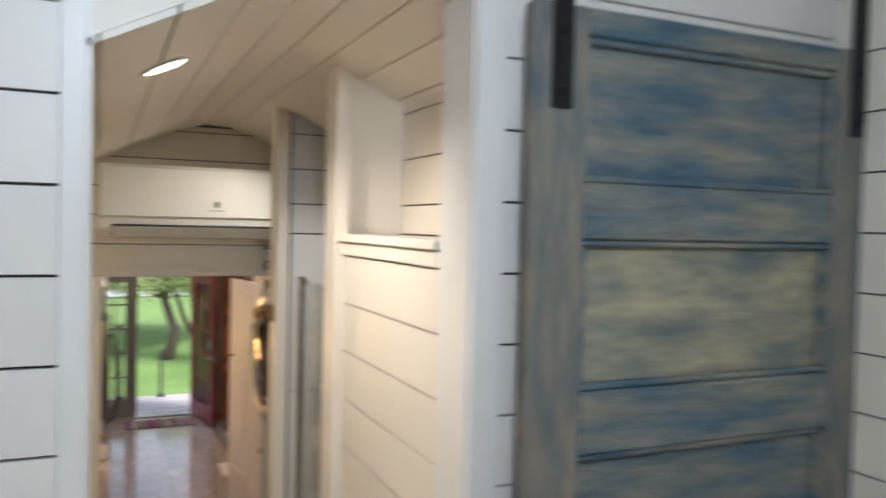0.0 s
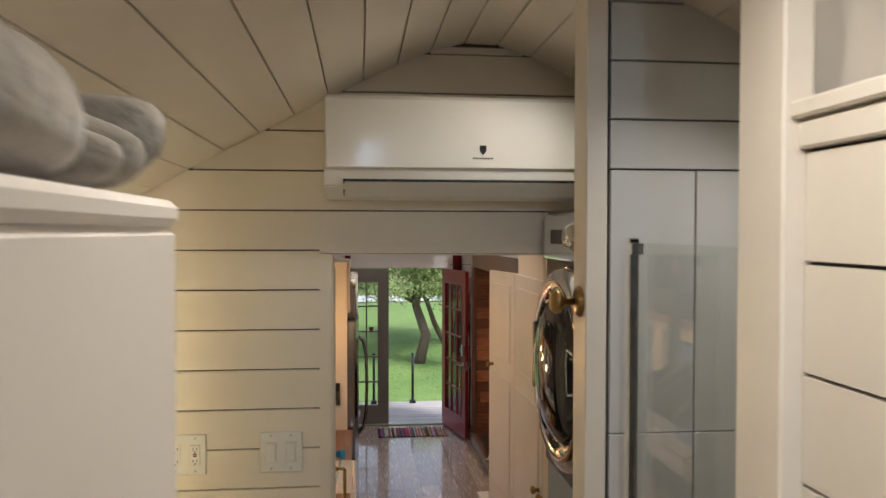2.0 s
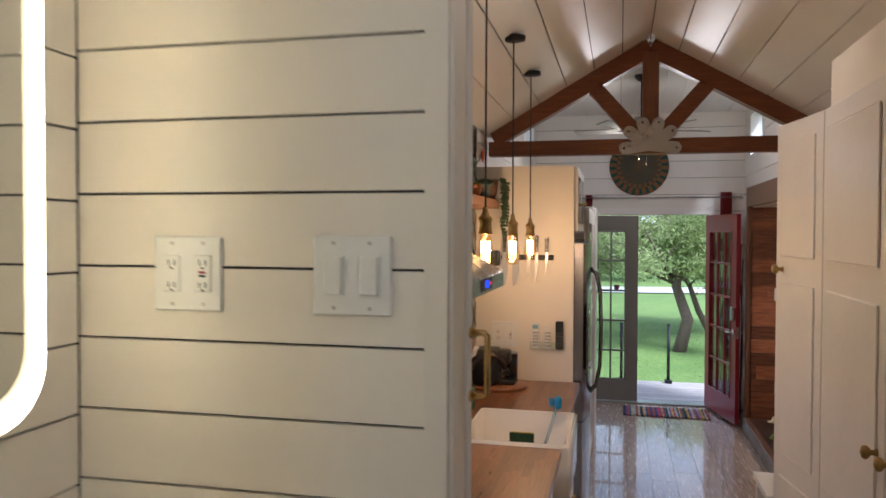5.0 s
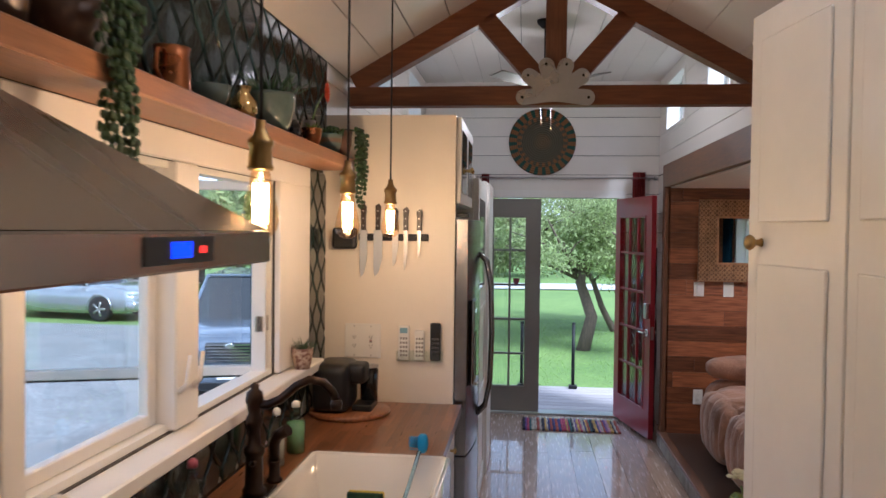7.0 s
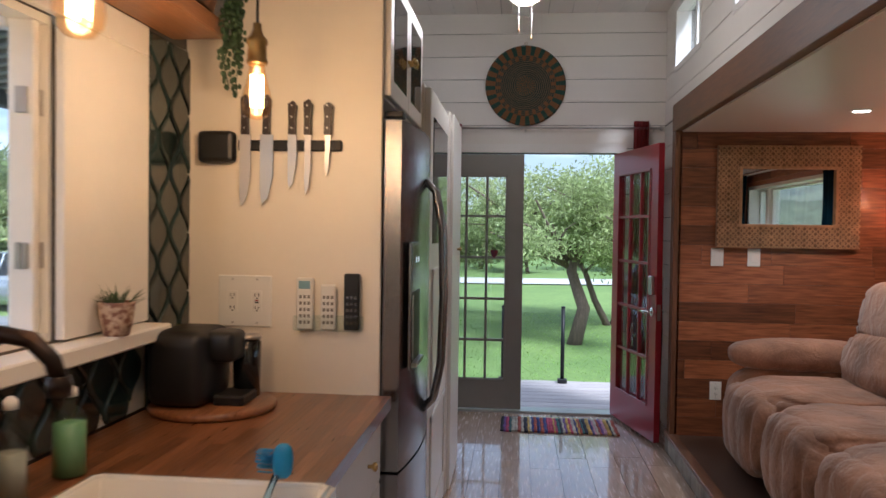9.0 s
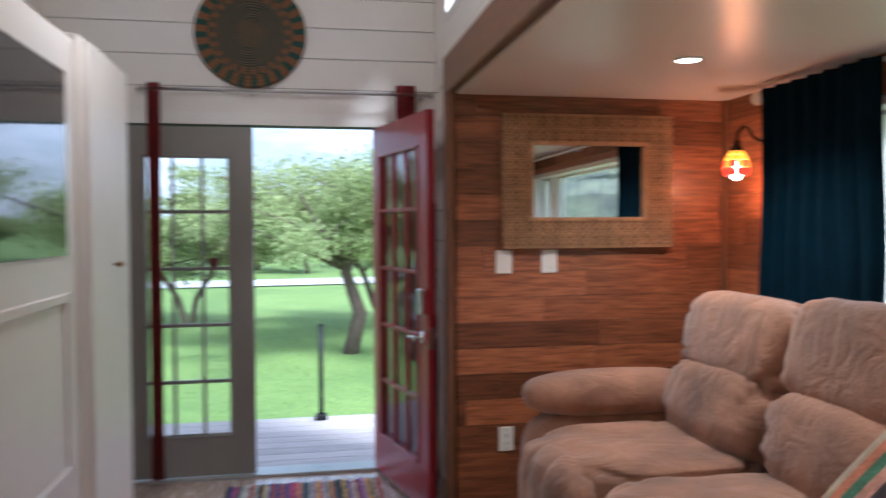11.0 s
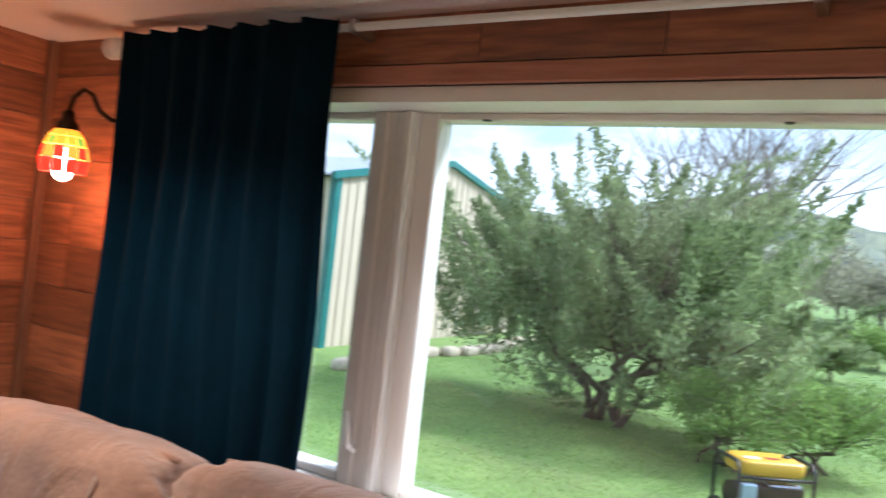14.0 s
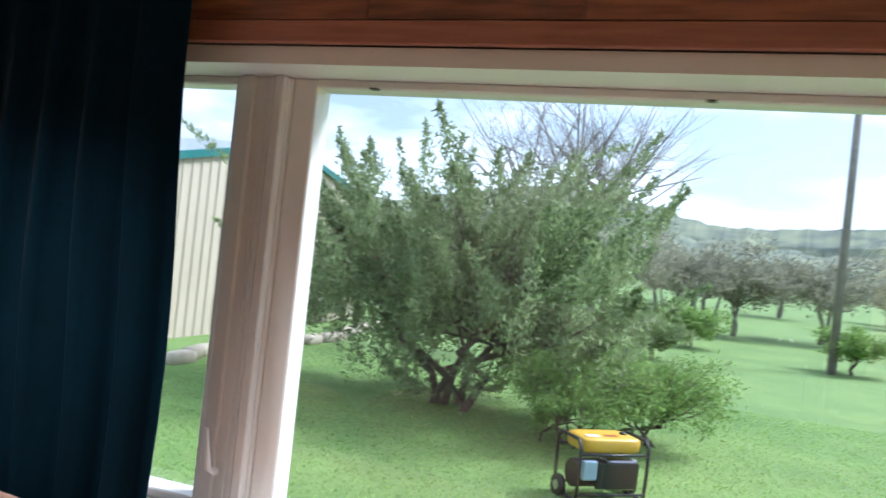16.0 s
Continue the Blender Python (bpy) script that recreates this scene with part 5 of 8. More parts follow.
shell = whole("sea_shell", pillow(B(), (-0.622, 5.43, 1.182), (0.05, 0.11, 0.036), 2.2, 28, 16, lambda p: p * (1 + 0.10 * math.sin(p.y * 260) + 0.15 * noise.noise(p * 40))), mat("shell_white", (0.72, 0.66, 0.58), 0.5, vary=0.25, scale=30, bump=0.08), "small ridged white shell on a window sill", "shell")
pot(-0.55, 7.29, SZ, 0.055, 0.09, M_TEALPOT, "potted_sedum", "round-leaved sedum in a teal glazed pot on a shelf", M_LEAF2, "round")
whole("dark_planter", lathe(B(), (-0.58, 5.18, SZ), [(0.07, 0), (0.09, 0.16), (0.085, 0.2), (0.07, 0.2), (0.01, 0.15)], 20), mat("planter_glaze", (0.07, 0.045, 0.035), 0.3, vary=0.5, scale=8), "large dark glazed planter on a shelf", "planter")
# range hood and cooker
hd = thing("range_hood", (-0.4, 4.9, 1.686), "stainless steel pyramid range hood", "range hood")
HY0, HY1, HX = 4.53, 5.268, -0.122
part("rim", box(B(), XL - 0.004, HX, HY0, HY1, 1.682, 1.733, 0.003), M_HOOD, hd)
bm = B()
lo = [bm.verts.new(p) for p in ((XL, HY0 + 0.004, 1.734), (HX - 0.004, HY0 + 0.004, 1.734), (HX - 0.004, HY1 - 0.004, 1.734), (XL, HY1 - 0.004, 1.734))]
hi = [bm.verts.new(p) for p in ((XL, 4.70, 1.935), (-0.42, 4.70, 1.935), (-0.42, 4.958, 1.935), (XL, 4.958, 1.935))]
for k in range(4):
    bm.faces.new((lo[k], lo[(k + 1) % 4], hi[(k + 1) % 4], hi[k]))
bm.faces.new(lo[::-1])
bm.faces.new(hi)
part("canopy", bm, M_HOOD, hd)
part("chimney", box(B(), XL, -0.42, 4.70, 4.958, 1.936, 2.70, 0.012), M_HOOD, hd)
disp = part("display", box(B(), HX, HX + 0.002, 4.84, 5.03, 1.693, 1.726), M_BLACK, hd)
for k in range(5):
    part("digit_bar", box(B(), HX + 0.002, HX + 0.003, 4.905 + 0.012 * k, 4.913 + 0.012 * k, 1.70, 1.72), glow("display_blue", (0.02, 0.05, 1.0), 1.6), disp)
part("red_bar", box(B(), HX + 0.002, HX + 0.003, 4.985, 5.005, 1.705, 1.714), glow("display_red", (1.0, 0.03, 0.02), 1.0), disp)
ck = thing("cooker", (-0.35, 4.9, 0.0), "steel cooker with black cast-iron grates", "cooker")
part("body", box(B(), XL + 0.01, -0.02, 4.52, 5.285, 0.0, 0.905, 0.004), M_STEEL, ck)
part("hob", box(B(), XL + 0.02, -0.03, 4.53, 5.28, 0.905, 0.915, 0.002), M_BLACK, ck)
bm = B()
for k in range(7):
    box(bm, XL + 0.05, -0.06, 4.56 + 0.115 * k, 4.572 + 0.115 * k, 0.925, 0.945)
for k in range(4):
    box(bm, XL + 0.06 + 0.16 * k, XL + 0.072 + 0.16 * k, 4.55, 5.265, 0.915, 0.935)
part("grate", bm, M_IRON, ck)

# pendant lamps with filament bulbs
def pendant(x, y, zb):
    top = 3.16 - 0.578 * abs(x - RIDGE) - 0.002
    t = thing("pendant_lamp", (x, y, zb), "bare filament bulb on a black cord with an aged brass socket", "lamp", "pendant lamps over the worktop")
    part("canopy", lathe(B(), (x, y, top), [(0.055, 0.0), (0.055, -0.018), (0.02, -0.024)], 24, scale=(1, 1, 1)), M_IRON, t)
    part("cord", cyl(B(), (x, y, zb + 0.17), (x, y, top - 0.02), 0.0035, seg=8), M_BLACK, t)
    part("socket", lathe(B(), (x, y, zb + 0.07), [(0.024, 0), (0.027, 0.006), (0.024, 0.012), (0.022, 0.045), (0.026, 0.05), (0.026, 0.06), (0.016, 0.07), (0.010, 0.085), (0.010, 0.10)], 20), M_BRASS, t)
    bulb = part("bulb", lathe(B(), (x, y, zb - 0.065), [(0.004, 0.0), (0.020, 0.004), (0.033, 0.018), (0.037, 0.038), (0.034, 0.062), (0.024, 0.10), (0.018, 0.135)], 24), M_BULB, t)
    bulb.visible_shadow = False
    bm = B()
    for k in range(8):
        a, b = 6.283 * k / 8, 6.283 * (k + 1) / 8
        tube(bm, [(x + 0.014 * math.cos(a), y + 0.014 * math.sin(a), zb - 0.035 if k % 2 else zb + 0.045),
                  (x + 0.014 * math.cos(b), y + 0.014 * math.sin(b), zb + 0.045 if k % 2 else zb - 0.035)], 0.0026, 5)
    part("filament", bm, M_FILAMENT, t).visible_shadow = False
    lamp("pendant_light", "POINT", pose(x, y, zb), 2.7, WARM, radius=0.025)


M_BULB = glass("bulb_glass", (1.0, 0.86, 0.66), 0.02, 1.6)
pendant(-0.226, 5.51, 1.782)
pendant(-0.235, 6.30, 1.774)
pendant(-0.243, 7.08, 1.770)

# fridge enclosure, knives, remotes
kr = thing("knife_rack", (-0.33, 7.62, 1.70), "black magnetic knife strip on a cream panel", "knife rack")
part("strip", box(B(), -0.49, -0.155, 7.612, 7.63, 1.685, 1.718, 0.003), M_IRON, kr)
M_HANDLE = mat("knife_handle", (0.035, 0.018, 0.012), 0.4, vary=0.4, scale=30)
for x, ht, bt, w in ((-0.465, 1.86, 1.51, 0.036), (-0.395, 1.86, 1.515, 0.042), (-0.312, 1.84, 1.565, 0.028), (-0.262, 1.845, 1.545, 0.02), (-0.198, 1.835, 1.605, 0.016)):
    k = thing("kitchen_knife", (x, 7.605, 1.72), "steel kitchen knife with a dark riveted handle", "knife", "knives on the magnetic strip")
    bl = B()
    prism(bl, [(x - w / 2, 1.735), (x + w / 2, 1.735), (x + w / 2, bt + 0.09), (x + w * 0.1, bt + 0.02), (x - w * 0.35, bt), (x - w / 2, bt + 0.04)], "y", 7.607, 7.6115)
    part("blade", bl, M_STEEL, k)
    h = part("handle", prism(B(), [(x - 0.011, 1.735), (x + 0.011, 1.735), (x + 0.010, 1.78), (x + 0.014, ht - 0.015), (x + 0.004, ht), (x - 0.012, ht - 0.01), (x - 0.010, 1.78)], "y", 7.598, 7.618), M_HANDLE, k)
    for zz in (1.755, 1.79, 1.825):
        part("rivet", cyl(B(), (x, 7.597, zz), (x, 7.5985, zz), 0.003, seg=8), M_STEEL, h)
whole("speaker_box", box(B(), -0.612, -0.496, 7.58, 7.63, 1.645, 1.745, 0.014), M_BLACK, "small black rounded box on a cream panel", "speaker")
plate("double_outlet", (-0.467, 7.63, 1.205), "-y", 0.175, 0.165, "large white wall outlet with switches over the worktop", "socket")
rh = thing("remote_holder", (-0.19, 7.62, 1.13), "clear wall holder with three remote controls", "remote holder")
part("holder", box(B(), -0.30, -0.08, 7.59, 7.628, 1.118, 1.165, 0.003), M_BOTTLE, rh)
for x, w, z1, m, lab in ((-0.265, 0.052, 1.285, M_PLASTIC, "white"), (-0.19, 0.046, 1.265, M_PLASTIC, "white"), (-0.115, 0.048, 1.30, M_BLACK, "black")):
    r = thing("remote_control", (x, 7.61, 1.12), lab + " remote control in a wall holder", "remote", "remotes in the holder")
    b = part("body", box(B(), x - w / 2, x + w / 2, 7.598, 7.618, 1.122, z1, 0.004), m, r)
    for i in range(5):
        for j in range(3):
            part("button", box(B(), x - 0.016 + 0.013 * j, x - 0.008 + 0.013 * j, 7.5965, 7.599, 1.14 + 0.02 * i, 1.15 + 0.02 * i), M_GREYD if m is not M_BLACK else M_DSTEEL, b)
    if x < -0.25:
        part("screen", box(B(), x - 0.018, x + 0.018, 7.5965, 7.599, 1.25, 1.275), mat("lcd", (0.25, 0.42, 0.5), 0.2), b)

fr = thing("fridge", (-0.28, 8.05, 0.0), "stainless steel two-door fridge with a water dispenser", "fridge")
part("body", box(B(), -0.64, -0.03, 7.665, 8.44, 0.02, 1.80, 0.006), M_DSTEEL, fr)


def bowed(y0, y1, z0, z1):
    bm = B()
    n = 8
    pts = []
    for k in range(n + 1):
        u = k / n
        y = y0 + (y1 - y0) * u
        q = (y - 8.05) / 0.39
        pts.append((0.062 - 0.035 * q * q, y))
    prism(bm, [(-0.028, y0)] + pts + [(-0.028, y1)], "z", z0, z1)
    return bm


for y0, y1, z0, z1 in ((7.665, 8.048, 0.66, 1.79), (8.054, 8.44, 0.66, 1.79), (7.665, 8.44, 0.06, 0.65)):
    part("door", bowed(y0, y1, z0, z1), M_DSTEEL, fr)
for yh in (8.02, 8.085):
    part("handle", tube(B(), [(0.06, yh, 0.78), (0.10, yh, 0.82), (0.125, yh, 0.95), (0.132, yh, 1.2), (0.125, yh, 1.45), (0.10, yh, 1.58), (0.06, yh, 1.62)], 0.013, 10), M_DSTEEL, fr, "curved steel handle")
disp = part("dispenser", box(B(), 0.045, 0.058, 7.72, 7.95, 0.98, 1.40, 0.004), M_DSTEEL, fr)
part("recess", box(B(), 0.050, 0.0595, 7.735, 7.935, 1.0, 1.235, 0.002), M_BLACK, disp)
part("recess_edge", box(B(), 0.0575, 0.0625, 7.737, 7.752, 1.01, 1.225, 0.001), M_STEEL, disp)
part("display", box(B(), 0.056, 0.0600, 7.735, 7.935, 1.262, 1.392, 0.002), M_DSTEEL, disp)
for k in range(2):
    part("icon_bar", box(B(), 0.0600, 0.0606, 7.815 + 0.055 * k, 7.835 + 0.055 * k, 1.33, 1.348), glow("icon_white", (0.8, 0.85, 0.9), 0.6), disp)
part("drip_tray", box(B(), 0.05, 0.075, 7.74, 7.93, 0.985, 1.0, 0.002), M_STEEL, disp)
part("hinge_cover", box(B(), -0.03, 0.03, 7.68, 7.74, 1.80, 1.82, 0.003), M_BLACK, fr)
uc = thing("upper_cabinet", (-0.33, 8.05, 1.85), "grey-white cabinet over the fridge with panel doors", "cabinet")
part("body", box(B(), XL, -0.03, 7.655, 8.45, 1.86, 2.28, 0.002), M_WHITE, uc)
part("side_panel", box(B(), XL, -0.030, 7.63, 7.652, 0.0, 2.282, 0.002), M_CREAM, uc, "tall cream side panel")
for y0 in (7.66, 8.056):
    d = part("door", box(B(), -0.03, -0.008, y0, y0 + 0.39, 1.865, 2.275, 0.003), M_WHITE, uc)
    part("inset", box(B(), -0.0085, -0.006, y0 + 0.055, y0 + 0.335, 1.92, 2.22, 0.002), M_DGLASS, d)
    part("knob", lathe(B(), (-0.008, 8.03 if y0 < 8 else 8.075, 2.05), [(0.007, 0), (0.007, 0.015), (0.016, 0.022), (0.017, 0.03), (0.004, 0.036)], 14, (1, 0, 0)), M_GOLD, d)

# closets after the fridge
cl1 = thing("closet", (-0.3, 8.9, 0.0), "white closet with a dark glass upper door", "closet")
part("body", box(B(), XL, 0.0, 8.46, 9.34, 0.0, 2.06, 0.003), M_WHITE, cl1)
d = part("door", box(B(), 0.0, 0.03, 8.47, 9.29, 0.03, 2.045, 0.004), M_TRIM, cl1)
part("pane", box(B(), 0.028, 0.034, 8.56, 9.20, 1.38, 1.93, 0.002), M_DGLASS, d)
for z0, z1 in ((0.16, 0.62), (0.72, 1.27)):
    bm = B()
    for a, b, c, e in ((8.56, 9.20, z0, z0 + 0.03), (8.56, 9.20, z1 - 0.03, z1), (8.56, 8.59, z0, z1), (9.17, 9.20, z0, z1)):
        box(bm, 0.03, 0.04, a, b, c, e, 0.003)
    part("moulding", bm, M_TRIM, d)
cl2 = thing("side_closet", (-0.3, 9.65, 0.0), "narrow white closet with a small knob", "closet")
part("body", box(B(), XL, 0.03, 9.345, 9.96, 0.0, 2.08, 0.003), M_WHITE, cl2)
part("door", box(B(), 0.03, 0.05, 9.40, 9.95, 0.02, 2.07, 0.003), M_TRIM, cl2)
part("knob", lathe(B(), (0.05, 9.72, 1.33), [(0.006, 0), (0.006, 0.012), (0.014, 0.018), (0.004, 0.028)], 12, (1, 0, 0)), M_BRASS, cl2)

# tall pantry opposite, one door swung open
pn = thing("pantry_cabinet", (1.2, 5.0, 0.0), "tall cream pantry cabinet with one panel door open", "cabinet")
part("body", box(B(), 0.965, XR, 4.30, 5.66, 0.0, 2.46, 0.003), M_CREAM, pn)
part("side_board", box(B(), 0.90, 0.965, 4.20, 4.30, 0.0, 2.46, 0.003), M_BEAMZ, pn, "bare brown wood edge board")


def panel_door(parent, m, w, z0, z1, knob_u):
    """A raised-panel door in its own plane: u along the width, faces -x before it is turned by m."""
    def put(name, bm, material, p):
        bmesh.ops.transform(bm, matrix=m, verts=bm.verts)
        return part(name, bm, material, p)
    d = put("door", box(B(), -0.02, 0.0, 0.0, w, z0, z1, 0.003), M_TRIM, parent)
    for a, b in ((0.19, 0.90), (0.99, 1.665), (1.765, z1 - 0.07)):
        if b - a > 0.1:
            put("raised_panel", box(B(), -0.026, -0.02, 0.06, w - 0.06, a, b, 0.005), M_TRIM, d)
    put("knob", lathe(B(), (-0.02, knob_u, 1.717 if w < 0.44 else 1.26), [(0.012, 0), (0.008, 0.006), (0.008, 0.016), (0.016, 0.022), (0.02, 0.03), (0.016, 0.038), (0.004, 0.042)], 18, (-1, 0, 0)), M_BRASS, d)


panel_door(pn, pose(0.963, 5.66, 0, 0, 0, 9.6), 0.43, 0.12, 2.29, 0.36)
panel_door(pn, pose(0.963, 4.31, 0), 0.66, 0.12, 2.29, 0.62)
panel_door(pn, pose(0.963, 4.985, 0), 0.66, 0.12, 2.29, 0.06)

# white sliding door with a brass pull, on the kitchen face of the bathroom wall
sd = thing("sliding_door", (-0.35, 4.15, 0.0), "white sliding door with a brass pull, pushed open", "door")
part("leaf", box(B(), -0.645, -0.018, 4.132, 4.172, 0.02, 2.40, 0.003), M_WHITE, sd)
pull = part("pull", tube(B(), [(-0.018, 4.152, 1.553), (0.010, 4.152, 1.553), (0.015, 4.152, 1.558), (0.015, 4.152, 1.667), (0.010, 4.152, 1.672), (-0.018, 4.152, 1.672)], 0.006, 12), M_GOLD, sd, "polished brass pull")
for zz in (1.553, 1.672):
    part("pull_rose", cyl(B(), (-0.018, 4.152, zz), (-0.014, 4.152, zz), 0.011, seg=16), M_GOLD, pull)

# console with flowers past the pantry
cs = thing("console_table", (1.2, 6.33, 0.0), "small white console against the wall", "table")
part("top", box(B(), 0.86, 1.40, 6.16, 6.50, 0.73, 0.76, 0.004), M_WHITE, cs)
for x, y in ((0.89, 6.19), (1.37, 6.19), (0.89, 6.47), (1.37, 6.47)):
    part("leg", box(B(), x - 0.018, x + 0.018, y - 0.018, y + 0.018, 0.0, 0.73, 0.003), M_WHITE, cs)
fv = thing("flower_vase", (0.98, 6.30, 0.76), "clear vase with white and red flowers on a console", "vase")
part("vase", lathe(B(), (0.98, 6.30, 0.76), [(0.035, 0), (0.04, 0.06), (0.028, 0.12), (0.034, 0.14), (0.03, 0.14), (0.02, 0.1)], 18), M_BOTTLE, fv)
M_WPETAL = mat("white_petal", (0.75, 0.72, 0.5), 0.6, vary=0.2, scale=30)
M_RPETAL = mat("red_petal", (0.5, 0.012, 0.01), 0.6, vary=0.3, scale=30)
for c, m in (((0.925, 6.29, 1.035), M_WPETAL), ((0.985, 6.27, 0.965), M_RPETAL), ((1.03, 6.33, 1.0), M_RPETAL), ((0.935, 6.31, 0.96), M_LEAF3)):
    part("stem", tube(B(), [(0.98, 6.30, 0.80), ((c[0] + 0.98) / 2, 6.30, 0.92), (c[0], c[1], c[2] - 0.02)], 0.003, 6), M_LEAF3, fv)
    bm = B()
    for k in range(34):
        a, e = random.random() * 6.28, random.random() * 1.5
        r = 0.033
        p = Vector(c) + Vector((math.cos(a) * math.cos(e), math.sin(a) * math.cos(e), math.sin(e) * 0.8)) * r * (0.6 + 0.4 * random.random())
        pillow(bm, p, (0.022, 0.022, 0.010), 2, 6, 4)
    part("flower", bm, m, fv)


# ---- double doors, curtain rod, rug ----
def french_door(name, m, w, material, label, cols=3):
    """A glazed door slab, hinged at u = 0 and lying along +u (x), y across its thickness, turned by m."""
    t = tagged(new(name), label, "door", "", "structure")
    t.matrix_basis = m

    def put(n_, bm, mt, p=None):
        ob = new(n_, mesh_of(n_, bm, mt))
        ob.parent = p or t
        return ob
    g0, g1, h0, h1 = 0.115, w - 0.125, 0.245, 1.885
    bm = B()
    box(bm, 0, g0, -0.02, 0.02, 0.025, 2.045)
    box(bm, g1, w, -0.02, 0.02, 0.025, 2.045)
    box(bm, g0, g1, -0.02, 0.02, 0.025, h0)
    box(bm, g0, g1, -0.02, 0.02, h1, 2.045)
    slab = put("slab", bm, material)
    bm = B()
    for a, b, c, d in ((g0, g1, h0, h0 + 0.018), (g0, g1, h1 - 0.018, h1), (g0, g0 + 0.018, h0, h1), (g1 - 0.018, g1, h0, h1)):
        box(bm, a, b, -0.027, -0.02, c, d, 0.003)
        box(bm, a, b, 0.02, 0.027, c, d, 0.003)
    put("bead", bm, material, slab)
    for k in range(1, cols):
        u = g0 + (g1 - g0) * k / cols
        put("muntin", box(B(), u - 0.010, u + 0.010, -0.014, 0.014, h0, h1, 0.003), material, slab)
    for k in range(1, 5):
        z = h0 + (h1 - h0) * k / 5
        put("muntin", box(B(), g0, g1, -0.0135, 0.0135, z - 0.010, z + 0.010, 0.003), material, slab)
    for i in range(cols):
        for k in range(5):
            u0, u1 = g0 + (g1 - g0) * i / cols, g0 + (g1 - g0) * (i + 1) / cols
            z0, z1 = h0 + (h1 - h0) * k / 5, h0 + (h1 - h0) * (k + 1) / 5
            put("pane", box(B(), u0 + 0.009, u1 - 0.009, -0.003, 0.003, z0 + 0.009, z1 - 0.009), M_GLASS, slab).visible_shadow = False
    return t, slab, put


french_door("door_1", pose(-0.282, 11.345, 0), 0.728, M_GREYD, "grey-brown painted glazed door leaf, closed")
d2, slab, put = french_door("door_2", Matrix.Translation((1.161, 11.315, 0)) @ pose(0, 0, 0, 0, 0, -76.8), 0.845, M_RED, "red painted glazed door leaf, standing open")
for s in (-1, 1):
    kp = put("keypad", box(B(), 0.755, 0.815, *sorted((s * 0.02, s * 0.045)), 1.02, 1.15, 0.006), M_STEEL, slab)
    ros = put("handle_rosette", lathe(B(), (0.785, s * 0.02, 0.905), [(0.032, 0), (0.032, 0.008), (0.02, 0.012)], 20, (0, s, 0)), M_CHROME, slab)
    put("lever", tube(B(), [(0.785, s * 0.03, 0.905), (0.785, s * 0.06, 0.905), (0.74, s * 0.068, 0.905), (0.68, s * 0.066, 0.902)], 0.010, 10, 0.008), M_CHROME, slab)
put("latch_plate", box(B(), 0.845, 0.847, -0.012, 0.012, 0.85, 0.96), M_STEEL, slab)
hg = thing("sun_ornament", (0.22, 11.325, 1.2), "small dark red and blue ornament hung on the glass", "ornament")
part("disc", prism(B(), [(0.19, 1.29), (0.25, 1.29), (0.245, 1.25), (0.22, 1.225), (0.195, 1.25)], "y", 11.318, 11.326), mat("ornament", (0.03, 0.03, 0.08), 0.4, second=(0.3, 0.02, 0.02), scale=60), hg)

rod = thing("curtain_rod", (0.68, 11.22, 2.235), "thin dark steel curtain rod over the doors", "curtain rod")
part("rod", cyl(B(), (-0.13, 11.21, 2.237), (1.46, 11.21, 2.237), 0.009, seg=12), M_STEEL, rod)
for x in (-0.13, 1.46):
    part("finial", lathe(B(), (x, 11.21, 2.237), [(0.009, 0), (0.018, 0.008), (0.02, 0.02), (0.01, 0.035)], 14, (1 if x > 0 else -1, 0, 0)), M_STEEL, rod)
for x in (-0.06, 0.45, 1.42):
    part("bracket", tube(B(), [(x, 11.30, 2.225), (x, 11.24, 2.22), (x, 11.21, 2.228)], 0.006, 6), M_STEEL, rod)


def drape(name, x0, x1, y, z0, z1, folds, amp, material, label, axis="x", grommets=False):
    """Hanging cloth with folds, of real thickness, along x (or along y when axis is 'y')."""
    bm = B()
    n, m = folds * 8, 14
    rows = []
    for j in range(m + 1):
        v = j / m
        z = z0 + (z1 - z0) * v
        row = []
        for i in range(n + 1):
            u = i / n
            a = x0 + (x1 - x0) * (u + 0.012 * math.sin(9 * v + 5 * u))
            d = amp * (0.75 + 0.35 * (1 - v)) * math.sin(2 * math.pi * folds * u + 0.8 * math.sin(3 * v + u * 4)) + 0.3 * amp * math.sin(4.1 * math.pi * folds * u)
            if axis == "y":
                a += (a - (x0 + x1) / 2) * 0.03 * (1 - v)
            row.append((a, d, z))
        rows.append(row)
    def at(p, o):
        return (p[0], y + p[1] + o, p[2]) if axis == "x" else (y + p[1] + o, p[0], p[2])
    f = [[bm.verts.new(at(p, -0.002)) for p in r] for r in rows]
    b = [[bm.verts.new(at(p, 0.002)) for p in r] for r in rows]
    for j in range(m):
        for i in range(n):
            bm.faces.new((f[j][i], f[j][i + 1], f[j + 1][i + 1], f[j + 1][i])).smooth = True
            bm.faces.new((b[j][i], b[j + 1][i], b[j + 1][i + 1], b[j][i + 1])).smooth = True
    for j in range(m):
        bm.faces.new((f[j][0], f[j + 1][0], b[j + 1][0], b[j][0]))
        bm.faces.new((f[j][n], b[j][n], b[j + 1][n], f[j + 1][n]))
    for i in range(n):
        bm.faces.new((f[0][i], b[0][i], b[0][i + 1], f[0][i + 1]))
        bm.faces.new((f[m][i], f[m][i + 1], b[m][i + 1], b[m][i]))
    return whole(name, bm, material, label, "curtain")


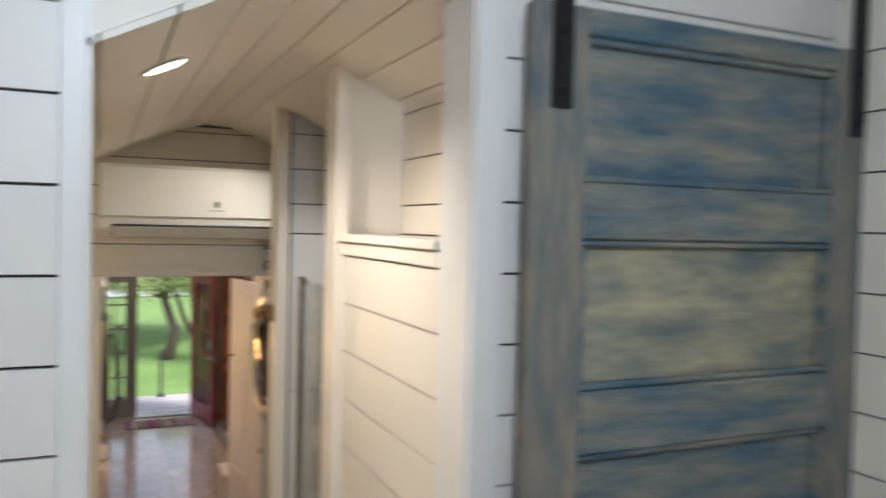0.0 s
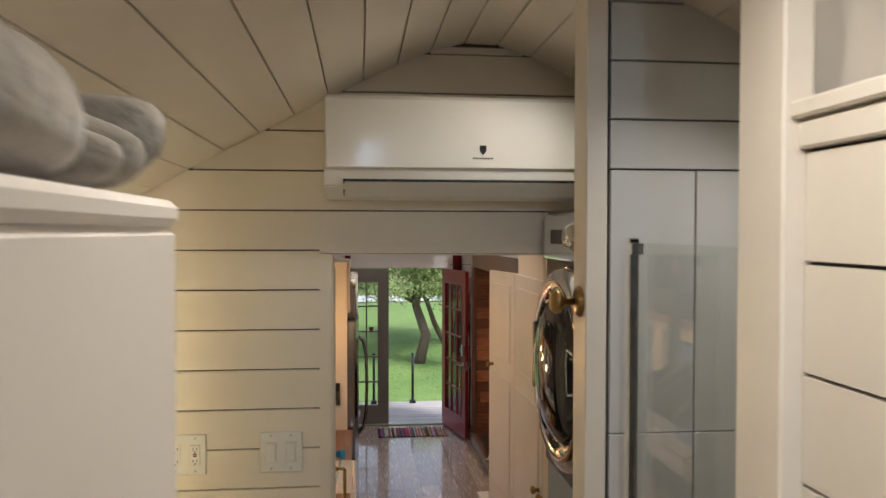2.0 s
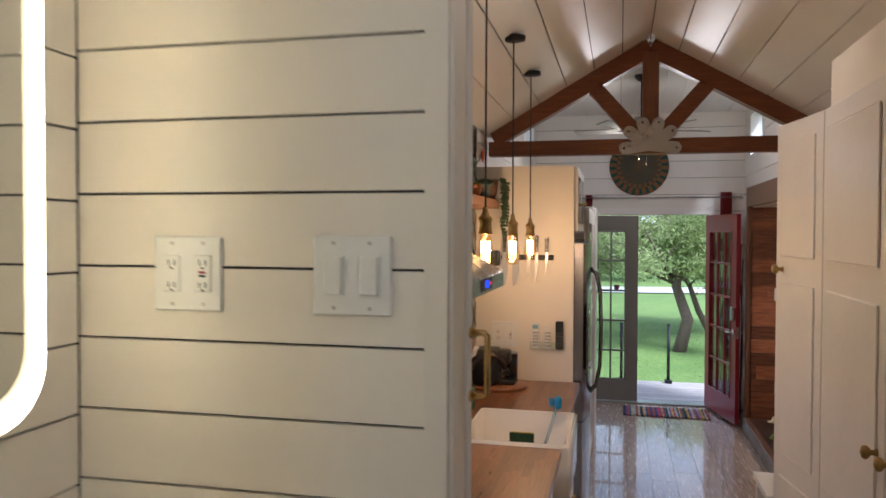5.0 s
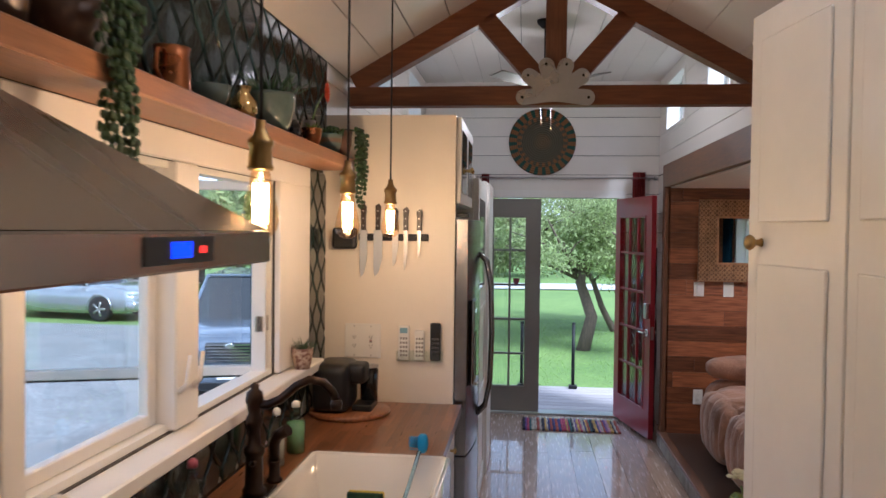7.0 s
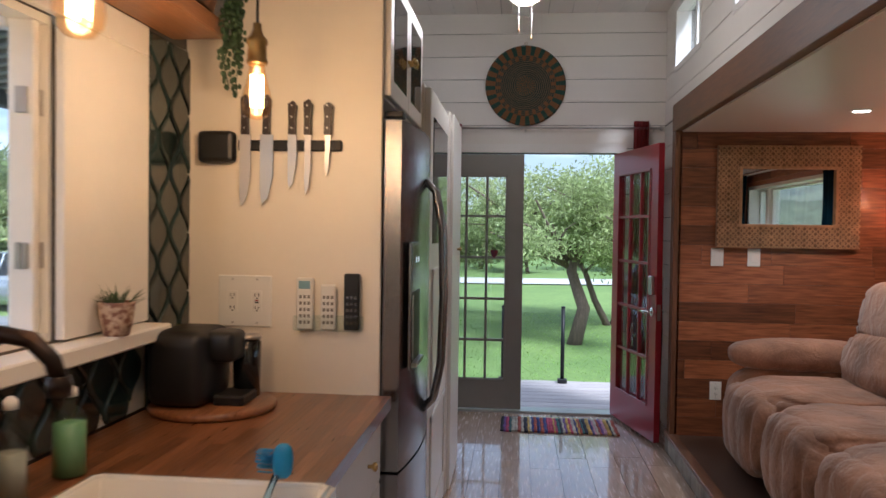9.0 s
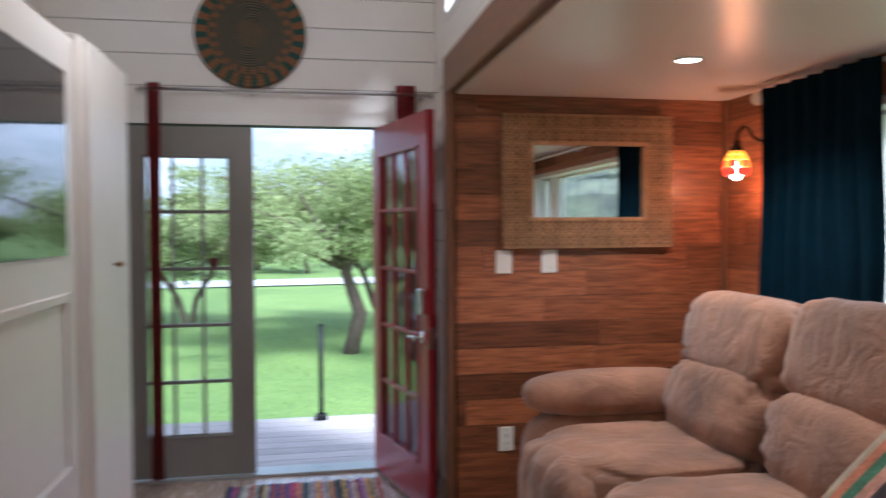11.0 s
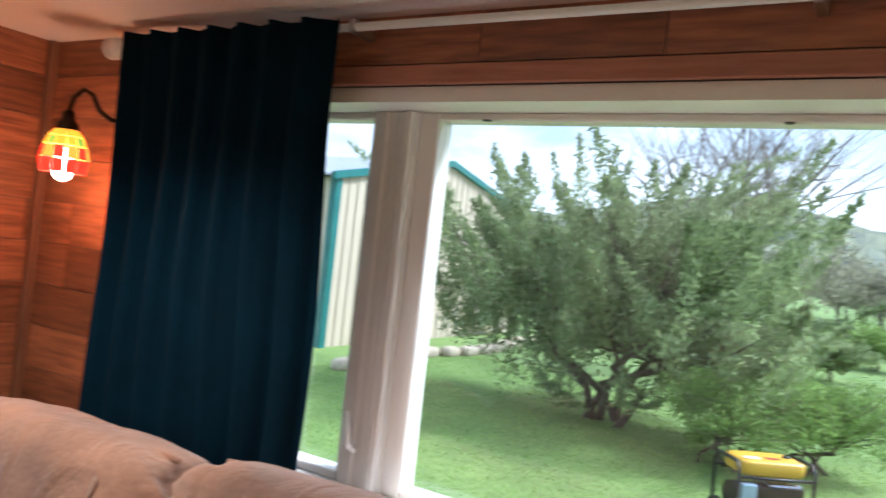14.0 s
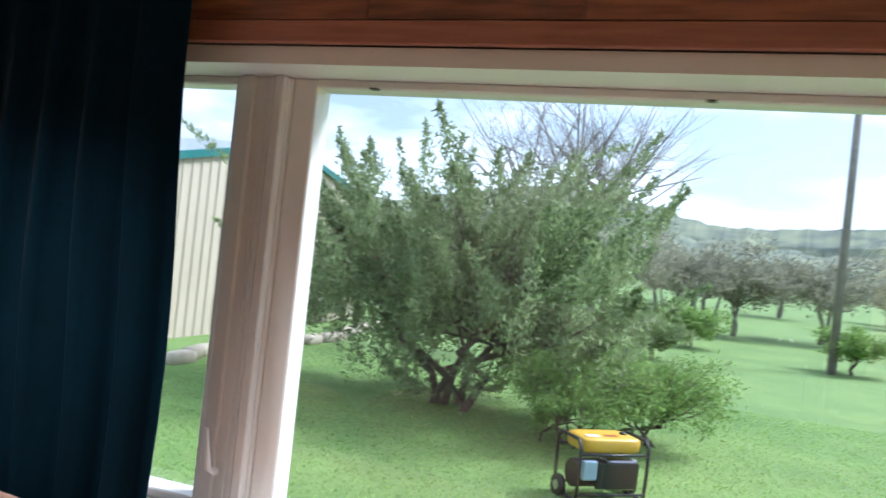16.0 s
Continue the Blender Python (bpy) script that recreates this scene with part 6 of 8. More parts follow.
drape("red_curtain", -0.115, -0.045, 11.21, 0.05, 2.27, 4, 0.022, M_REDCLOTH, "dark red curtain gathered at the end of a rod")
drape("red_curtain", 1.27, 1.385, 11.21, 0.05, 2.29, 5, 0.022, M_REDCLOTH, "dark red curtain gathered behind an open door")

# rag rug
rug = thing("rag_rug", (0.72, 10.93, 0.0), "multicoloured striped rag rug on a wood floor", "rug")
cols_ = [(0.55, 0.08, 0.16), (0.06, 0.07, 0.25), (0.65, 0.35, 0.45), (0.05, 0.16, 0.16), (0.6, 0.55, 0.45), (0.45, 0.10, 0.06), (0.20, 0.10, 0.35), (0.7, 0.45, 0.12), (0.03, 0.03, 0.05)]
rugm = [mat("rag_%s" % n_, c, 0.95, vary=0.5, scale=22, grain=0.2, bump=0.2, bscale=60) for n_, c in zip("abcdefghi", cols_)]
x = 0.30
while x < 1.14:
    w = 0.014 + 0.016 * random.random()
    bm = B()
    pts = [(x + w / 2 + 0.003 * math.sin(k * 1.3 + x * 40), 10.725 + 0.42 * k / 12 + 0.01 * math.sin(x * 50), 0.007) for k in range(13)]
    tube(bm, pts, w * 0.52, 6)
    bmesh.ops.scale(bm, vec=(1, 1, 0.45), verts=bm.verts)
    bmesh.ops.translate(bm, vec=(0, 0, 0.004), verts=bm.verts)
    part("strip", bm, random.choice(rugm), rug)
    x += w * 0.9

# woven plate basket over the doors
M_BASK = bpy.data.materials.new("woven_basket")
M_BASK.use_nodes = True
n, l = M_BASK.node_tree.nodes, M_BASK.node_tree.links
b = n["Principled BSDF"]
b.inputs["Roughness"].default_value = 0.8
co = n.new("ShaderNodeTexCoord")
sep = n.new("ShaderNodeSeparateXYZ")
l.new(co.outputs["Object"], sep.inputs[0])


def math_node(op, a, bb=None, val=None):
    q = n.new("ShaderNodeMath")
    q.operation = op
    l.new(a, q.inputs[0])
    if bb is not None:
        l.new(bb, q.inputs[1])
    if val is not None:
        q.inputs[1].default_value = val
    return q.outputs[0]


xx, zz = math_node("MULTIPLY", sep.outputs["X"], sep.outputs["X"]), math_node("MULTIPLY", sep.outputs["Z"], sep.outputs["Z"])
rad = math_node("SQRT", math_node("ADD", xx, zz))
ang = math_node("ARCTAN2", sep.outputs["Z"], sep.outputs["X"])
spokes = math_node("SINE", math_node("MULTIPLY", ang, val=24.0))
swirl = math_node("SINE", math_node("ADD", math_node("MULTIPLY", ang, val=3.0), math_node("MULTIPLY", rad, val=420.0)))
rim = math_node("GREATER_THAN", rad, val=0.235)
star = math_node("LESS_THAN", rad, val=0.075)
tri = math_node("GREATER_THAN", spokes, val=0.1)
orange_ring = math_node("MULTIPLY", math_node("GREATER_THAN", rad, val=0.195), math_node("LESS_THAN", rad, val=0.25))


def mixc(fac, a, bb):
    q = n.new("ShaderNodeMix")
    q.data_type = "RGBA"
    l.new(fac, q.inputs[0])
    for inp, v in ((6, a), (7, bb)):
        if isinstance(v, tuple):
            q.inputs[inp].default_value = (*v, 1)
        else:
            l.new(v, q.inputs[inp])
    return q.outputs[2]


dark, tan, green, orange = (0.015, 0.030, 0.026), (0.14, 0.10, 0.055), (0.010, 0.055, 0.042), (0.20, 0.085, 0.03)
inner = mixc(math_node("GREATER_THAN", swirl, val=0.15), dark, tan)
inner = mixc(star, inner, mixc(tri, green, orange))
inner = mixc(math_node("MULTIPLY", orange_ring, tri), inner, orange)
l.new(mixc(rim, inner, mixc(tri, orange, green)), b.inputs["Base Color"])
bk_ = thing("wall_basket", (0.445, 11.29, 2.575), "round woven wall basket in green, black and orange", "basket")
bm = B()
prof = [(0.004, 0.012)]
for k in range(15):
    r = 0.008 + 0.02 * k
    h = 0.012 + 0.018 * (k / 15) ** 2
    prof += [(r + 0.004, h + 0.004), (r + 0.010, h + 0.006), (r + 0.016, h + 0.004), (r + 0.02, h)]
prof += [(0.312, 0.026), (0.308, 0.018), (0.2, 0.004), (0.004, 0.0)]
lathe(bm, (0.445, 11.298, 2.575), prof, 56, (0, -1, 0))
part("weave", bm, M_BASK, bk_)
part("loop", tube(B(), [(0.44, 11.285, 2.88), (0.435, 11.28, 2.91), (0.455, 11.28, 2.91), (0.45, 11.285, 2.88)], 0.003, 6), M_BRASS, bk_)

# clerestory windows
for (x0, x1, sx) in ((-0.86, XL, 1), (1.66, XR, -1)):
    for y0, y1, z0, z1 in CLERE:
        t = tagged(new("window_clerestory"), "small white-framed clerestory window under the ceiling", "window", "", "structure")
        t.location = ((x0 + x1) / 2, (y0 + y1) / 2, (z0 + z1) / 2)
        a, b_ = sorted((x0 + sx * 0.04, x1 + sx * 0.006))
        bm = B()
        for c in ((y0, y0 + 0.04, z0, z1), (y1 - 0.04, y1, z0, z1), (y0 + 0.04, y1 - 0.04, z0, z0 + 0.04), (y0 + 0.04, y1 - 0.04, z1 - 0.033, z1)):
            box(bm, a, b_, *c)
        part("frame", bm, M_TRIM, t)
        part("mullion", box(B(), x0 + sx * 0.045 - 0.005, x0 + sx * 0.085, (y0 + y1) / 2 - 0.02, (y0 + y1) / 2 + 0.02, z0 + 0.04, z1 - 0.033) if sx > 0 else box(B(), x0 - 0.085, x0 - 0.045, (y0 + y1) / 2 - 0.02, (y0 + y1) / 2 + 0.02, z0 + 0.04, z1 - 0.033), M_TRIM, t)
        xm = x0 + sx * 0.065
        part("pane", box(B(), xm - 0.003, xm + 0.003, y0 + 0.04, y1 - 0.04, z0 + 0.04, z1 - 0.033), M_GLASS, t).visible_shadow = False

# truss ornament and ceiling fan
orn = thing("metal_ornament", (0.44, 7.99, 2.44), "lobed brushed metal ornament on the truss", "ornament")
for k, (a, ln) in enumerate(((-6, 0.20), (34, 0.20), (70, 0.19), (108, 0.19), (146, 0.20), (186, 0.20))):
    bm = B()
    r = radians(a)
    c0 = Vector((0.44, 2.435))
    d = Vector((math.cos(r), math.sin(r)))
    nn = Vector((-d.y, d.x))
    out_, w = [], 0.040
    for i in range(13):
        b_ = radians(-90 + 180 * i / 12)
        q = c0 + d * (ln - w + w * math.cos(b_)) + nn * w * math.sin(b_)
        out_.append((q.x, q.y))
    out_ += [tuple(c0 + nn * 0.036), tuple(c0 - nn * 0.036)]
    prism(bm, out_, "y", 7.972 - 0.0035 * k, 7.975 - 0.0035 * k)
    lobe = part("lobe", bm, M_PEWTER, orn)
    rv = c0 + d * (ln - 0.032)
    part("rivet", cyl(B(), (rv.x, 7.967 - 0.0035 * k, rv.y), (rv.x, 7.973 - 0.0035 * k, rv.y), 0.007, seg=10), M_IRON, lobe)
part("hub", box(B(), 0.37, 0.51, 7.976, 7.998, 2.40, 2.47, 0.008), M_PEWTER, orn)

fan = thing("ceiling_fan", (0.42, 9.2, 3.14), "ceiling fan with dark blades and a lit glass bowl", "fan")
part("rod", cyl(B(), (0.42, 9.2, 2.80), (0.42, 9.2, 3.14), 0.014), M_IRON, fan)
part("canopy", lathe(B(), (0.42, 9.2, 3.09), [(0.03, 0), (0.06, 0.03), (0.065, 0.05)], 24), M_IRON, fan)
part("motor", lathe(B(), (0.42, 9.2, 2.68), [(0.06, 0), (0.11, 0.03), (0.11, 0.08), (0.06, 0.12), (0.02, 0.125)], 28), M_DSTEEL, fan)
for k in range(5):
    a = radians(20 + 72 * k)
    m = Matrix.Translation((0.42, 9.2, 2.70)) @ pose(0, 0, 0, 0, 0, math.degrees(a)) @ pose(0, 0, 0, 12, 0, 0)
    bm = box(B(), 0.14, 0.56, -0.055, 0.055, -0.004, 0.004, 0.003)
    bmesh.ops.transform(bm, matrix=m, verts=bm.verts)
    bl = part("blade", bm, M_GREYD, fan)
    bm = box(B(), 0.08, 0.2, -0.012, 0.012, -0.008, -0.004, 0.002)
    bmesh.ops.transform(bm, matrix=m, verts=bm.verts)
    part("iron", bm, M_IRON, bl)
part("bowl", lathe(B(), (0.42, 9.2, 2.60), [(0.004, 0), (0.05, 0.006), (0.085, 0.03), (0.095, 0.06), (0.09, 0.075)], 28), glow("fan_bowl", (1.0, 0.82, 0.6), 3.0), fan)
for dx, zb in ((-0.03, 2.46), (0.035, 2.42)):
    ch = part("pull_chain", cyl(B(), (0.42 + dx, 9.14, zb), (0.42 + dx, 9.14, 2.66), 0.0015, seg=6), M_CHROME, fan)
    part("fob", lathe(B(), (0.42 + dx, 9.14, zb - 0.02), [(0.002, 0), (0.006, 0.008), (0.003, 0.02)], 10), M_BRASS, ch)
lamp("fan_light", "POINT", pose(0.42, 9.2, 2.54), 17, (1.0, 0.86, 0.74), radius=0.08)

# ---- slide-out lounge ----
lw = tagged(new("window_lounge"), "wide white-framed window with narrow side lights", "window", "", "structure")
lw.location = (2.95, 8.2, 1.46)
y0, y1, z0, z1 = LW
bm = B()
for c in ((y0, y0 + 0.05, z0, z1), (y1 - 0.05, y1, z0, z1), (y0 + 0.05, y1 - 0.05, z0, z0 + 0.025), (y0 + 0.05, y1 - 0.05, z1 - 0.033, z1)):
    box(bm, 2.875, 3.08, *c)
part("frame", bm, M_TRIM, lw)
for a, b_, o in ((9.075, 9.19, 1), (7.17, 7.285, -1)):
    e = a if o > 0 else b_
    bm = B()
    box(bm, 2.975, 3.07, a, b_, z0 + 0.025, z1 - 0.033, 0.003)
    for u0, u1, x0 in ((0.004, 0.026, 2.955), (0.034, 0.046, 2.966), (0.052, 0.058, 2.970), (0.078, 0.112, 2.966)):
        q0, q1 = sorted((e + o * u0, e + o * u1))
        box(bm, x0, 2.976, q0, q1, z0 + 0.026, z1 - 0.034, 0.003)
    part("mullion", bm, M_TRIM, lw)
for a, b_ in ((7.285, 9.075), (9.19, 9.45), (6.91, 7.17)):
    bm = B()
    s = 0.052 if b_ - a > 1 else 0.02
    for c in ((a, a + s, z0 + 0.025, z1 - 0.033), (b_ - s, b_, z0 + 0.025, z1 - 0.033), (a + s, b_ - s, z0 + 0.025, z0 + 0.045), (a + s, b_ - s, z1 - 0.05, z1 - 0.033)):
        box(bm, 2.985, 3.045, *c, 0.003)
    part("sash", bm, M_TRIM, lw)
    part("pane", box(B(), 3.012, 3.018, a + s, b_ - s, z0 + 0.045, z1 - 0.05), M_GLASS, lw).visible_shadow = False
    if s < 0.03:
        part("latch", tube(B(), [(2.95, (9.135 if a > 9 else 7.2), 1.12), (2.93, (9.14 if a > 9 else 7.2), 1.13), (2.925, (9.15 if a > 9 else 7.19), 1.21)], 0.008, 8, 0.005), M_TRIM, lw)
for y in (8.885, 8.285, 7.69):
    part("weep_slot", box(B(), 2.95, 2.965, y - 0.008, y + 0.008, 1.888, 1.8905), M_BLACK, lw)

drape("teal_curtain", 9.165, 9.875, 2.768, 0.62, 2.07, 7, 0.022, M_VELVET, "dark teal velvet curtain hanging at the window", "y")
drape("teal_curtain", 6.72, 7.12, 2.768, 0.62, 2.055, 5, 0.022, M_VELVET, "dark teal velvet curtain at the far end of the window", "y")
cr_ = thing("curtain_rail", (2.80, 8.3, 2.05), "white metal curtain rail under the ceiling", "curtain rod")
part("rail", cyl(B(), (2.80, 6.68, 2.058), (2.80, 9.94, 2.058), 0.009, seg=10), M_PLASTIC, cr_)
part("finial", lathe(B(), (2.80, 9.93, 2.045), [(0.012, 0), (0.028, 0.008), (0.03, 0.03), (0.024, 0.04), (0.03, 0.05), (0.02, 0.058)], 18, (0, 1, 0)), M_PLASTIC, cr_)
for y in (8.24, 9.15):
    part("bracket", box(B(), 2.79, 2.87, y - 0.008, y + 0.008, 2.045, 2.075, 0.003), M_STEEL, cr_)

# carved mirror
cmir = thing("carved_mirror", (2.12, 10.34, 1.68), "wall mirror in a wide carved tan frame", "mirror")
M_CARVE = mat("carved_wood", (0.52, 0.29, 0.14), 0.7, vary=0.35, scale=14, grain=0.15, bump=0.08, bscale=60)
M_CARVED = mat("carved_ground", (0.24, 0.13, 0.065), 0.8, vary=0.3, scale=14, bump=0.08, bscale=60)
X0, X1, Z0, Z1, XI0, XI1, ZI0, ZI1 = 1.678, 2.558, 1.354, 2.01, 1.818, 2.418, 1.494, 1.872
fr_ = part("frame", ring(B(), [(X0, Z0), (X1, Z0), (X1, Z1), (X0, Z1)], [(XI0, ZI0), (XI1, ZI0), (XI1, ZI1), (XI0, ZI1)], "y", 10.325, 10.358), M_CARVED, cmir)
part("glass", box(B(), XI0 - 0.005, XI1 + 0.005, 10.338, 10.345, ZI0 - 0.005, ZI1 + 0.005), M_MIRROR, cmir)
bm = B()


def bar(bm, ax, az, bx, bz, w=0.005, y=10.317):
    d = Vector((bx - ax, bz - az))
    if d.length < 1e-5:
        return
    d.normalize()
    nn = Vector((-d.y, d.x)) * w / 2
    prism(bm, [(ax + nn.x, az + nn.y), (bx + nn.x, bz + nn.y), (bx - nn.x, bz - nn.y), (ax - nn.x, az - nn.y)], "y", y, 10.3255)


nx, nz = 13, 9
sx_, sz_ = (X1 - X0) / nx, (Z1 - Z0) / nz
for i in range(nx):
    for k in range(nz):
        if 2 <= i < nx - 2 and 2 <= k < nz - 2:
            continue
        cx, cz = X0 + sx_ * (i + 0.5), Z0 + sz_ * (k + 0.5)
        a, c = sx_ * 0.46, sz_ * 0.46
        for p, q in (((-a, 0), (0, c)), ((0, c), (a, 0)), ((a, 0), (0, -c)), ((0, -c), (-a, 0)), ((-a, -c), (a, c)), ((-a, c), (a, -c)), ((-a * 0.4, 0), (a * 0.4, 0)), ((0, -c * 0.4), (0, c * 0.4))):
            bar(bm, cx + p[0], cz + p[1], cx + q[0], cz + q[1], 0.007)
for k in range(nz + 1):
    z = Z0 + sz_ * k
    for a, b_ in (((X0, XI0), (XI1, X1)) if 2 <= k <= nz - 2 else ((X0, X1),)):
        bar(bm, a, min(max(z, Z0 + 0.004), Z1 - 0.004), b_, min(max(z, Z0 + 0.004), Z1 - 0.004), 0.006)
part("carving", bm, M_CARVE, fr_, "pierced diamond carving")
bm = B()
ring(bm, [(XI0 - 0.004, ZI0 - 0.004), (XI1 + 0.004, ZI0 - 0.004), (XI1 + 0.004, ZI1 + 0.004), (XI0 - 0.004, ZI1 + 0.004)], [(XI0 + 0.012, ZI0 + 0.012), (XI1 - 0.012, ZI0 + 0.012), (XI1 - 0.012, ZI1 - 0.012), (XI0 + 0.012, ZI1 - 0.012)], "y", 10.314, 10.336)
part("inner_lip", bm, M_CARVE, fr_)

for x in (1.692, 1.922):
    t = thing("light_switch", (x, 10.36, 1.29), "white light switch on a wood plank wall", "switch", "switches under the mirror")
    b_ = part("cover", box(B(), x - 0.04, x + 0.04, 10.352, 10.36, 1.232, 1.348, 0.003), M_PLASTIC, t)
    part("rocker", box(B(), x - 0.016, x + 0.016, 10.346, 10.352, 1.258, 1.322, 0.002), M_PLASTIC, b_)
plate("wall_outlet", (1.70, 10.36, 0.42), "-y", 0.075, 0.12, "white wall outlet low on a wood wall", "socket")

# stained-glass wall lamp
sc = thing("wall_lamp", (2.86, 9.99, 1.85), "stained-glass wall lamp on a curved iron arm", "lamp")
part("back_plate", lathe(B(), (2.868, 9.93, 1.86), [(0.055, 0), (0.055, 0.006), (0.04, 0.016), (0.015, 0.022)], 24, (-1, 0, 0)), M_BRONZE, sc)
part("arm", tube(B(), [(2.85, 9.93, 1.86), (2.80, 9.95, 1.85), (2.775, 9.965, 1.87), (2.765, 9.985, 1.91), (2.755, 10.01, 1.925), (2.74, 10.03, 1.90), (2.73, 10.03, 1.86)], 0.007, 8), M_BRONZE, sc)
part("socket", lathe(B(), (2.73, 10.03, 1.805), [(0.03, 0), (0.028, 0.02), (0.018, 0.03), (0.014, 0.055)], 18), M_BRONZE, sc)
mats = [glow("amber_glass", (1.0, 0.42, 0.02), 0.9), glow("red_glass", (0.9, 0.03, 0.01), 1.3), glow("green_glass", (0.25, 0.5, 0.05), 0.8), glow("orange_glass", (1.0, 0.30, 0.03), 1.2)]
for m_ in mats:
    m_.node_tree.nodes["Principled BSDF"].inputs["Roughness"].default_value = 0.15
for k in range(12):
    a0, a1 = 6.283 * k / 12 + 0.03, 6.283 * (k + 1) / 12 - 0.03
    for (r0, z0_, r1, z1_), mi in (((0.056, 1.695, 0.064, 1.73), 1), ((0.063, 1.733, 0.056, 1.765), 1 if k % 2 else 3), ((0.055, 1.768, 0.045, 1.79), 0 if k % 3 else 2), ((0.044, 1.793, 0.03, 1.81), 0)):
        bm = B()
        v = [bm.verts.new((2.73 + r * math.cos(a), 10.03 + r * math.sin(a), z)) for r, z, a in ((r0, z0_, a0), (r0, z0_, a1), (r1, z1_, a1), (r1, z1_, a0), (r0 - 0.003, z0_, a0), (r0 - 0.003, z0_, a1), (r1 - 0.003, z1_, a1), (r1 - 0.003, z1_, a0))]
        for f in ((0, 1, 2, 3), (7, 6, 5, 4), (0, 4, 5, 1), (1, 5, 6, 2), (2, 6, 7, 3), (3, 7, 4, 0)):
            bm.faces.new([v[i] for i in f])
        part("glass_piece", bm, mats[mi], sc).visible_shadow = False
part("bulb", lathe(B(), (2.73, 10.03, 1.672), [(0.004, 0), (0.02, 0.010), (0.026, 0.03), (0.022, 0.055), (0.012, 0.09)], 16), M_LAMPGLOW, sc).visible_shadow = False
lamp("wall_lamp_light", "POINT", pose(2.73, 10.03, 1.655), 2.4, (1.0, 0.36, 0.12), radius=0.03)
downlight(2.19, 9.478, 2.098, 0.0, "small round recessed light in a smooth ceiling", 9, PALE)
# unseen second light, added to light the near half of the lounge
downlight(2.19, 7.4, 2.098, 0.0, "small round recessed light in a smooth ceiling", 9, PALE)

# reclining sofa
sofa = thing("sofa", (2.2, 8.85, 0.118), "brown suede three-seat reclining sofa with stitched cushions", "sofa")
SY = [(9.12, 9.84), (8.46, 9.12), (7.80, 8.46)]
part("base", box(B(), 1.80, 2.80, 7.62, 10.02, 0.13, 0.42, 0.04), M_SUEDE, sofa)


def wrinkle(seed, amp):
    def f(p):
        q = Vector((p.x * 6, p.y * 6, p.z * 6 + seed))
        crease = abs(noise.noise(Vector((p.x * 5, p.y * 3.2, p.z * 13 + 2 * seed))))
        edge = min(1.0, (abs(p.y) / 0.3) ** 3)
        k = 1 + amp * noise.noise(q) + 0.4 * amp * noise.noise(q * 2.7) - 1.5 * amp * edge * max(0.0, 0.16 - crease) / 0.16
        return p * k
    return f


HL = (0.03, 0.0, 0.0)
def pleat(seed):
    base = wrinkle(seed, 0.05)

    def f(p):
        g = math.exp(-12 * math.sin(math.pi * (p.y + 0.08) / 0.165) ** 2)
        q = base(p)
        return Vector((q.x * (1 - 0.11 * g), q.y, q.z * (1 - 0.02 * g)))
    return f


for i, (a, b_) in enumerate(SY):
    c, w = (a + b_) / 2, b_ - a
    part("seat_cushion", pillow(B(), (2.02, c, 0.53), (0.78, w * 1.03, 0.24), 3.6, 64, 34, wrinkle(i, 0.05)), M_SUEDE, sofa)
    part("footrest", pillow(B(), (1.70, c, 0.40), (0.28, w * 1.0, 0.44), 3.0, 110, 30, pleat(i + 7)), M_SUEDE, sofa)

    def lean(p, c0=(0, 0), ang_=0.26):
        return Vector((p.x * math.cos(ang_) + p.z * math.sin(ang_), p.y, -p.x * math.sin(ang_) + p.z * math.cos(ang_)))
    wr = wrinkle(i + 3, 0.05)
    part("lumbar_cushion", pillow(B(), (2.36, c, 0.745), (0.30, w * 1.02, 0.34), 3.2, 64, 34, lambda p: lean(wr(p))), M_SUEDE, sofa)
    wr2 = wrinkle(i + 13, 0.05)
    hc = part("head_cushion", pillow(B(), (2.46, c, 1.025 - HL[i]), (0.30, w * 1.0, 0.38), 3.8, 72, 38, lambda p: lean(wr2(p))), M_SUEDE, sofa)
    for s in (-0.22, 0.22) if i else (-0.22,):
        pts = [lean(Vector((-0.150 + 0.012 * abs(t_), s * w / 0.66, 0.165 * t_))) + Vector((2.46, c, 1.025 - HL[i])) for t_ in (-0.9, -0.5, 0, 0.4, 0.75)]
        part("seam", tube(B(), pts, 0.0025, 5), mat("seam_thread", (0.33, 0.23, 0.17), 0.9), hc)
    pts = [lean(Vector((-0.02, w * u, 0.180 - 0.02 * (2 * u) ** 4))) + Vector((2.46, c, 1.025 - HL[i])) for u in (-0.41, -0.33, -0.2, 0, 0.2, 0.33, 0.41)]
    part("piping", tube(B(), pts, 0.006, 6), M_SUEDE, hc)
for y in (9.90, 7.70):
    part("arm_body", pillow(B(), (2.15, y, 0.40), (1.0, 0.25, 0.56), 4.0, 32, 16, wrinkle(y, 0.03)), M_SUEDE, sofa)
    part("arm_pad", pillow(B(), (2.08, y, 0.735), (0.86, 0.28, 0.19), 2.8, 56, 24, wrinkle(y + 2, 0.04)), M_SUEDE, sofa)
part("back", box(B(), 2.60, 2.76, 7.75, 9.95, 0.25, 1.08, 0.05), M_SUEDE, sofa)
for x, y in ((1.85, 7.7), (1.85, 9.9), (2.72, 7.7), (2.72, 9.9)):
    part("foot", cyl(B(), (x, y, 0.118), (x, y, 0.14), 0.03), M_BLACK, sofa)

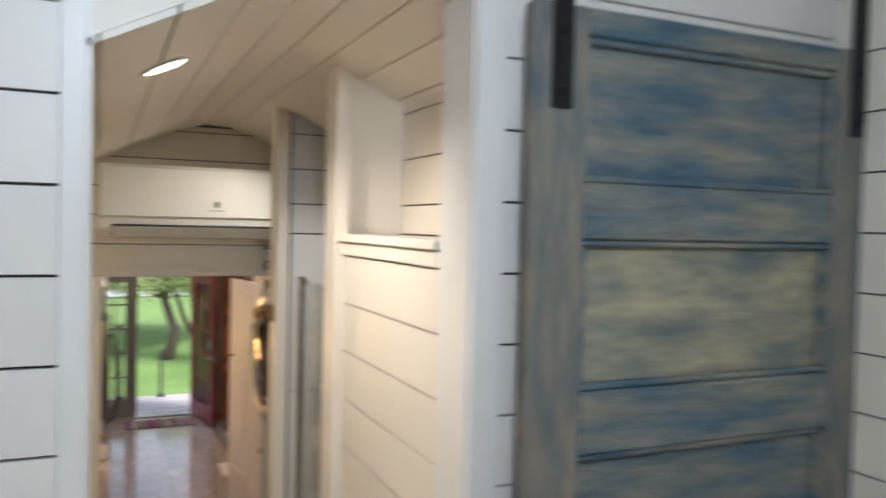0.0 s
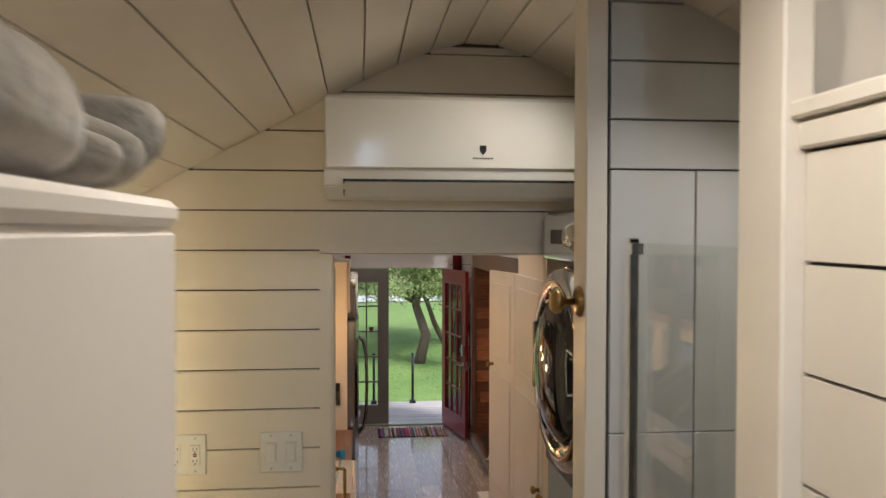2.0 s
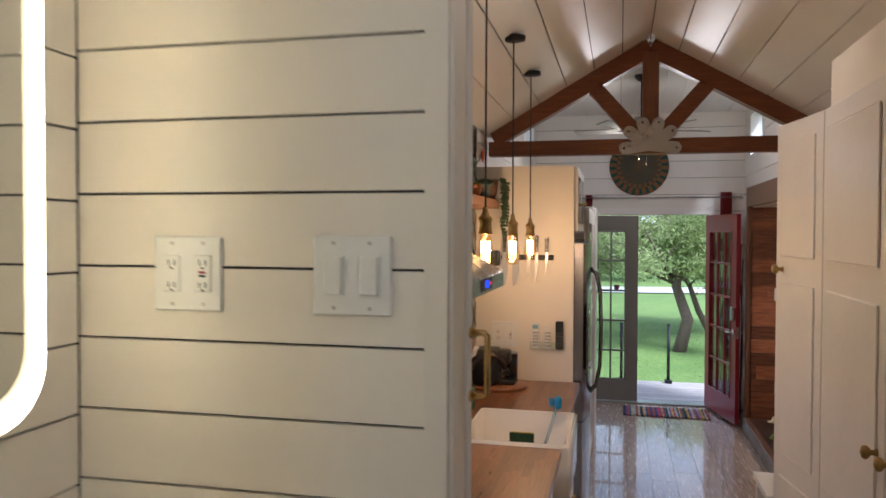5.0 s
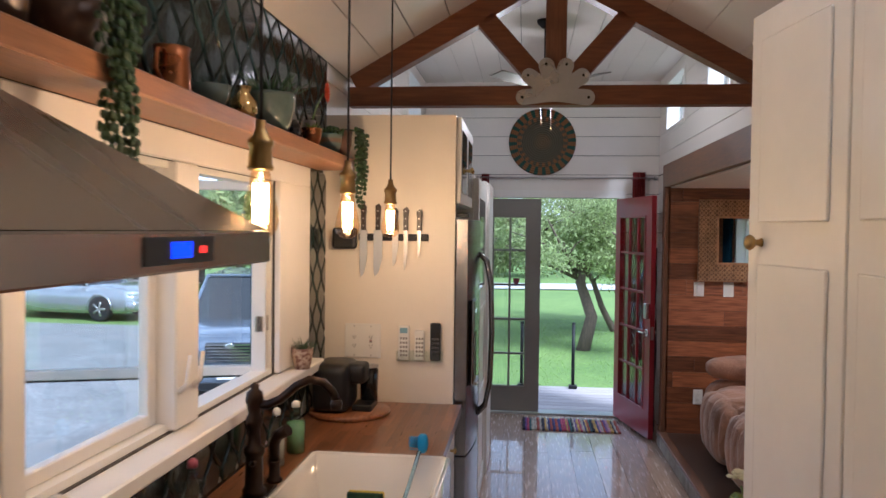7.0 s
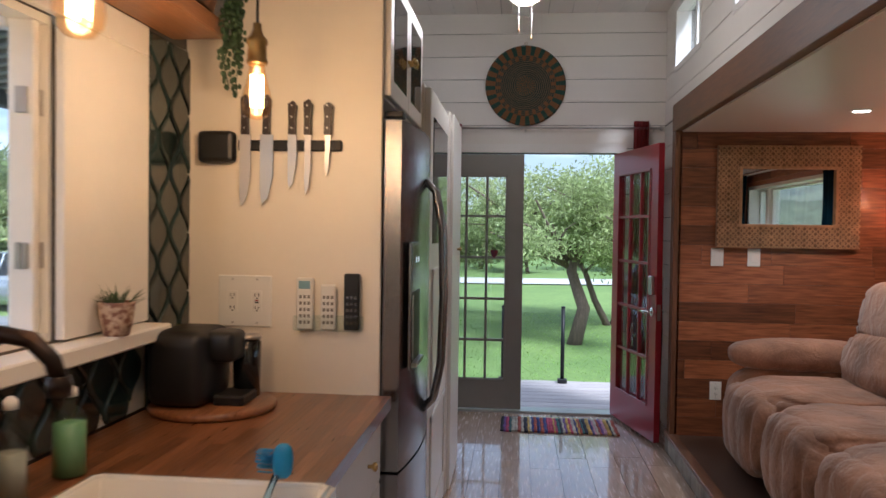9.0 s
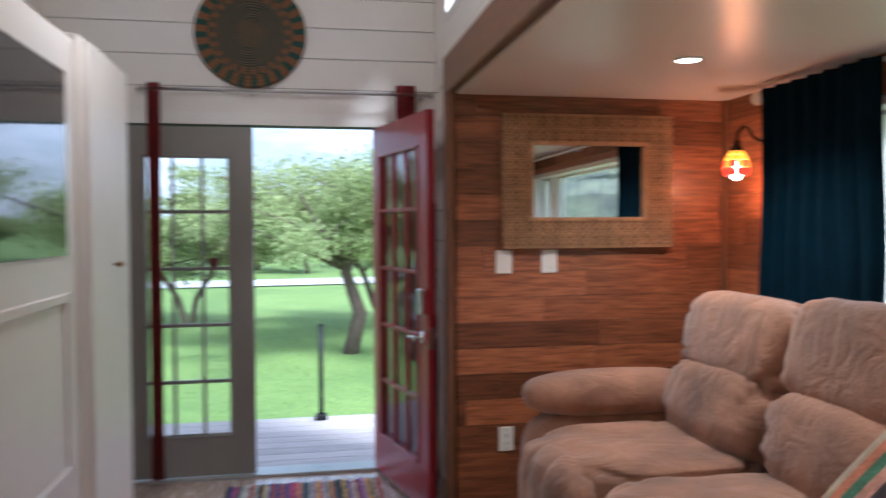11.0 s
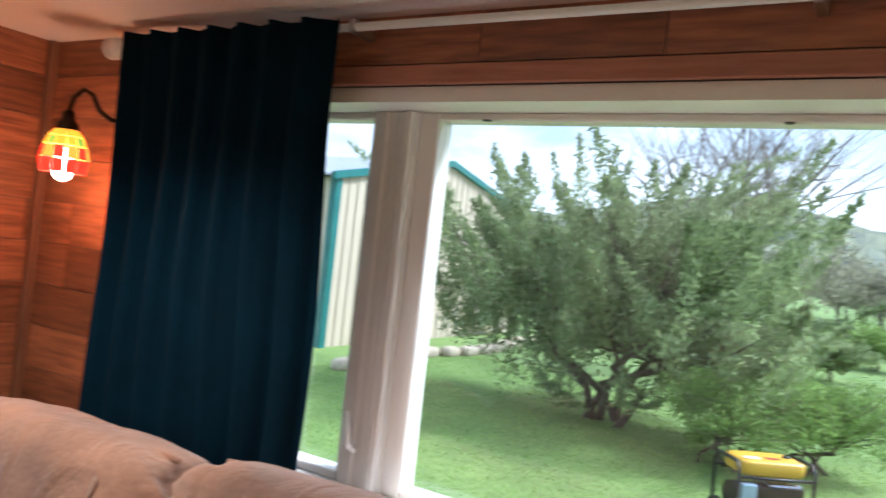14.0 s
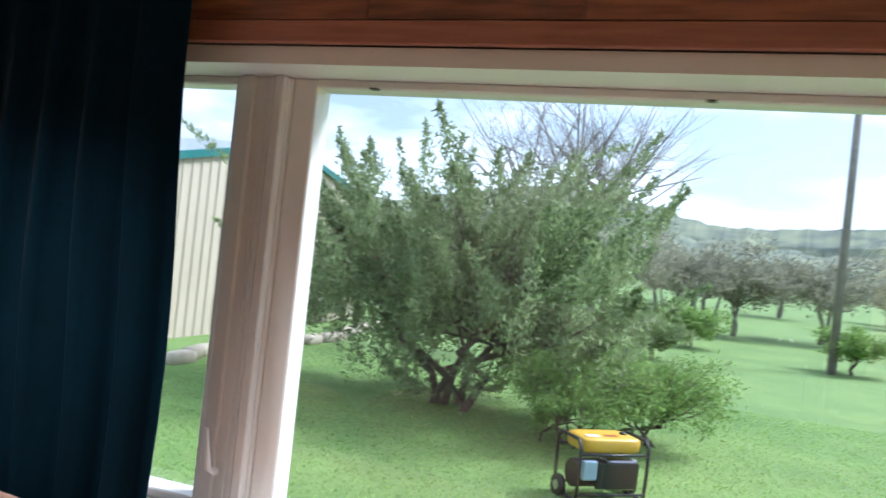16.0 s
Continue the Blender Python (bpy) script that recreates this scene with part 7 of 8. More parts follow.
# striped cushion with tassels
cu = thing("striped_cushion", (2.12, 8.28, 0.66), "woven striped cushion in red, pink and green with tassels", "cushion")
mc = Matrix.Translation((2.10, 8.24, 0.80)) @ pose(0, 0, 0, 0, 28, 0) @ pose(0, 0, 0, 25, 0, 0)
N = 13
for k in range(N):
    bm = B()
    v0, v1 = -0.21 + 0.42 * k / N, -0.21 + 0.42 * (k + 1) / N

    def th(u, v):
        return 0.075 * max(0.0, (1 - (u / 0.215) ** 4)) ** 0.5 * max(0.0, (1 - (v / 0.215) ** 4)) ** 0.5 + 0.004
    us = [-0.21 + 0.42 * i / 14 for i in range(15)]
    for s in (1, -1):
        g = [[bm.verts.new(mc @ Vector((s * th(u, v), v, u))) for u in us] for v in (v0, v1)]
        for i in range(14):
            bm.faces.new((g[0][i], g[0][i + 1], g[1][i + 1], g[1][i])).smooth = True
    part("stripe", bm, mat("stripe", [(0.55, 0.07, 0.05), (0.5, 0.42, 0.30), (0.6, 0.22, 0.12), (0.08, 0.22, 0.13), (0.62, 0.32, 0.24), (0.05, 0.04, 0.05)][(k * 5) % 6], 0.9, vary=0.4, scale=30, grain=0.2, bump=0.15, bscale=80), cu)
bm = B()
for s in (-1, 1):
    for u in (-0.21, 0.21):
        c = mc @ Vector((0, s * 0.21, u))
        for k in range(26):
            d = Vector((random.uniform(-1, 1), random.uniform(-1, 1), random.uniform(-0.6, 0.6))).normalized() * 0.05
            tube(bm, [c, c + d * 0.6, c + d + Vector((0, 0, -0.012))], 0.0028, 4)
part("tassels", bm, mat("tassel", (0.5, 0.45, 0.38), 0.95, second=(0.45, 0.05, 0.04), scale=40, mottle=0.2), cu)

# cables hanging behind the open door
cab = thing("power_cable", (1.44, 11.0, 0.0), "black cables hanging beside the door", "cable")
part("cable", tube(B(), [(1.46, 11.05, 1.75), (1.45, 11.03, 1.4), (1.465, 11.0, 1.0), (1.45, 10.95, 0.55), (1.44, 10.9, 0.15), (1.42, 10.75, 0.02)], 0.006, 6), M_BLACK, cab)
part("cable", tube(B(), [(1.48, 11.1, 1.6), (1.47, 11.06, 1.2), (1.48, 11.05, 0.7), (1.46, 11.0, 0.2), (1.45, 10.9, 0.03)], 0.006, 6), M_BLACK, cab)


# ---- outside ----
deck = setting("deck", box(B(), -2.2, 3.2, 11.44, 12.86, -0.22, -0.06), M_BARK, "weathered grey plank deck at the door", "deck")
y = 11.45
while y < 12.84:
    part("deck_board", box(B(), -2.2, 3.2, y, y + 0.134, -0.06, -0.03, 0.003), M_DECK, deck)
    y += 0.14
bm = B()
for x in (-2.0, 0.4, 2.9):
    for yy in (11.6, 12.7):
        box(bm, x - 0.05, x + 0.05, yy - 0.05, yy + 0.05, GROUND - 0.1, -0.22)
part("footing", bm, M_BARK, deck)
for x in (0.857, 0.28):
    t = thing("rail_post", (x, 12.75, -0.03), "slim black metal rail post on the deck", "post", "rail posts on the deck")
    part("post", cyl(B(), (x, 12.75, -0.03), (x, 12.75, 0.70), 0.019, seg=14), M_IRON, t)
    part("foot", box(B(), x - 0.045, x + 0.045, 12.705, 12.795, -0.03, 0.012, 0.006), M_IRON, t)
    part("cap", lathe(B(), (x, 12.75, 0.70), [(0.021, 0), (0.021, 0.012), (0.008, 0.018)], 14), M_IRON, t)

# gravel drive and far lane
def sheet(name, pts, z, material, label):
    bm = B()
    bm.faces.new([bm.verts.new((x, y, z)) for x, y in pts])
    return setting(name, bm, material, label, "road")


sheet("road_drive", [(-2.2, -10), (-3.2, 8), (-3.4, 15), (-6.5, 22.2), (-40, 22.6), (-40, 15), (-14, 12), (-9, 0), (-9, -10)], GROUND + 0.015, M_GRAVEL, "grey gravel drive")


def cluster(n, size, spread, colours=None, up=0.0, seed=1):
    """Vertices and faces of n small leaf blades placed by the arrays in spread (n x 3)."""
    rs = np.random.RandomState(seed)
    d = rs.normal(size=(n, 3))
    d[:, 2] += up
    d /= np.linalg.norm(d, axis=1, keepdims=True)
    s = np.cross(d, rs.normal(size=(n, 3)))
    s /= np.linalg.norm(s, axis=1, keepdims=True) + 1e-9
    sz = size * (0.6 + 0.8 * rs.rand(n, 1))
    a, b, c, e = spread - s * sz * 0.22, spread + s * sz * 0.22, spread + d * sz + s * sz * 0.10, spread + d * sz - s * sz * 0.10
    v = np.stack([a, b, c, e], 1).reshape(-1, 3)
    f = np.arange(4 * n).reshape(-1, 4)
    return v, f


def leaf_mesh(name, v, f, material):
    me = bpy.data.meshes.new(name)
    me.from_pydata(v.tolist(), [], f.tolist())
    me.materials.append(material)
    return me


def foliage(name, colour, second):
    m = mat(name, colour, 0.65, second=second, scale=1.3, grain=0.35, bump=0, bscale=9, mottle=0.6)
    n, l = m.node_tree.nodes, m.node_tree.links
    geo = n.new("ShaderNodeNewGeometry")
    hs = n["Hue/Saturation/Value"]
    mr = n.new("ShaderNodeMapRange")
    mr.inputs["To Min"].default_value, mr.inputs["To Max"].default_value = 0.62, 1.35
    l.new(geo.outputs["Random Per Island"], mr.inputs["Value"])
    for old in list(hs.inputs["Value"].links):
        l.remove(old)
    l.new(mr.outputs[0], hs.inputs["Value"])
    n["Principled BSDF"].inputs["Specular IOR Level"].default_value = 0.25
    tr, mx = n.new("ShaderNodeBsdfTranslucent"), n.new("ShaderNodeMixShader")
    mx.inputs[0].default_value = 0.42
    l.new(hs.outputs["Color"], tr.inputs["Color"])
    l.new(n["Principled BSDF"].outputs[0], mx.inputs[1])
    l.new(tr.outputs[0], mx.inputs[2])
    l.new(mx.outputs[0], n["Material Output"].inputs["Surface"])
    return m


M_JUNIPER = foliage("juniper_leaf", (0.33, 0.39, 0.18), (0.20, 0.255, 0.12))
M_OAK = foliage("spring_leaf", (0.42, 0.47, 0.21), (0.27, 0.33, 0.14))
M_BUSH = foliage("bush_leaf", (0.30, 0.42, 0.12), (0.18, 0.28, 0.075))
M_FARLEAF = foliage("far_leaf", (0.36, 0.35, 0.24), (0.25, 0.24, 0.17))
M_TWIG = mat("grey_twig", (0.25, 0.22, 0.195), 0.9, vary=0.3, scale=6, bump=0)


def tree(name, base, height, spread, leafm, n, label, seed, style="crown", limbs=7, group="", leaf=0.09, low=0.25, trunks=1, lean=0.25, thick=0.026):
    rs = random.Random(seed)
    t = thing(name, base, label, "tree" if style != "bush" else "bush", group)
    x0, y0, z0 = base
    bm = B()
    tips = []
    for q in range(trunks):
        a = rs.random() * 6.28
        h = height * (low + 0.16)
        top = Vector((x0 + lean * h * math.cos(a), y0 + lean * h * math.sin(a), z0 + h))
        r = thick * height / math.sqrt(trunks)
        side = Vector((rs.uniform(-1, 1), rs.uniform(-1, 1), 0)) * 0.12 * height * lean
        pts = [Vector((x0 + 0.1 * q * math.cos(a), y0 + 0.1 * q * math.sin(a), z0 - 0.1)), Vector((x0, y0, z0)).lerp(top, 0.35) + side, Vector((x0, y0, z0)).lerp(top, 0.7) - side * 0.5, top]
        tube(bm, pts, r, 8, r * 0.55)
        for k in range(limbs):
            b = 6.283 * k / limbs + rs.random()
            el = rs.uniform(0.15, 1.3)
            ln = rs.uniform(0.35, 0.62) * height * (0.6 if el > 0.9 else 0.75)
            dirv = Vector((math.cos(b) * math.cos(el) * spread, math.sin(b) * math.cos(el) * spread, math.sin(el)))
            st = pts[2].lerp(top, rs.random())
            mid = st + dirv * ln * 0.5 + Vector((0, 0, rs.uniform(-0.05, 0.1) * ln))
            end = st + dirv * ln + Vector((0, 0, 0.1 * ln))
            tube(bm, [st, mid, end], r * 0.42, 6, r * 0.1)
            tips += [mid, mid.lerp(end, 0.5), end]
            for j in range(3):
                e2 = mid + Vector((rs.uniform(-1, 1) * spread, rs.uniform(-1, 1) * spread, rs.uniform(-0.1, 0.9))) * ln * 0.45
                tube(bm, [mid, mid.lerp(e2, 0.5) + Vector((0, 0, 0.03 * ln)), e2], r * 0.16, 5, r * 0.05)
                tips += [e2, mid.lerp(e2, 0.6)]
                if style == "bare":
                    for i in range(4):
                        e3 = e2 + Vector((rs.uniform(-1, 1), rs.uniform(-1, 1), rs.uniform(0.0, 1.0))) * ln * 0.3
                        tube(bm, [mid.lerp(e2, 0.5 + 0.12 * i), e2.lerp(e3, 0.5) + Vector((0, 0, 0.02)), e3], r * 0.07, 4, r * 0.02)
    part("trunk", bm, M_TWIG if style == "bare" else M_BARK, t)
    if n:
        nr = np.random.RandomState(seed)
        tp = np.array([tuple(p) for p in tips])
        if style == "shoots":
            cl_n = 320
            c = tp[nr.randint(len(tp), size=cl_n)] + nr.normal(size=(cl_n, 3)) * height * np.array([0.08, 0.08, 0.09]) - np.array([0, 0, 0.05 * height])
            per = n // cl_n
            up_ = nr.normal(size=(cl_n, 3)) * np.array([0.35, 0.35, 0.2]) + np.array([0, 0, 0.75])
            out = (c - np.array([x0, y0, z0 + height * 0.35]))
            out[:, 2] = 0
            up_ += 0.5 * out / (np.linalg.norm(out, axis=1, keepdims=True) + 0.3)
            w = nr.rand(cl_n, per, 1)
            ln_ = height * (0.10 + 0.17 * nr.rand(cl_n, 1, 1))
            p = c[:, None] + up_[:, None] * w * ln_ + nr.normal(size=(cl_n, per, 3)) * (1.05 - w) * height * 0.022
            p = p.reshape(-1, 3)
            upv = 0.8
        else:
            cl_n = 120
            c = tp[nr.randint(len(tp), size=cl_n)] + nr.normal(size=(cl_n, 3)) * height * 0.045
            per = n // cl_n
            p = (c[:, None] + nr.normal(size=(cl_n, per, 3)) * np.array([1, 1, 0.6]) * height * 0.045).reshape(-1, 3)
            upv = 0.1
        p[:, 2] = np.maximum(p[:, 2], z0 + 0.04 * height)
        v, f = cluster(len(p), leaf, p - np.array(base), None, upv, seed)
        ob = new("crown", leaf_mesh("crown", v, f, leafm))
        ob.parent = t
        tagged(ob, "", "", "", "")
    return t


# lawn trees beyond the deck
tree("oak_tree", (1.52, 20.31, GROUND), 5.0, 1.5, M_OAK, 46000, "crooked live oak with an open grey-green crown", 8, leaf=0.065, trunks=1, limbs=13, lean=0.3, low=0.24, thick=0.030)
tree("oak_tree", (2.6, 23.6, GROUND), 4.8, 1.5, M_OAK, 30000, "crooked live oak with a pale trunk", 9, leaf=0.07, trunks=2, limbs=8, lean=0.5, low=0.2)
tree("oak_tree", (-1.9, 25.0, GROUND), 4.2, 1.4, M_OAK, 18000, "crooked live oak behind the glazed door", 12, leaf=0.10, trunks=2, limbs=7, lean=0.45)
# junipers and bushes by the wide window
tree("juniper_tree", (12.9, 11.95, GROUND), 6.0, 0.95, M_JUNIPER, 115000, "dense dark green juniper with upright shoots", 3, "shoots", leaf=0.066, trunks=6, limbs=9, lean=0.75, low=0.06, thick=0.03)
tree("bare_tree", (20.3, 11.7, GROUND), 9.2, 0.8, None, 0, "bare grey tree behind a juniper", 10, "bare", limbs=13, trunks=4, low=0.3, thick=0.017)
tree("young_bush", (11.7, 9.75, GROUND), 2.3, 1.1, M_BUSH, 13000, "loose light green bush in spring leaf", 21, "bush", leaf=0.05, trunks=6, limbs=7, low=0.02, lean=0.9)
tree("young_bush", (12.6, 9.0, GROUND), 2.6, 1.1, M_BUSH, 12000, "loose light green bush in spring leaf", 27, "bush", leaf=0.05, trunks=6, limbs=7, low=0.02, lean=0.9)
tree("young_bush", (13.4, 10.2, GROUND), 2.9, 0.9, foliage("pale_bud", (0.27, 0.30, 0.12), (0.17, 0.20, 0.09)), 7000, "thin twiggy bush with pale buds", 23, "bush", leaf=0.05, trunks=5, limbs=7, low=0.1, lean=0.6)
for k, (x, y, s, sd) in enumerate(((24, 9.5, 1.9, 31), (29, 8.6, 2.3, 32), (34, 10.5, 1.8, 33), (27, 4.0, 2.2, 34))):
    tree("round_bush", (x, y, GROUND), s * 1.15, 1.2, M_BUSH if k % 2 else M_JUNIPER, 5000, "rounded green bush on the lawn", sd, "bush", 6, "bushes on the lawn", 0.10, 0.05, 3, 0.35)
bares = [tree("bare_tree", (30, 12, GROUND), 5.6, 1.2, M_FARLEAF, 5000, "grey-brown budding tree across the lawn", 41, "bare", 8, "budding trees across the lawn", 0.14, 0.2, 2),
         tree("bare_tree", (36, 7, GROUND), 5.0, 1.3, M_FARLEAF, 6000, "grey-brown budding tree across the lawn", 43, "bare", 8, "budding trees across the lawn", 0.14, 0.2, 2)]
rt = random.Random(77)
for k in range(26):
    copy_thing(bares[k % 2], pose(32 + 30 * rt.random(), -8 + 36 * rt.random(), GROUND + 0.1, 0, 0, 360 * rt.random()))
wood_a = tree("far_tree", (-20, 34, GROUND), 6.5, 1.0, M_JUNIPER, 9000, "dark green juniper at the edge of the yard", 51, "shoots", 8, "trees round the yard", 0.22, 0.1, 2)
wood_b = tree("far_tree", (6, 46, GROUND), 6.0, 1.25, M_OAK, 8000, "spreading tree at the edge of the yard", 53, "crown", 8, "trees round the yard", 0.26, 0.2, 2)
for k in range(22):
    x = -42 + 2.0 * k + rt.uniform(-1, 1)
    copy_thing(wood_a if k % 3 else wood_b, pose(x, 31 + 6 * rt.random() + (9 if -6 < x < 8 else 0), GROUND + 0.1, 0, 0, 360 * rt.random()) @ Matrix.Scale(0.62 if x > -8 else 1.0, 4))
for k in range(16):
    copy_thing(wood_b if k % 3 else wood_a, pose(-12 + 3.0 * k + rt.uniform(-1.5, 1.5), 50 + 12 * rt.random(), GROUND + 0.4, 0, 0, 360 * rt.random()) @ Matrix.Scale(0.7, 4))
bm = B()
prev = None
for k in range(61):
    x = -60 + 2 * k
    yc = 37.6 + 0.03 * x + 0.8 * math.sin(x * 0.07)
    cur = [bm.verts.new((x, yy, ground_z(x, yy) + 0.05)) for yy in (yc - 1.5, yc, yc + 1.5)]
    if prev:
        for q in range(2):
            bm.faces.new((prev[q], cur[q], cur[q + 1], prev[q + 1]))
    prev = cur
setting("road_lane", bm, mat("pale_lane", (0.52, 0.51, 0.49), 0.95, vary=0.2, scale=2, bump=0.05), "pale lane beyond the lawn", "road")

# wooded hills
bm = B()
for (cx, cy, rad0, h0, a0, a1, sd) in ((0, 8, 170, 20, -75, 48, 1), (0, 8, 240, 36, -80, 52, 5)):
    prev = None
    for k in range(700):
        a = radians(a0 + (a1 - a0) * k / 699)
        h = h0 * (0.55 + 0.5 * noise.noise((3 * math.cos(a), 3 * math.sin(a), sd))) + 1.2 * noise.noise((30 * math.cos(a), 30 * math.sin(a), sd)) + 0.7 * noise.noise((90 * math.cos(a), 90 * math.sin(a), sd)) + 0.9 * abs(noise.noise((260 * math.cos(a), 260 * math.sin(a), sd)))
        c, s = math.cos(a), math.sin(a)
        cur = [bm.verts.new((cx + rad0 * c, cy + rad0 * s, GROUND - 1)), bm.verts.new((cx + (rad0 + 20) * c, cy + (rad0 + 20) * s, GROUND + h * 0.7 + 1)), bm.verts.new((cx + (rad0 + 45) * c, cy + (rad0 + 45) * s, GROUND + h + 2))]
        if prev:
            for i in range(2):
                bm.faces.new((prev[i], cur[i], cur[i + 1], prev[i + 1]))
        prev = cur
setting("backdrop_hills", bm, mat("wooded_hill", (0.20, 0.22, 0.13), 0.95, second=(0.085, 0.105, 0.08), scale=0.11, grain=0.4, bump=0, bscale=0.6, detail=9, mottle=0.35), "low wooded hills in the distance", "hill")

# tan metal building with green trim
M_TAN = mat("tan_metal", (0.56, 0.47, 0.36), 0.5, vary=0.08, scale=1.5, bump=0.01)
M_TEALT = mat("green_trim", (0.02, 0.16, 0.15), 0.45, vary=0.15, scale=3)
shed = thing("metal_shed", (18.3, 22, GROUND), "tan ribbed metal building with green trim", "building")
SX0, SX1, SYF, SYB = 14.0, 23.0, 18.4, 30.0
EV, PK = 2.85, 3.75
pk = (SX0 + SX1) / 2
part("gable_wall", prism(B(), [(SX0, GROUND - 0.2), (SX1, GROUND - 0.2), (SX1, EV), (pk, PK), (SX0, EV)], "y", SYF, SYF + 0.1), M_TAN, shed)
part("side_wall", box(B(), SX0, SX0 + 0.1, SYF + 0.1, SYB, GROUND - 0.2, EV), M_TAN, shed)
part("back_wall", box(B(), SX0, SX1, SYB, SYB + 0.1, GROUND - 0.2, EV), M_TAN, shed)
part("far_wall", box(B(), SX1 - 0.1, SX1, SYF + 0.1, SYB, GROUND - 0.2, EV), M_TAN, shed)
x = SX0 + 0.15
while x < SX1 - 0.1:
    top = EV + (PK - EV) * (1 - abs(x - pk) / (pk - SX0)) - 0.05
    part("rib", prism(B(), [(x - 0.045, SYF), (x - 0.02, SYF - 0.03), (x + 0.02, SYF - 0.03), (x + 0.045, SYF)], "z", GROUND - 0.1, top), M_TAN, shed)
    x += 0.3
y = SYF + 0.3
while y < SYB:
    part("rib", prism(B(), [(SX0, y - 0.045), (SX0 - 0.03, y - 0.02), (SX0 - 0.03, y + 0.02), (SX0, y + 0.045)], "z", GROUND - 0.1, EV - 0.02), M_TAN, shed)
    y += 0.3
part("corner_trim", box(B(), SX0 - 0.05, SX0 + 0.14, SYF - 0.05, SYF + 0.12, GROUND - 0.1, EV), M_TEALT, shed)
for s in (-1, 1):
    e = SX0 if s < 0 else SX1
    part("fascia", prism(B(), [(pk, PK - 0.02), (e + s * 0.2, EV - 0.06), (e + s * 0.2, EV + 0.10), (pk, PK + 0.14)], "y", SYF - 0.12, SYF - 0.02), M_TEALT, shed)
    part("roof", prism(B(), [(pk, PK + 0.05), (e + s * 0.25, EV + 0.0), (e + s * 0.25, EV + 0.05), (pk, PK + 0.12)], "y", SYF - 0.02, SYB + 0.2), mat("grey_roof", (0.42, 0.43, 0.44), 0.4, 0.5, vary=0.1), shed)
w_ = part("window", box(B(), SX0 - 0.05, SX0 - 0.001, 21.0, 22.0, 0.55, 1.85), M_PLASTIC, shed)
for i in range(2):
    for k in range(2):
        part("pane", box(B(), SX0 - 0.056, SX0 - 0.05, 21.06 + 0.46 * i, 21.48 + 0.46 * i, 0.61 + 0.61 * k, 1.18 + 0.61 * k), M_DGLASS, w_)
part("dark_opening", box(B(), 20.3, 21.6, SYF - 0.35, SYF - 0.03, GROUND + 0.3, 0.45, 0.02), M_DSTEEL, shed)
# stone edging along the building
edge = setting("stone_edging", B(), M_STONE, "low edging of pale stones by the building", "edging")
M_PALE = mat("pale_limestone", (0.52, 0.44, 0.33), 0.9, vary=0.3, scale=6, bump=0.1, per_piece=0.2)
x = 12.2
while x < 22:
    w = 0.35 + 0.4 * rt.random()
    part("stone", pillow(B(), (x + w / 2, 16.6 + 0.25 * math.sin(x), GROUND + 0.08), (w, 0.3, 0.26), 4, 10, 6), M_PALE, edge)
    x += w

# generator on the lawn
gn = thing("generator", (9.75, 9.1, GROUND), "yellow and black portable generator in a tube frame on grass", "generator")
mg = Matrix.Translation((9.75, 9.1, GROUND)) @ pose(0, 0, 0, 0, 0, 38)
M_YEL = mat("yellow_paint", (0.62, 0.36, 0.03), 0.4, vary=0.08, scale=8)


def gput(name, bm, m, p=None, label=""):
    bmesh.ops.transform(bm, matrix=mg, verts=bm.verts)
    return part(name, bm, m, p or gn, label)


for s in (-1, 1):
    y = s * 0.26
    gput("frame_hoop", tube(B(), [(-0.22, y * 1.5, 0.03), (-0.24, y * 1.5, 0.3), (-0.24, y * 1.5, 0.56), (-0.18, y * 1.5, 0.64), (0.18, y * 1.5, 0.64), (0.24, y * 1.5, 0.56), (0.24, y * 1.5, 0.3), (0.22, y * 1.5, 0.03), (-0.22, y * 1.5, 0.03)], 0.018, 8), M_BLACK)
    gput("frame_bar", tube(B(), [(s * 0.24, -0.39, 0.5), (s * 0.24, 0.39, 0.5)], 0.014, 8), M_BLACK)
    gput("frame_bar", tube(B(), [(s * 0.24, -0.39, 0.10), (s * 0.24, 0.39, 0.10)], 0.014, 8), M_BLACK)
tank = gput("fuel_tank", pillow(B(), (0, 0.0, 0.58), (0.44, 0.68, 0.16), 6, 24, 14), M_YEL)
gput("fuel_cap", lathe(B(), (0.0, -0.22, 0.655), [(0.04, 0), (0.04, 0.02), (0.01, 0.025)], 16), M_BLACK, tank)
for k in range(2):
    gput("label_bar", box(B(), -0.12 - 0.02 * k, -0.05, -0.1 + 0.22 * k, 0.05 + 0.22 * k, 0.6605, 0.662), M_RED if k == 0 else M_PLASTIC, tank)
gput("engine", box(B(), -0.18, 0.18, -0.32, 0.02, 0.12, 0.44, 0.03), M_DSTEEL)
gput("alternator", cyl(B(), (0, 0.02, 0.26), (0, 0.34, 0.26), 0.14, seg=20), M_BLACK)
gput("panel", box(B(), -0.235, -0.20, -0.30, 0.18, 0.16, 0.42, 0.01), M_BLACK)
gput("air_filter", box(B(), -0.27, -0.20, 0.2, 0.36, 0.25, 0.45, 0.02), mat("blue_grey", (0.3, 0.4, 0.5), 0.4))
for s in (-1, 1):
    wh = gput("wheel", cyl(B(), (0.1, -0.42 * s - 0.03, 0.1), (0.1, -0.42 * s + 0.03, 0.1), 0.11, seg=22), M_BLACK)
    gput("hub", cyl(B(), (0.1, -0.42 * s - 0.034, 0.1), (0.1, -0.42 * s + 0.034, 0.1), 0.05, seg=16), M_STEEL, wh)

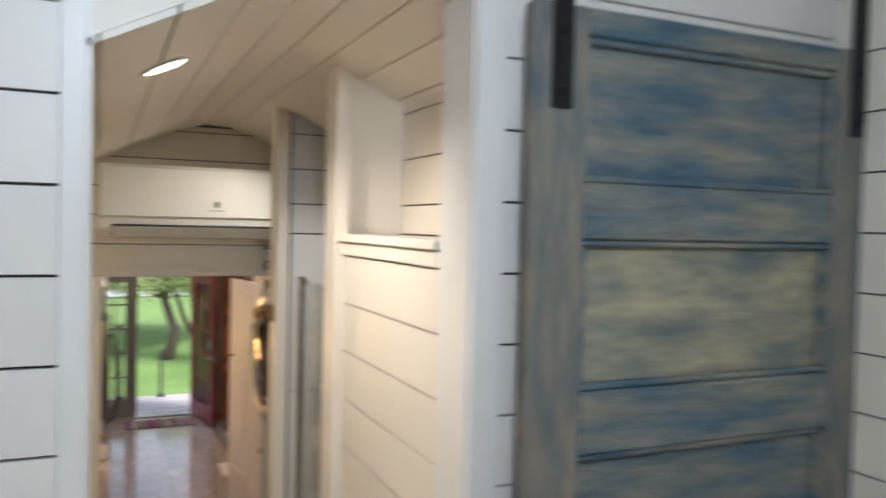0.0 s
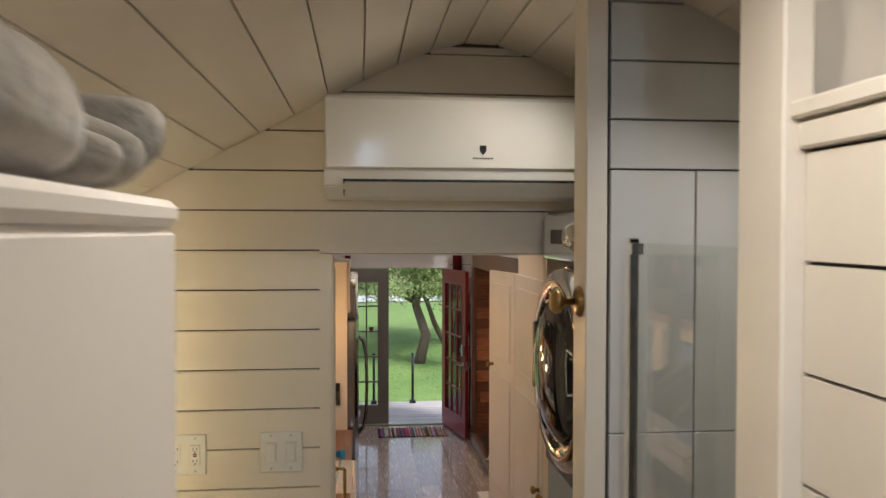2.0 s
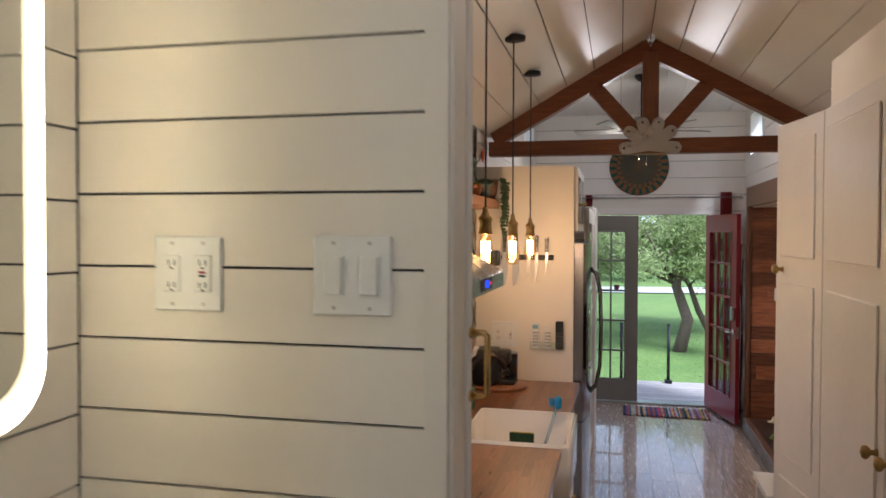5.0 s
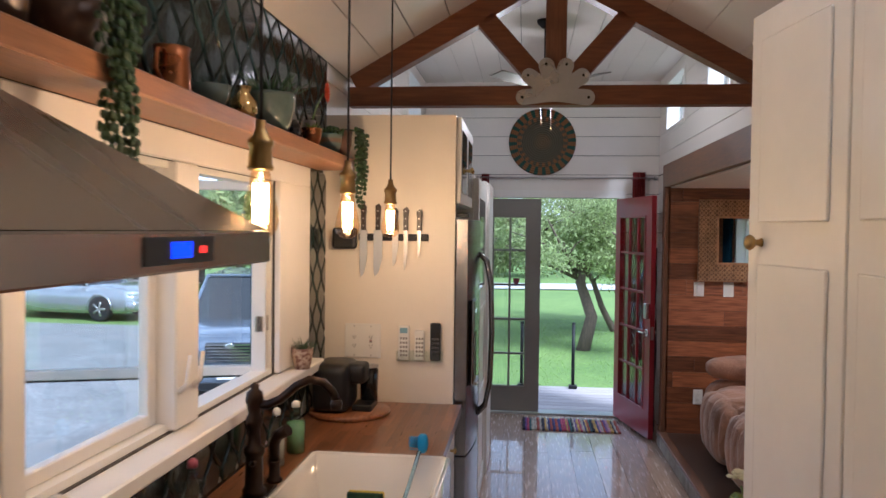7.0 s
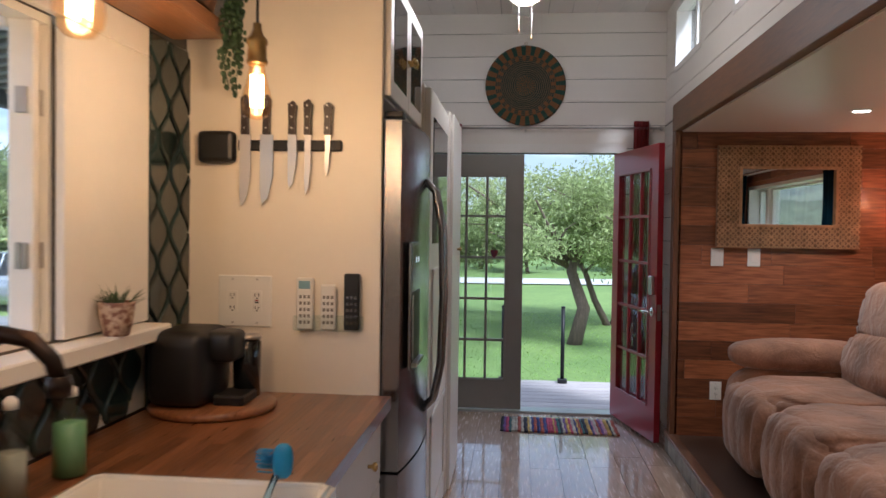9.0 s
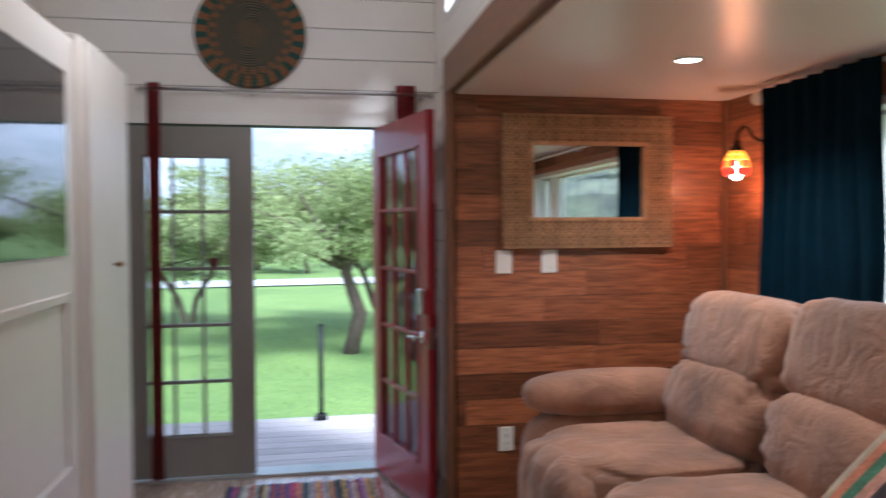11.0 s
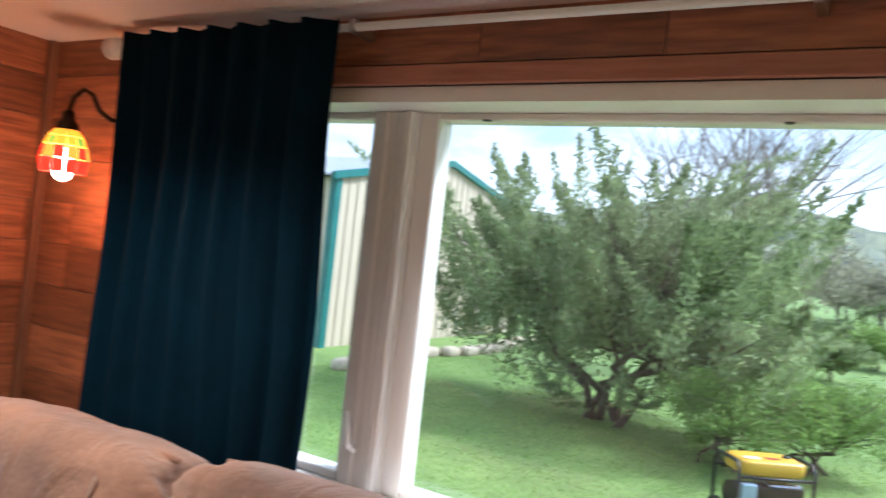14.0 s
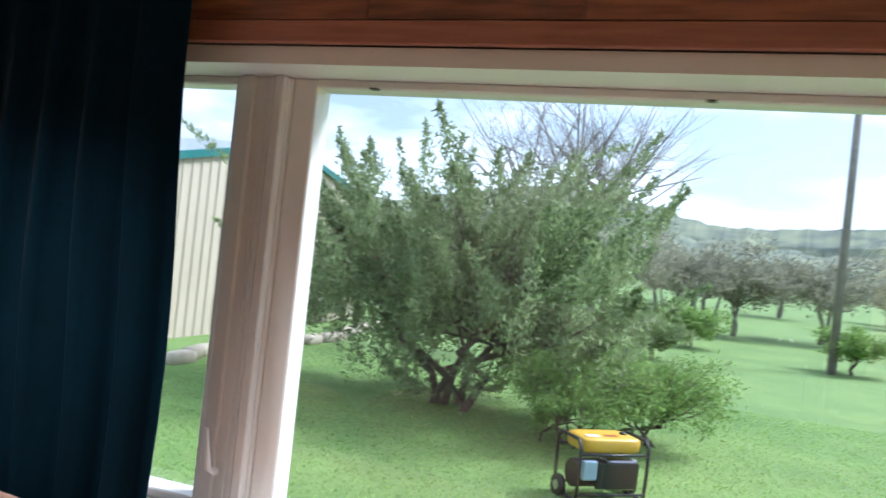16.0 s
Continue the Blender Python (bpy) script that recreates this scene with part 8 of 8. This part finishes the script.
# utility pole
pl = thing("utility_pole", (26.5, 4.6, GROUND), "grey wooden utility pole beyond the lawn", "pole")
part("pole", cyl(B(), (26.5, 4.6, GROUND - 0.2), (26.5, 4.6, 9.0), 0.13, 0.10, 14), M_TWIG, pl)
part("crossarm", box(B(), 26.4, 26.6, 3.6, 5.6, 8.2, 8.32), M_TWIG, pl)

# parked cars
M_SILVER = mat("silver_car_paint", (0.42, 0.44, 0.46), 0.22, 0.7, vary=0.03, bump=0, coat=0.8)
M_BLUECAR = mat("blue_grey_car_paint", (0.17, 0.20, 0.25), 0.22, 0.6, vary=0.03, bump=0, coat=0.8)
M_TYRE = mat("tyre_rubber", (0.018, 0.018, 0.018), 0.85, vary=0.2, bump=0.05)


def car(name, m, label, paint, L, W, H, belt, hood, cabin, wheel_r, axles):
    """A parked car with its nose towards +u (x), turned and placed by m. cabin: u of windscreen foot, roof front, roof back, rear foot."""
    t = thing(name, m.translation, label, "car")

    def put(n_, bm, mt, p=None, lab=""):
        bmesh.ops.transform(bm, matrix=m, verts=bm.verts)
        return part(n_, bm, mt, p or t, lab)
    a, b_, c, d = cabin
    h = W / 2
    bm = B()
    stations = [(-L / 2, 0.35, belt * 0.82, 0.80), (-L / 2 + 0.12, 0.24, belt * 0.97, 0.93), (d, 0.2, belt, 1.0), (0, 0.18, belt, 1.0), (a, 0.19, belt, 1.0), (a + 0.35, 0.2, hood + 0.03, 0.98), (L / 2 - 0.35, 0.22, hood - 0.06, 0.93), (L / 2 - 0.08, 0.26, hood - 0.16, 0.84), (L / 2, 0.36, hood - 0.28, 0.72)]
    rings = []
    for u, zl, zh, k in stations:
        w = h * k
        zm = zl + (zh - zl) * 0.62
        rings.append([bm.verts.new(p) for p in ((u, -w * 0.9, zl), (u, -w, zl + 0.12), (u, -w, zm), (u, -w * 0.93, zh - 0.03), (u, -w * 0.8, zh), (u, w * 0.8, zh), (u, w * 0.93, zh - 0.03), (u, w, zm), (u, w, zl + 0.12), (u, w * 0.9, zl))])
    for r, s in zip(rings, rings[1:]):
        for k in range(10):
            bm.faces.new((r[k], r[(k + 1) % 10], s[(k + 1) % 10], s[k])).smooth = True
    bm.faces.new(rings[0][::-1])
    bm.faces.new(rings[-1])
    body = put("body", bm, paint)
    bm = B()
    v = [bm.verts.new(p) for p in ((a, -h * 0.9, belt - 0.02), (b_, -h * 0.70, H - 0.02), (c, -h * 0.70, H - 0.02), (d, -h * 0.88, belt - 0.02), (a, h * 0.9, belt - 0.02), (b_, h * 0.70, H - 0.02), (c, h * 0.70, H - 0.02), (d, h * 0.88, belt - 0.02))]
    for f in ((0, 1, 2, 3), (7, 6, 5, 4), (0, 4, 5, 1), (3, 2, 6, 7), (1, 5, 6, 2)):
        bm.faces.new([v[i] for i in f])
    put("glasshouse", bm, M_DGLASS, None, "dark tinted windows")
    bm = B()
    box(bm, c - 0.02, b_ + 0.02, -h * 0.71, h * 0.71, H - 0.025, H + 0.02, 0.015)
    put("roof", bm, paint, None)
    for s in (-1, 1):
        for p, q in (((a, 0.9, belt), (b_, 0.70, H)), ((d, 0.88, belt), (c, 0.70, H)), (((b_ + c) / 2 - 0.05, 0.905, belt), ((b_ + c) / 2, 0.705, H))):
            put("pillar", tube(B(), [(p[0], s * h * p[1], p[2] - 0.03), (q[0], s * h * q[1], q[2])], 0.035, 6), paint)
        mi = put("side_mirror", pillow(B(), (a - 0.25, s * (h + 0.09), belt + 0.08), (0.12, 0.2, 0.14), 4, 12, 8), paint)
        put("headlight", pillow(B(), (L / 2 - 0.20, s * h * 0.66, hood - 0.20), (0.34, 0.34, 0.15), 3, 14, 8), M_LENS)
        put("tail_light", pillow(B(), (-L / 2 + 0.06, s * h * 0.72, belt * 0.82), (0.14, 0.3, 0.16), 4, 12, 8), M_RED)
        for u in axles:
            w = put("wheel", lathe(B(), (u, s * (h - 0.2), wheel_r), [(wheel_r * 0.6, 0), (wheel_r, 0.02), (wheel_r, 0.19), (wheel_r * 0.93, 0.215), (wheel_r * 0.66, 0.21)], 26, (0, s, 0)), M_TYRE)
            put("rim", lathe(B(), (u, s * (h - 0.02), wheel_r), [(wheel_r * 0.64, 0), (wheel_r * 0.62, 0.025), (wheel_r * 0.5, 0.01), (0.03, 0.015)], 22, (0, s, 0)), M_DSTEEL, w)
            for k in range(5):
                g = 6.283 * k / 5
                put("spoke", tube(B(), [(u, s * (h + 0.005), wheel_r), (u + wheel_r * 0.6 * math.cos(g), s * (h + 0.008), wheel_r + wheel_r * 0.6 * math.sin(g))], 0.03, 6), M_STEEL, w)
            put("arch", tube(B(), [(u + (wheel_r + 0.05) * math.cos(g), s * h * 1.0, wheel_r + (wheel_r + 0.05) * math.sin(g)) for g in [math.pi * q / 10 for q in range(11)]], 0.03, 6), paint)
    gr = put("grille", box(B(), L / 2 - 0.06, L / 2 + 0.02, -h * 0.36, h * 0.36, hood - 0.42, hood - 0.16, 0.02), M_BLACK)
    for k in range(6):
        put("grille_bar", box(B(), L / 2 + 0.02, L / 2 + 0.032, -h * 0.34, h * 0.34, hood - 0.40 + 0.042 * k, hood - 0.385 + 0.042 * k), M_CHROME, gr)
    put("badge", lathe(B(), (L / 2 + 0.03, 0, hood - 0.20), [(0.06, 0), (0.06, 0.01), (0.045, 0.012)], 20, (1, 0, 0), (1.0, 0.7, 1)), M_CHROME, gr)
    bp = put("bumper", pillow(B(), (L / 2 - 0.12, 0, 0.42), (0.42, W * 0.92, 0.30), 5, 24, 10), paint)
    put("lower_intake", box(B(), L / 2 + 0.03, L / 2 + 0.10, -h * 0.5, h * 0.5, 0.30, 0.40, 0.01), M_BLACK, bp)
    put("number_plate", box(B(), L / 2 + 0.09, L / 2 + 0.105, -0.16, 0.16, 0.44, 0.54, 0.004), M_PLASTIC, bp)
    return t


M_LENS = mat("headlight_lens", (0.55, 0.58, 0.6), 0.1, 0.3, vary=0.1, bump=0, coat=1.0)
car("silver_sedan", Matrix.Translation((-11.9, 23.9, GROUND)) @ pose(0, 0, 0, 0, 0, -8), "silver four-door sedan parked on grass", M_SILVER, 4.6, 1.8, 1.47, 0.93, 0.92, (0.95, 0.25, -1.1, -1.75), 0.33, (1.35, -1.35))
car("suv", Matrix.Translation((-4.2, 16.35, GROUND)) @ pose(0, 0, 0, 0, 0, -77), "blue-grey sport utility car parked on gravel", M_BLUECAR, 4.75, 1.85, 1.72, 1.08, 1.08, (1.0, 0.35, -1.7, -2.15), 0.36, (1.4, -1.4))
# striped awning over the kitchen window
aw = thing("awning", (-1.7, 7.2, 2.4), "pale ribbed awning outside the kitchen window", "awning")
part("sheet", prism(B(), [(-0.95, 2.62), (-2.9, 2.30), (-2.9, 2.33), (-0.95, 2.65)], "y", 6.2, 11.0), mat("awning_cloth", (0.6, 0.57, 0.5), 0.8, vary=0.1, scale=2), aw)
for k in range(33):
    y = 6.25 + 0.145 * k
    part("rib", prism(B(), [(-0.95, 2.595), (-2.9, 2.275), (-2.9, 2.30), (-0.95, 2.62)], "y", y, y + 0.03), M_GREYD, aw)
part("front_bar", box(B(), -2.98, -2.88, 6.15, 11.05, 2.20, 2.32, 0.01), M_IRON, aw)

# grass blades on the lawn near the windows
nr = np.random.RandomState(4)
parts_ = []
for n_, (x0, x1, y0, y1) in ((130000, (4.0, 17.0, 3.5, 17.0)), (40000, (-6.0, 8.0, 13.0, 26.0))):
    p = np.stack([x0 + (x1 - x0) * nr.rand(n_), y0 + (y1 - y0) * nr.rand(n_), np.full(n_, GROUND + 0.0)], 1)
    parts_.append(p)
p = np.concatenate(parts_)
v, f = cluster(len(p), 0.022, p, None, 1.6, 6)
tagged(new("grass", leaf_mesh("grass", v, f, foliage("grass_blade", (0.34, 0.48, 0.14), (0.25, 0.40, 0.10)))), "short fresh green grass blades", "grass", "", "stuff")
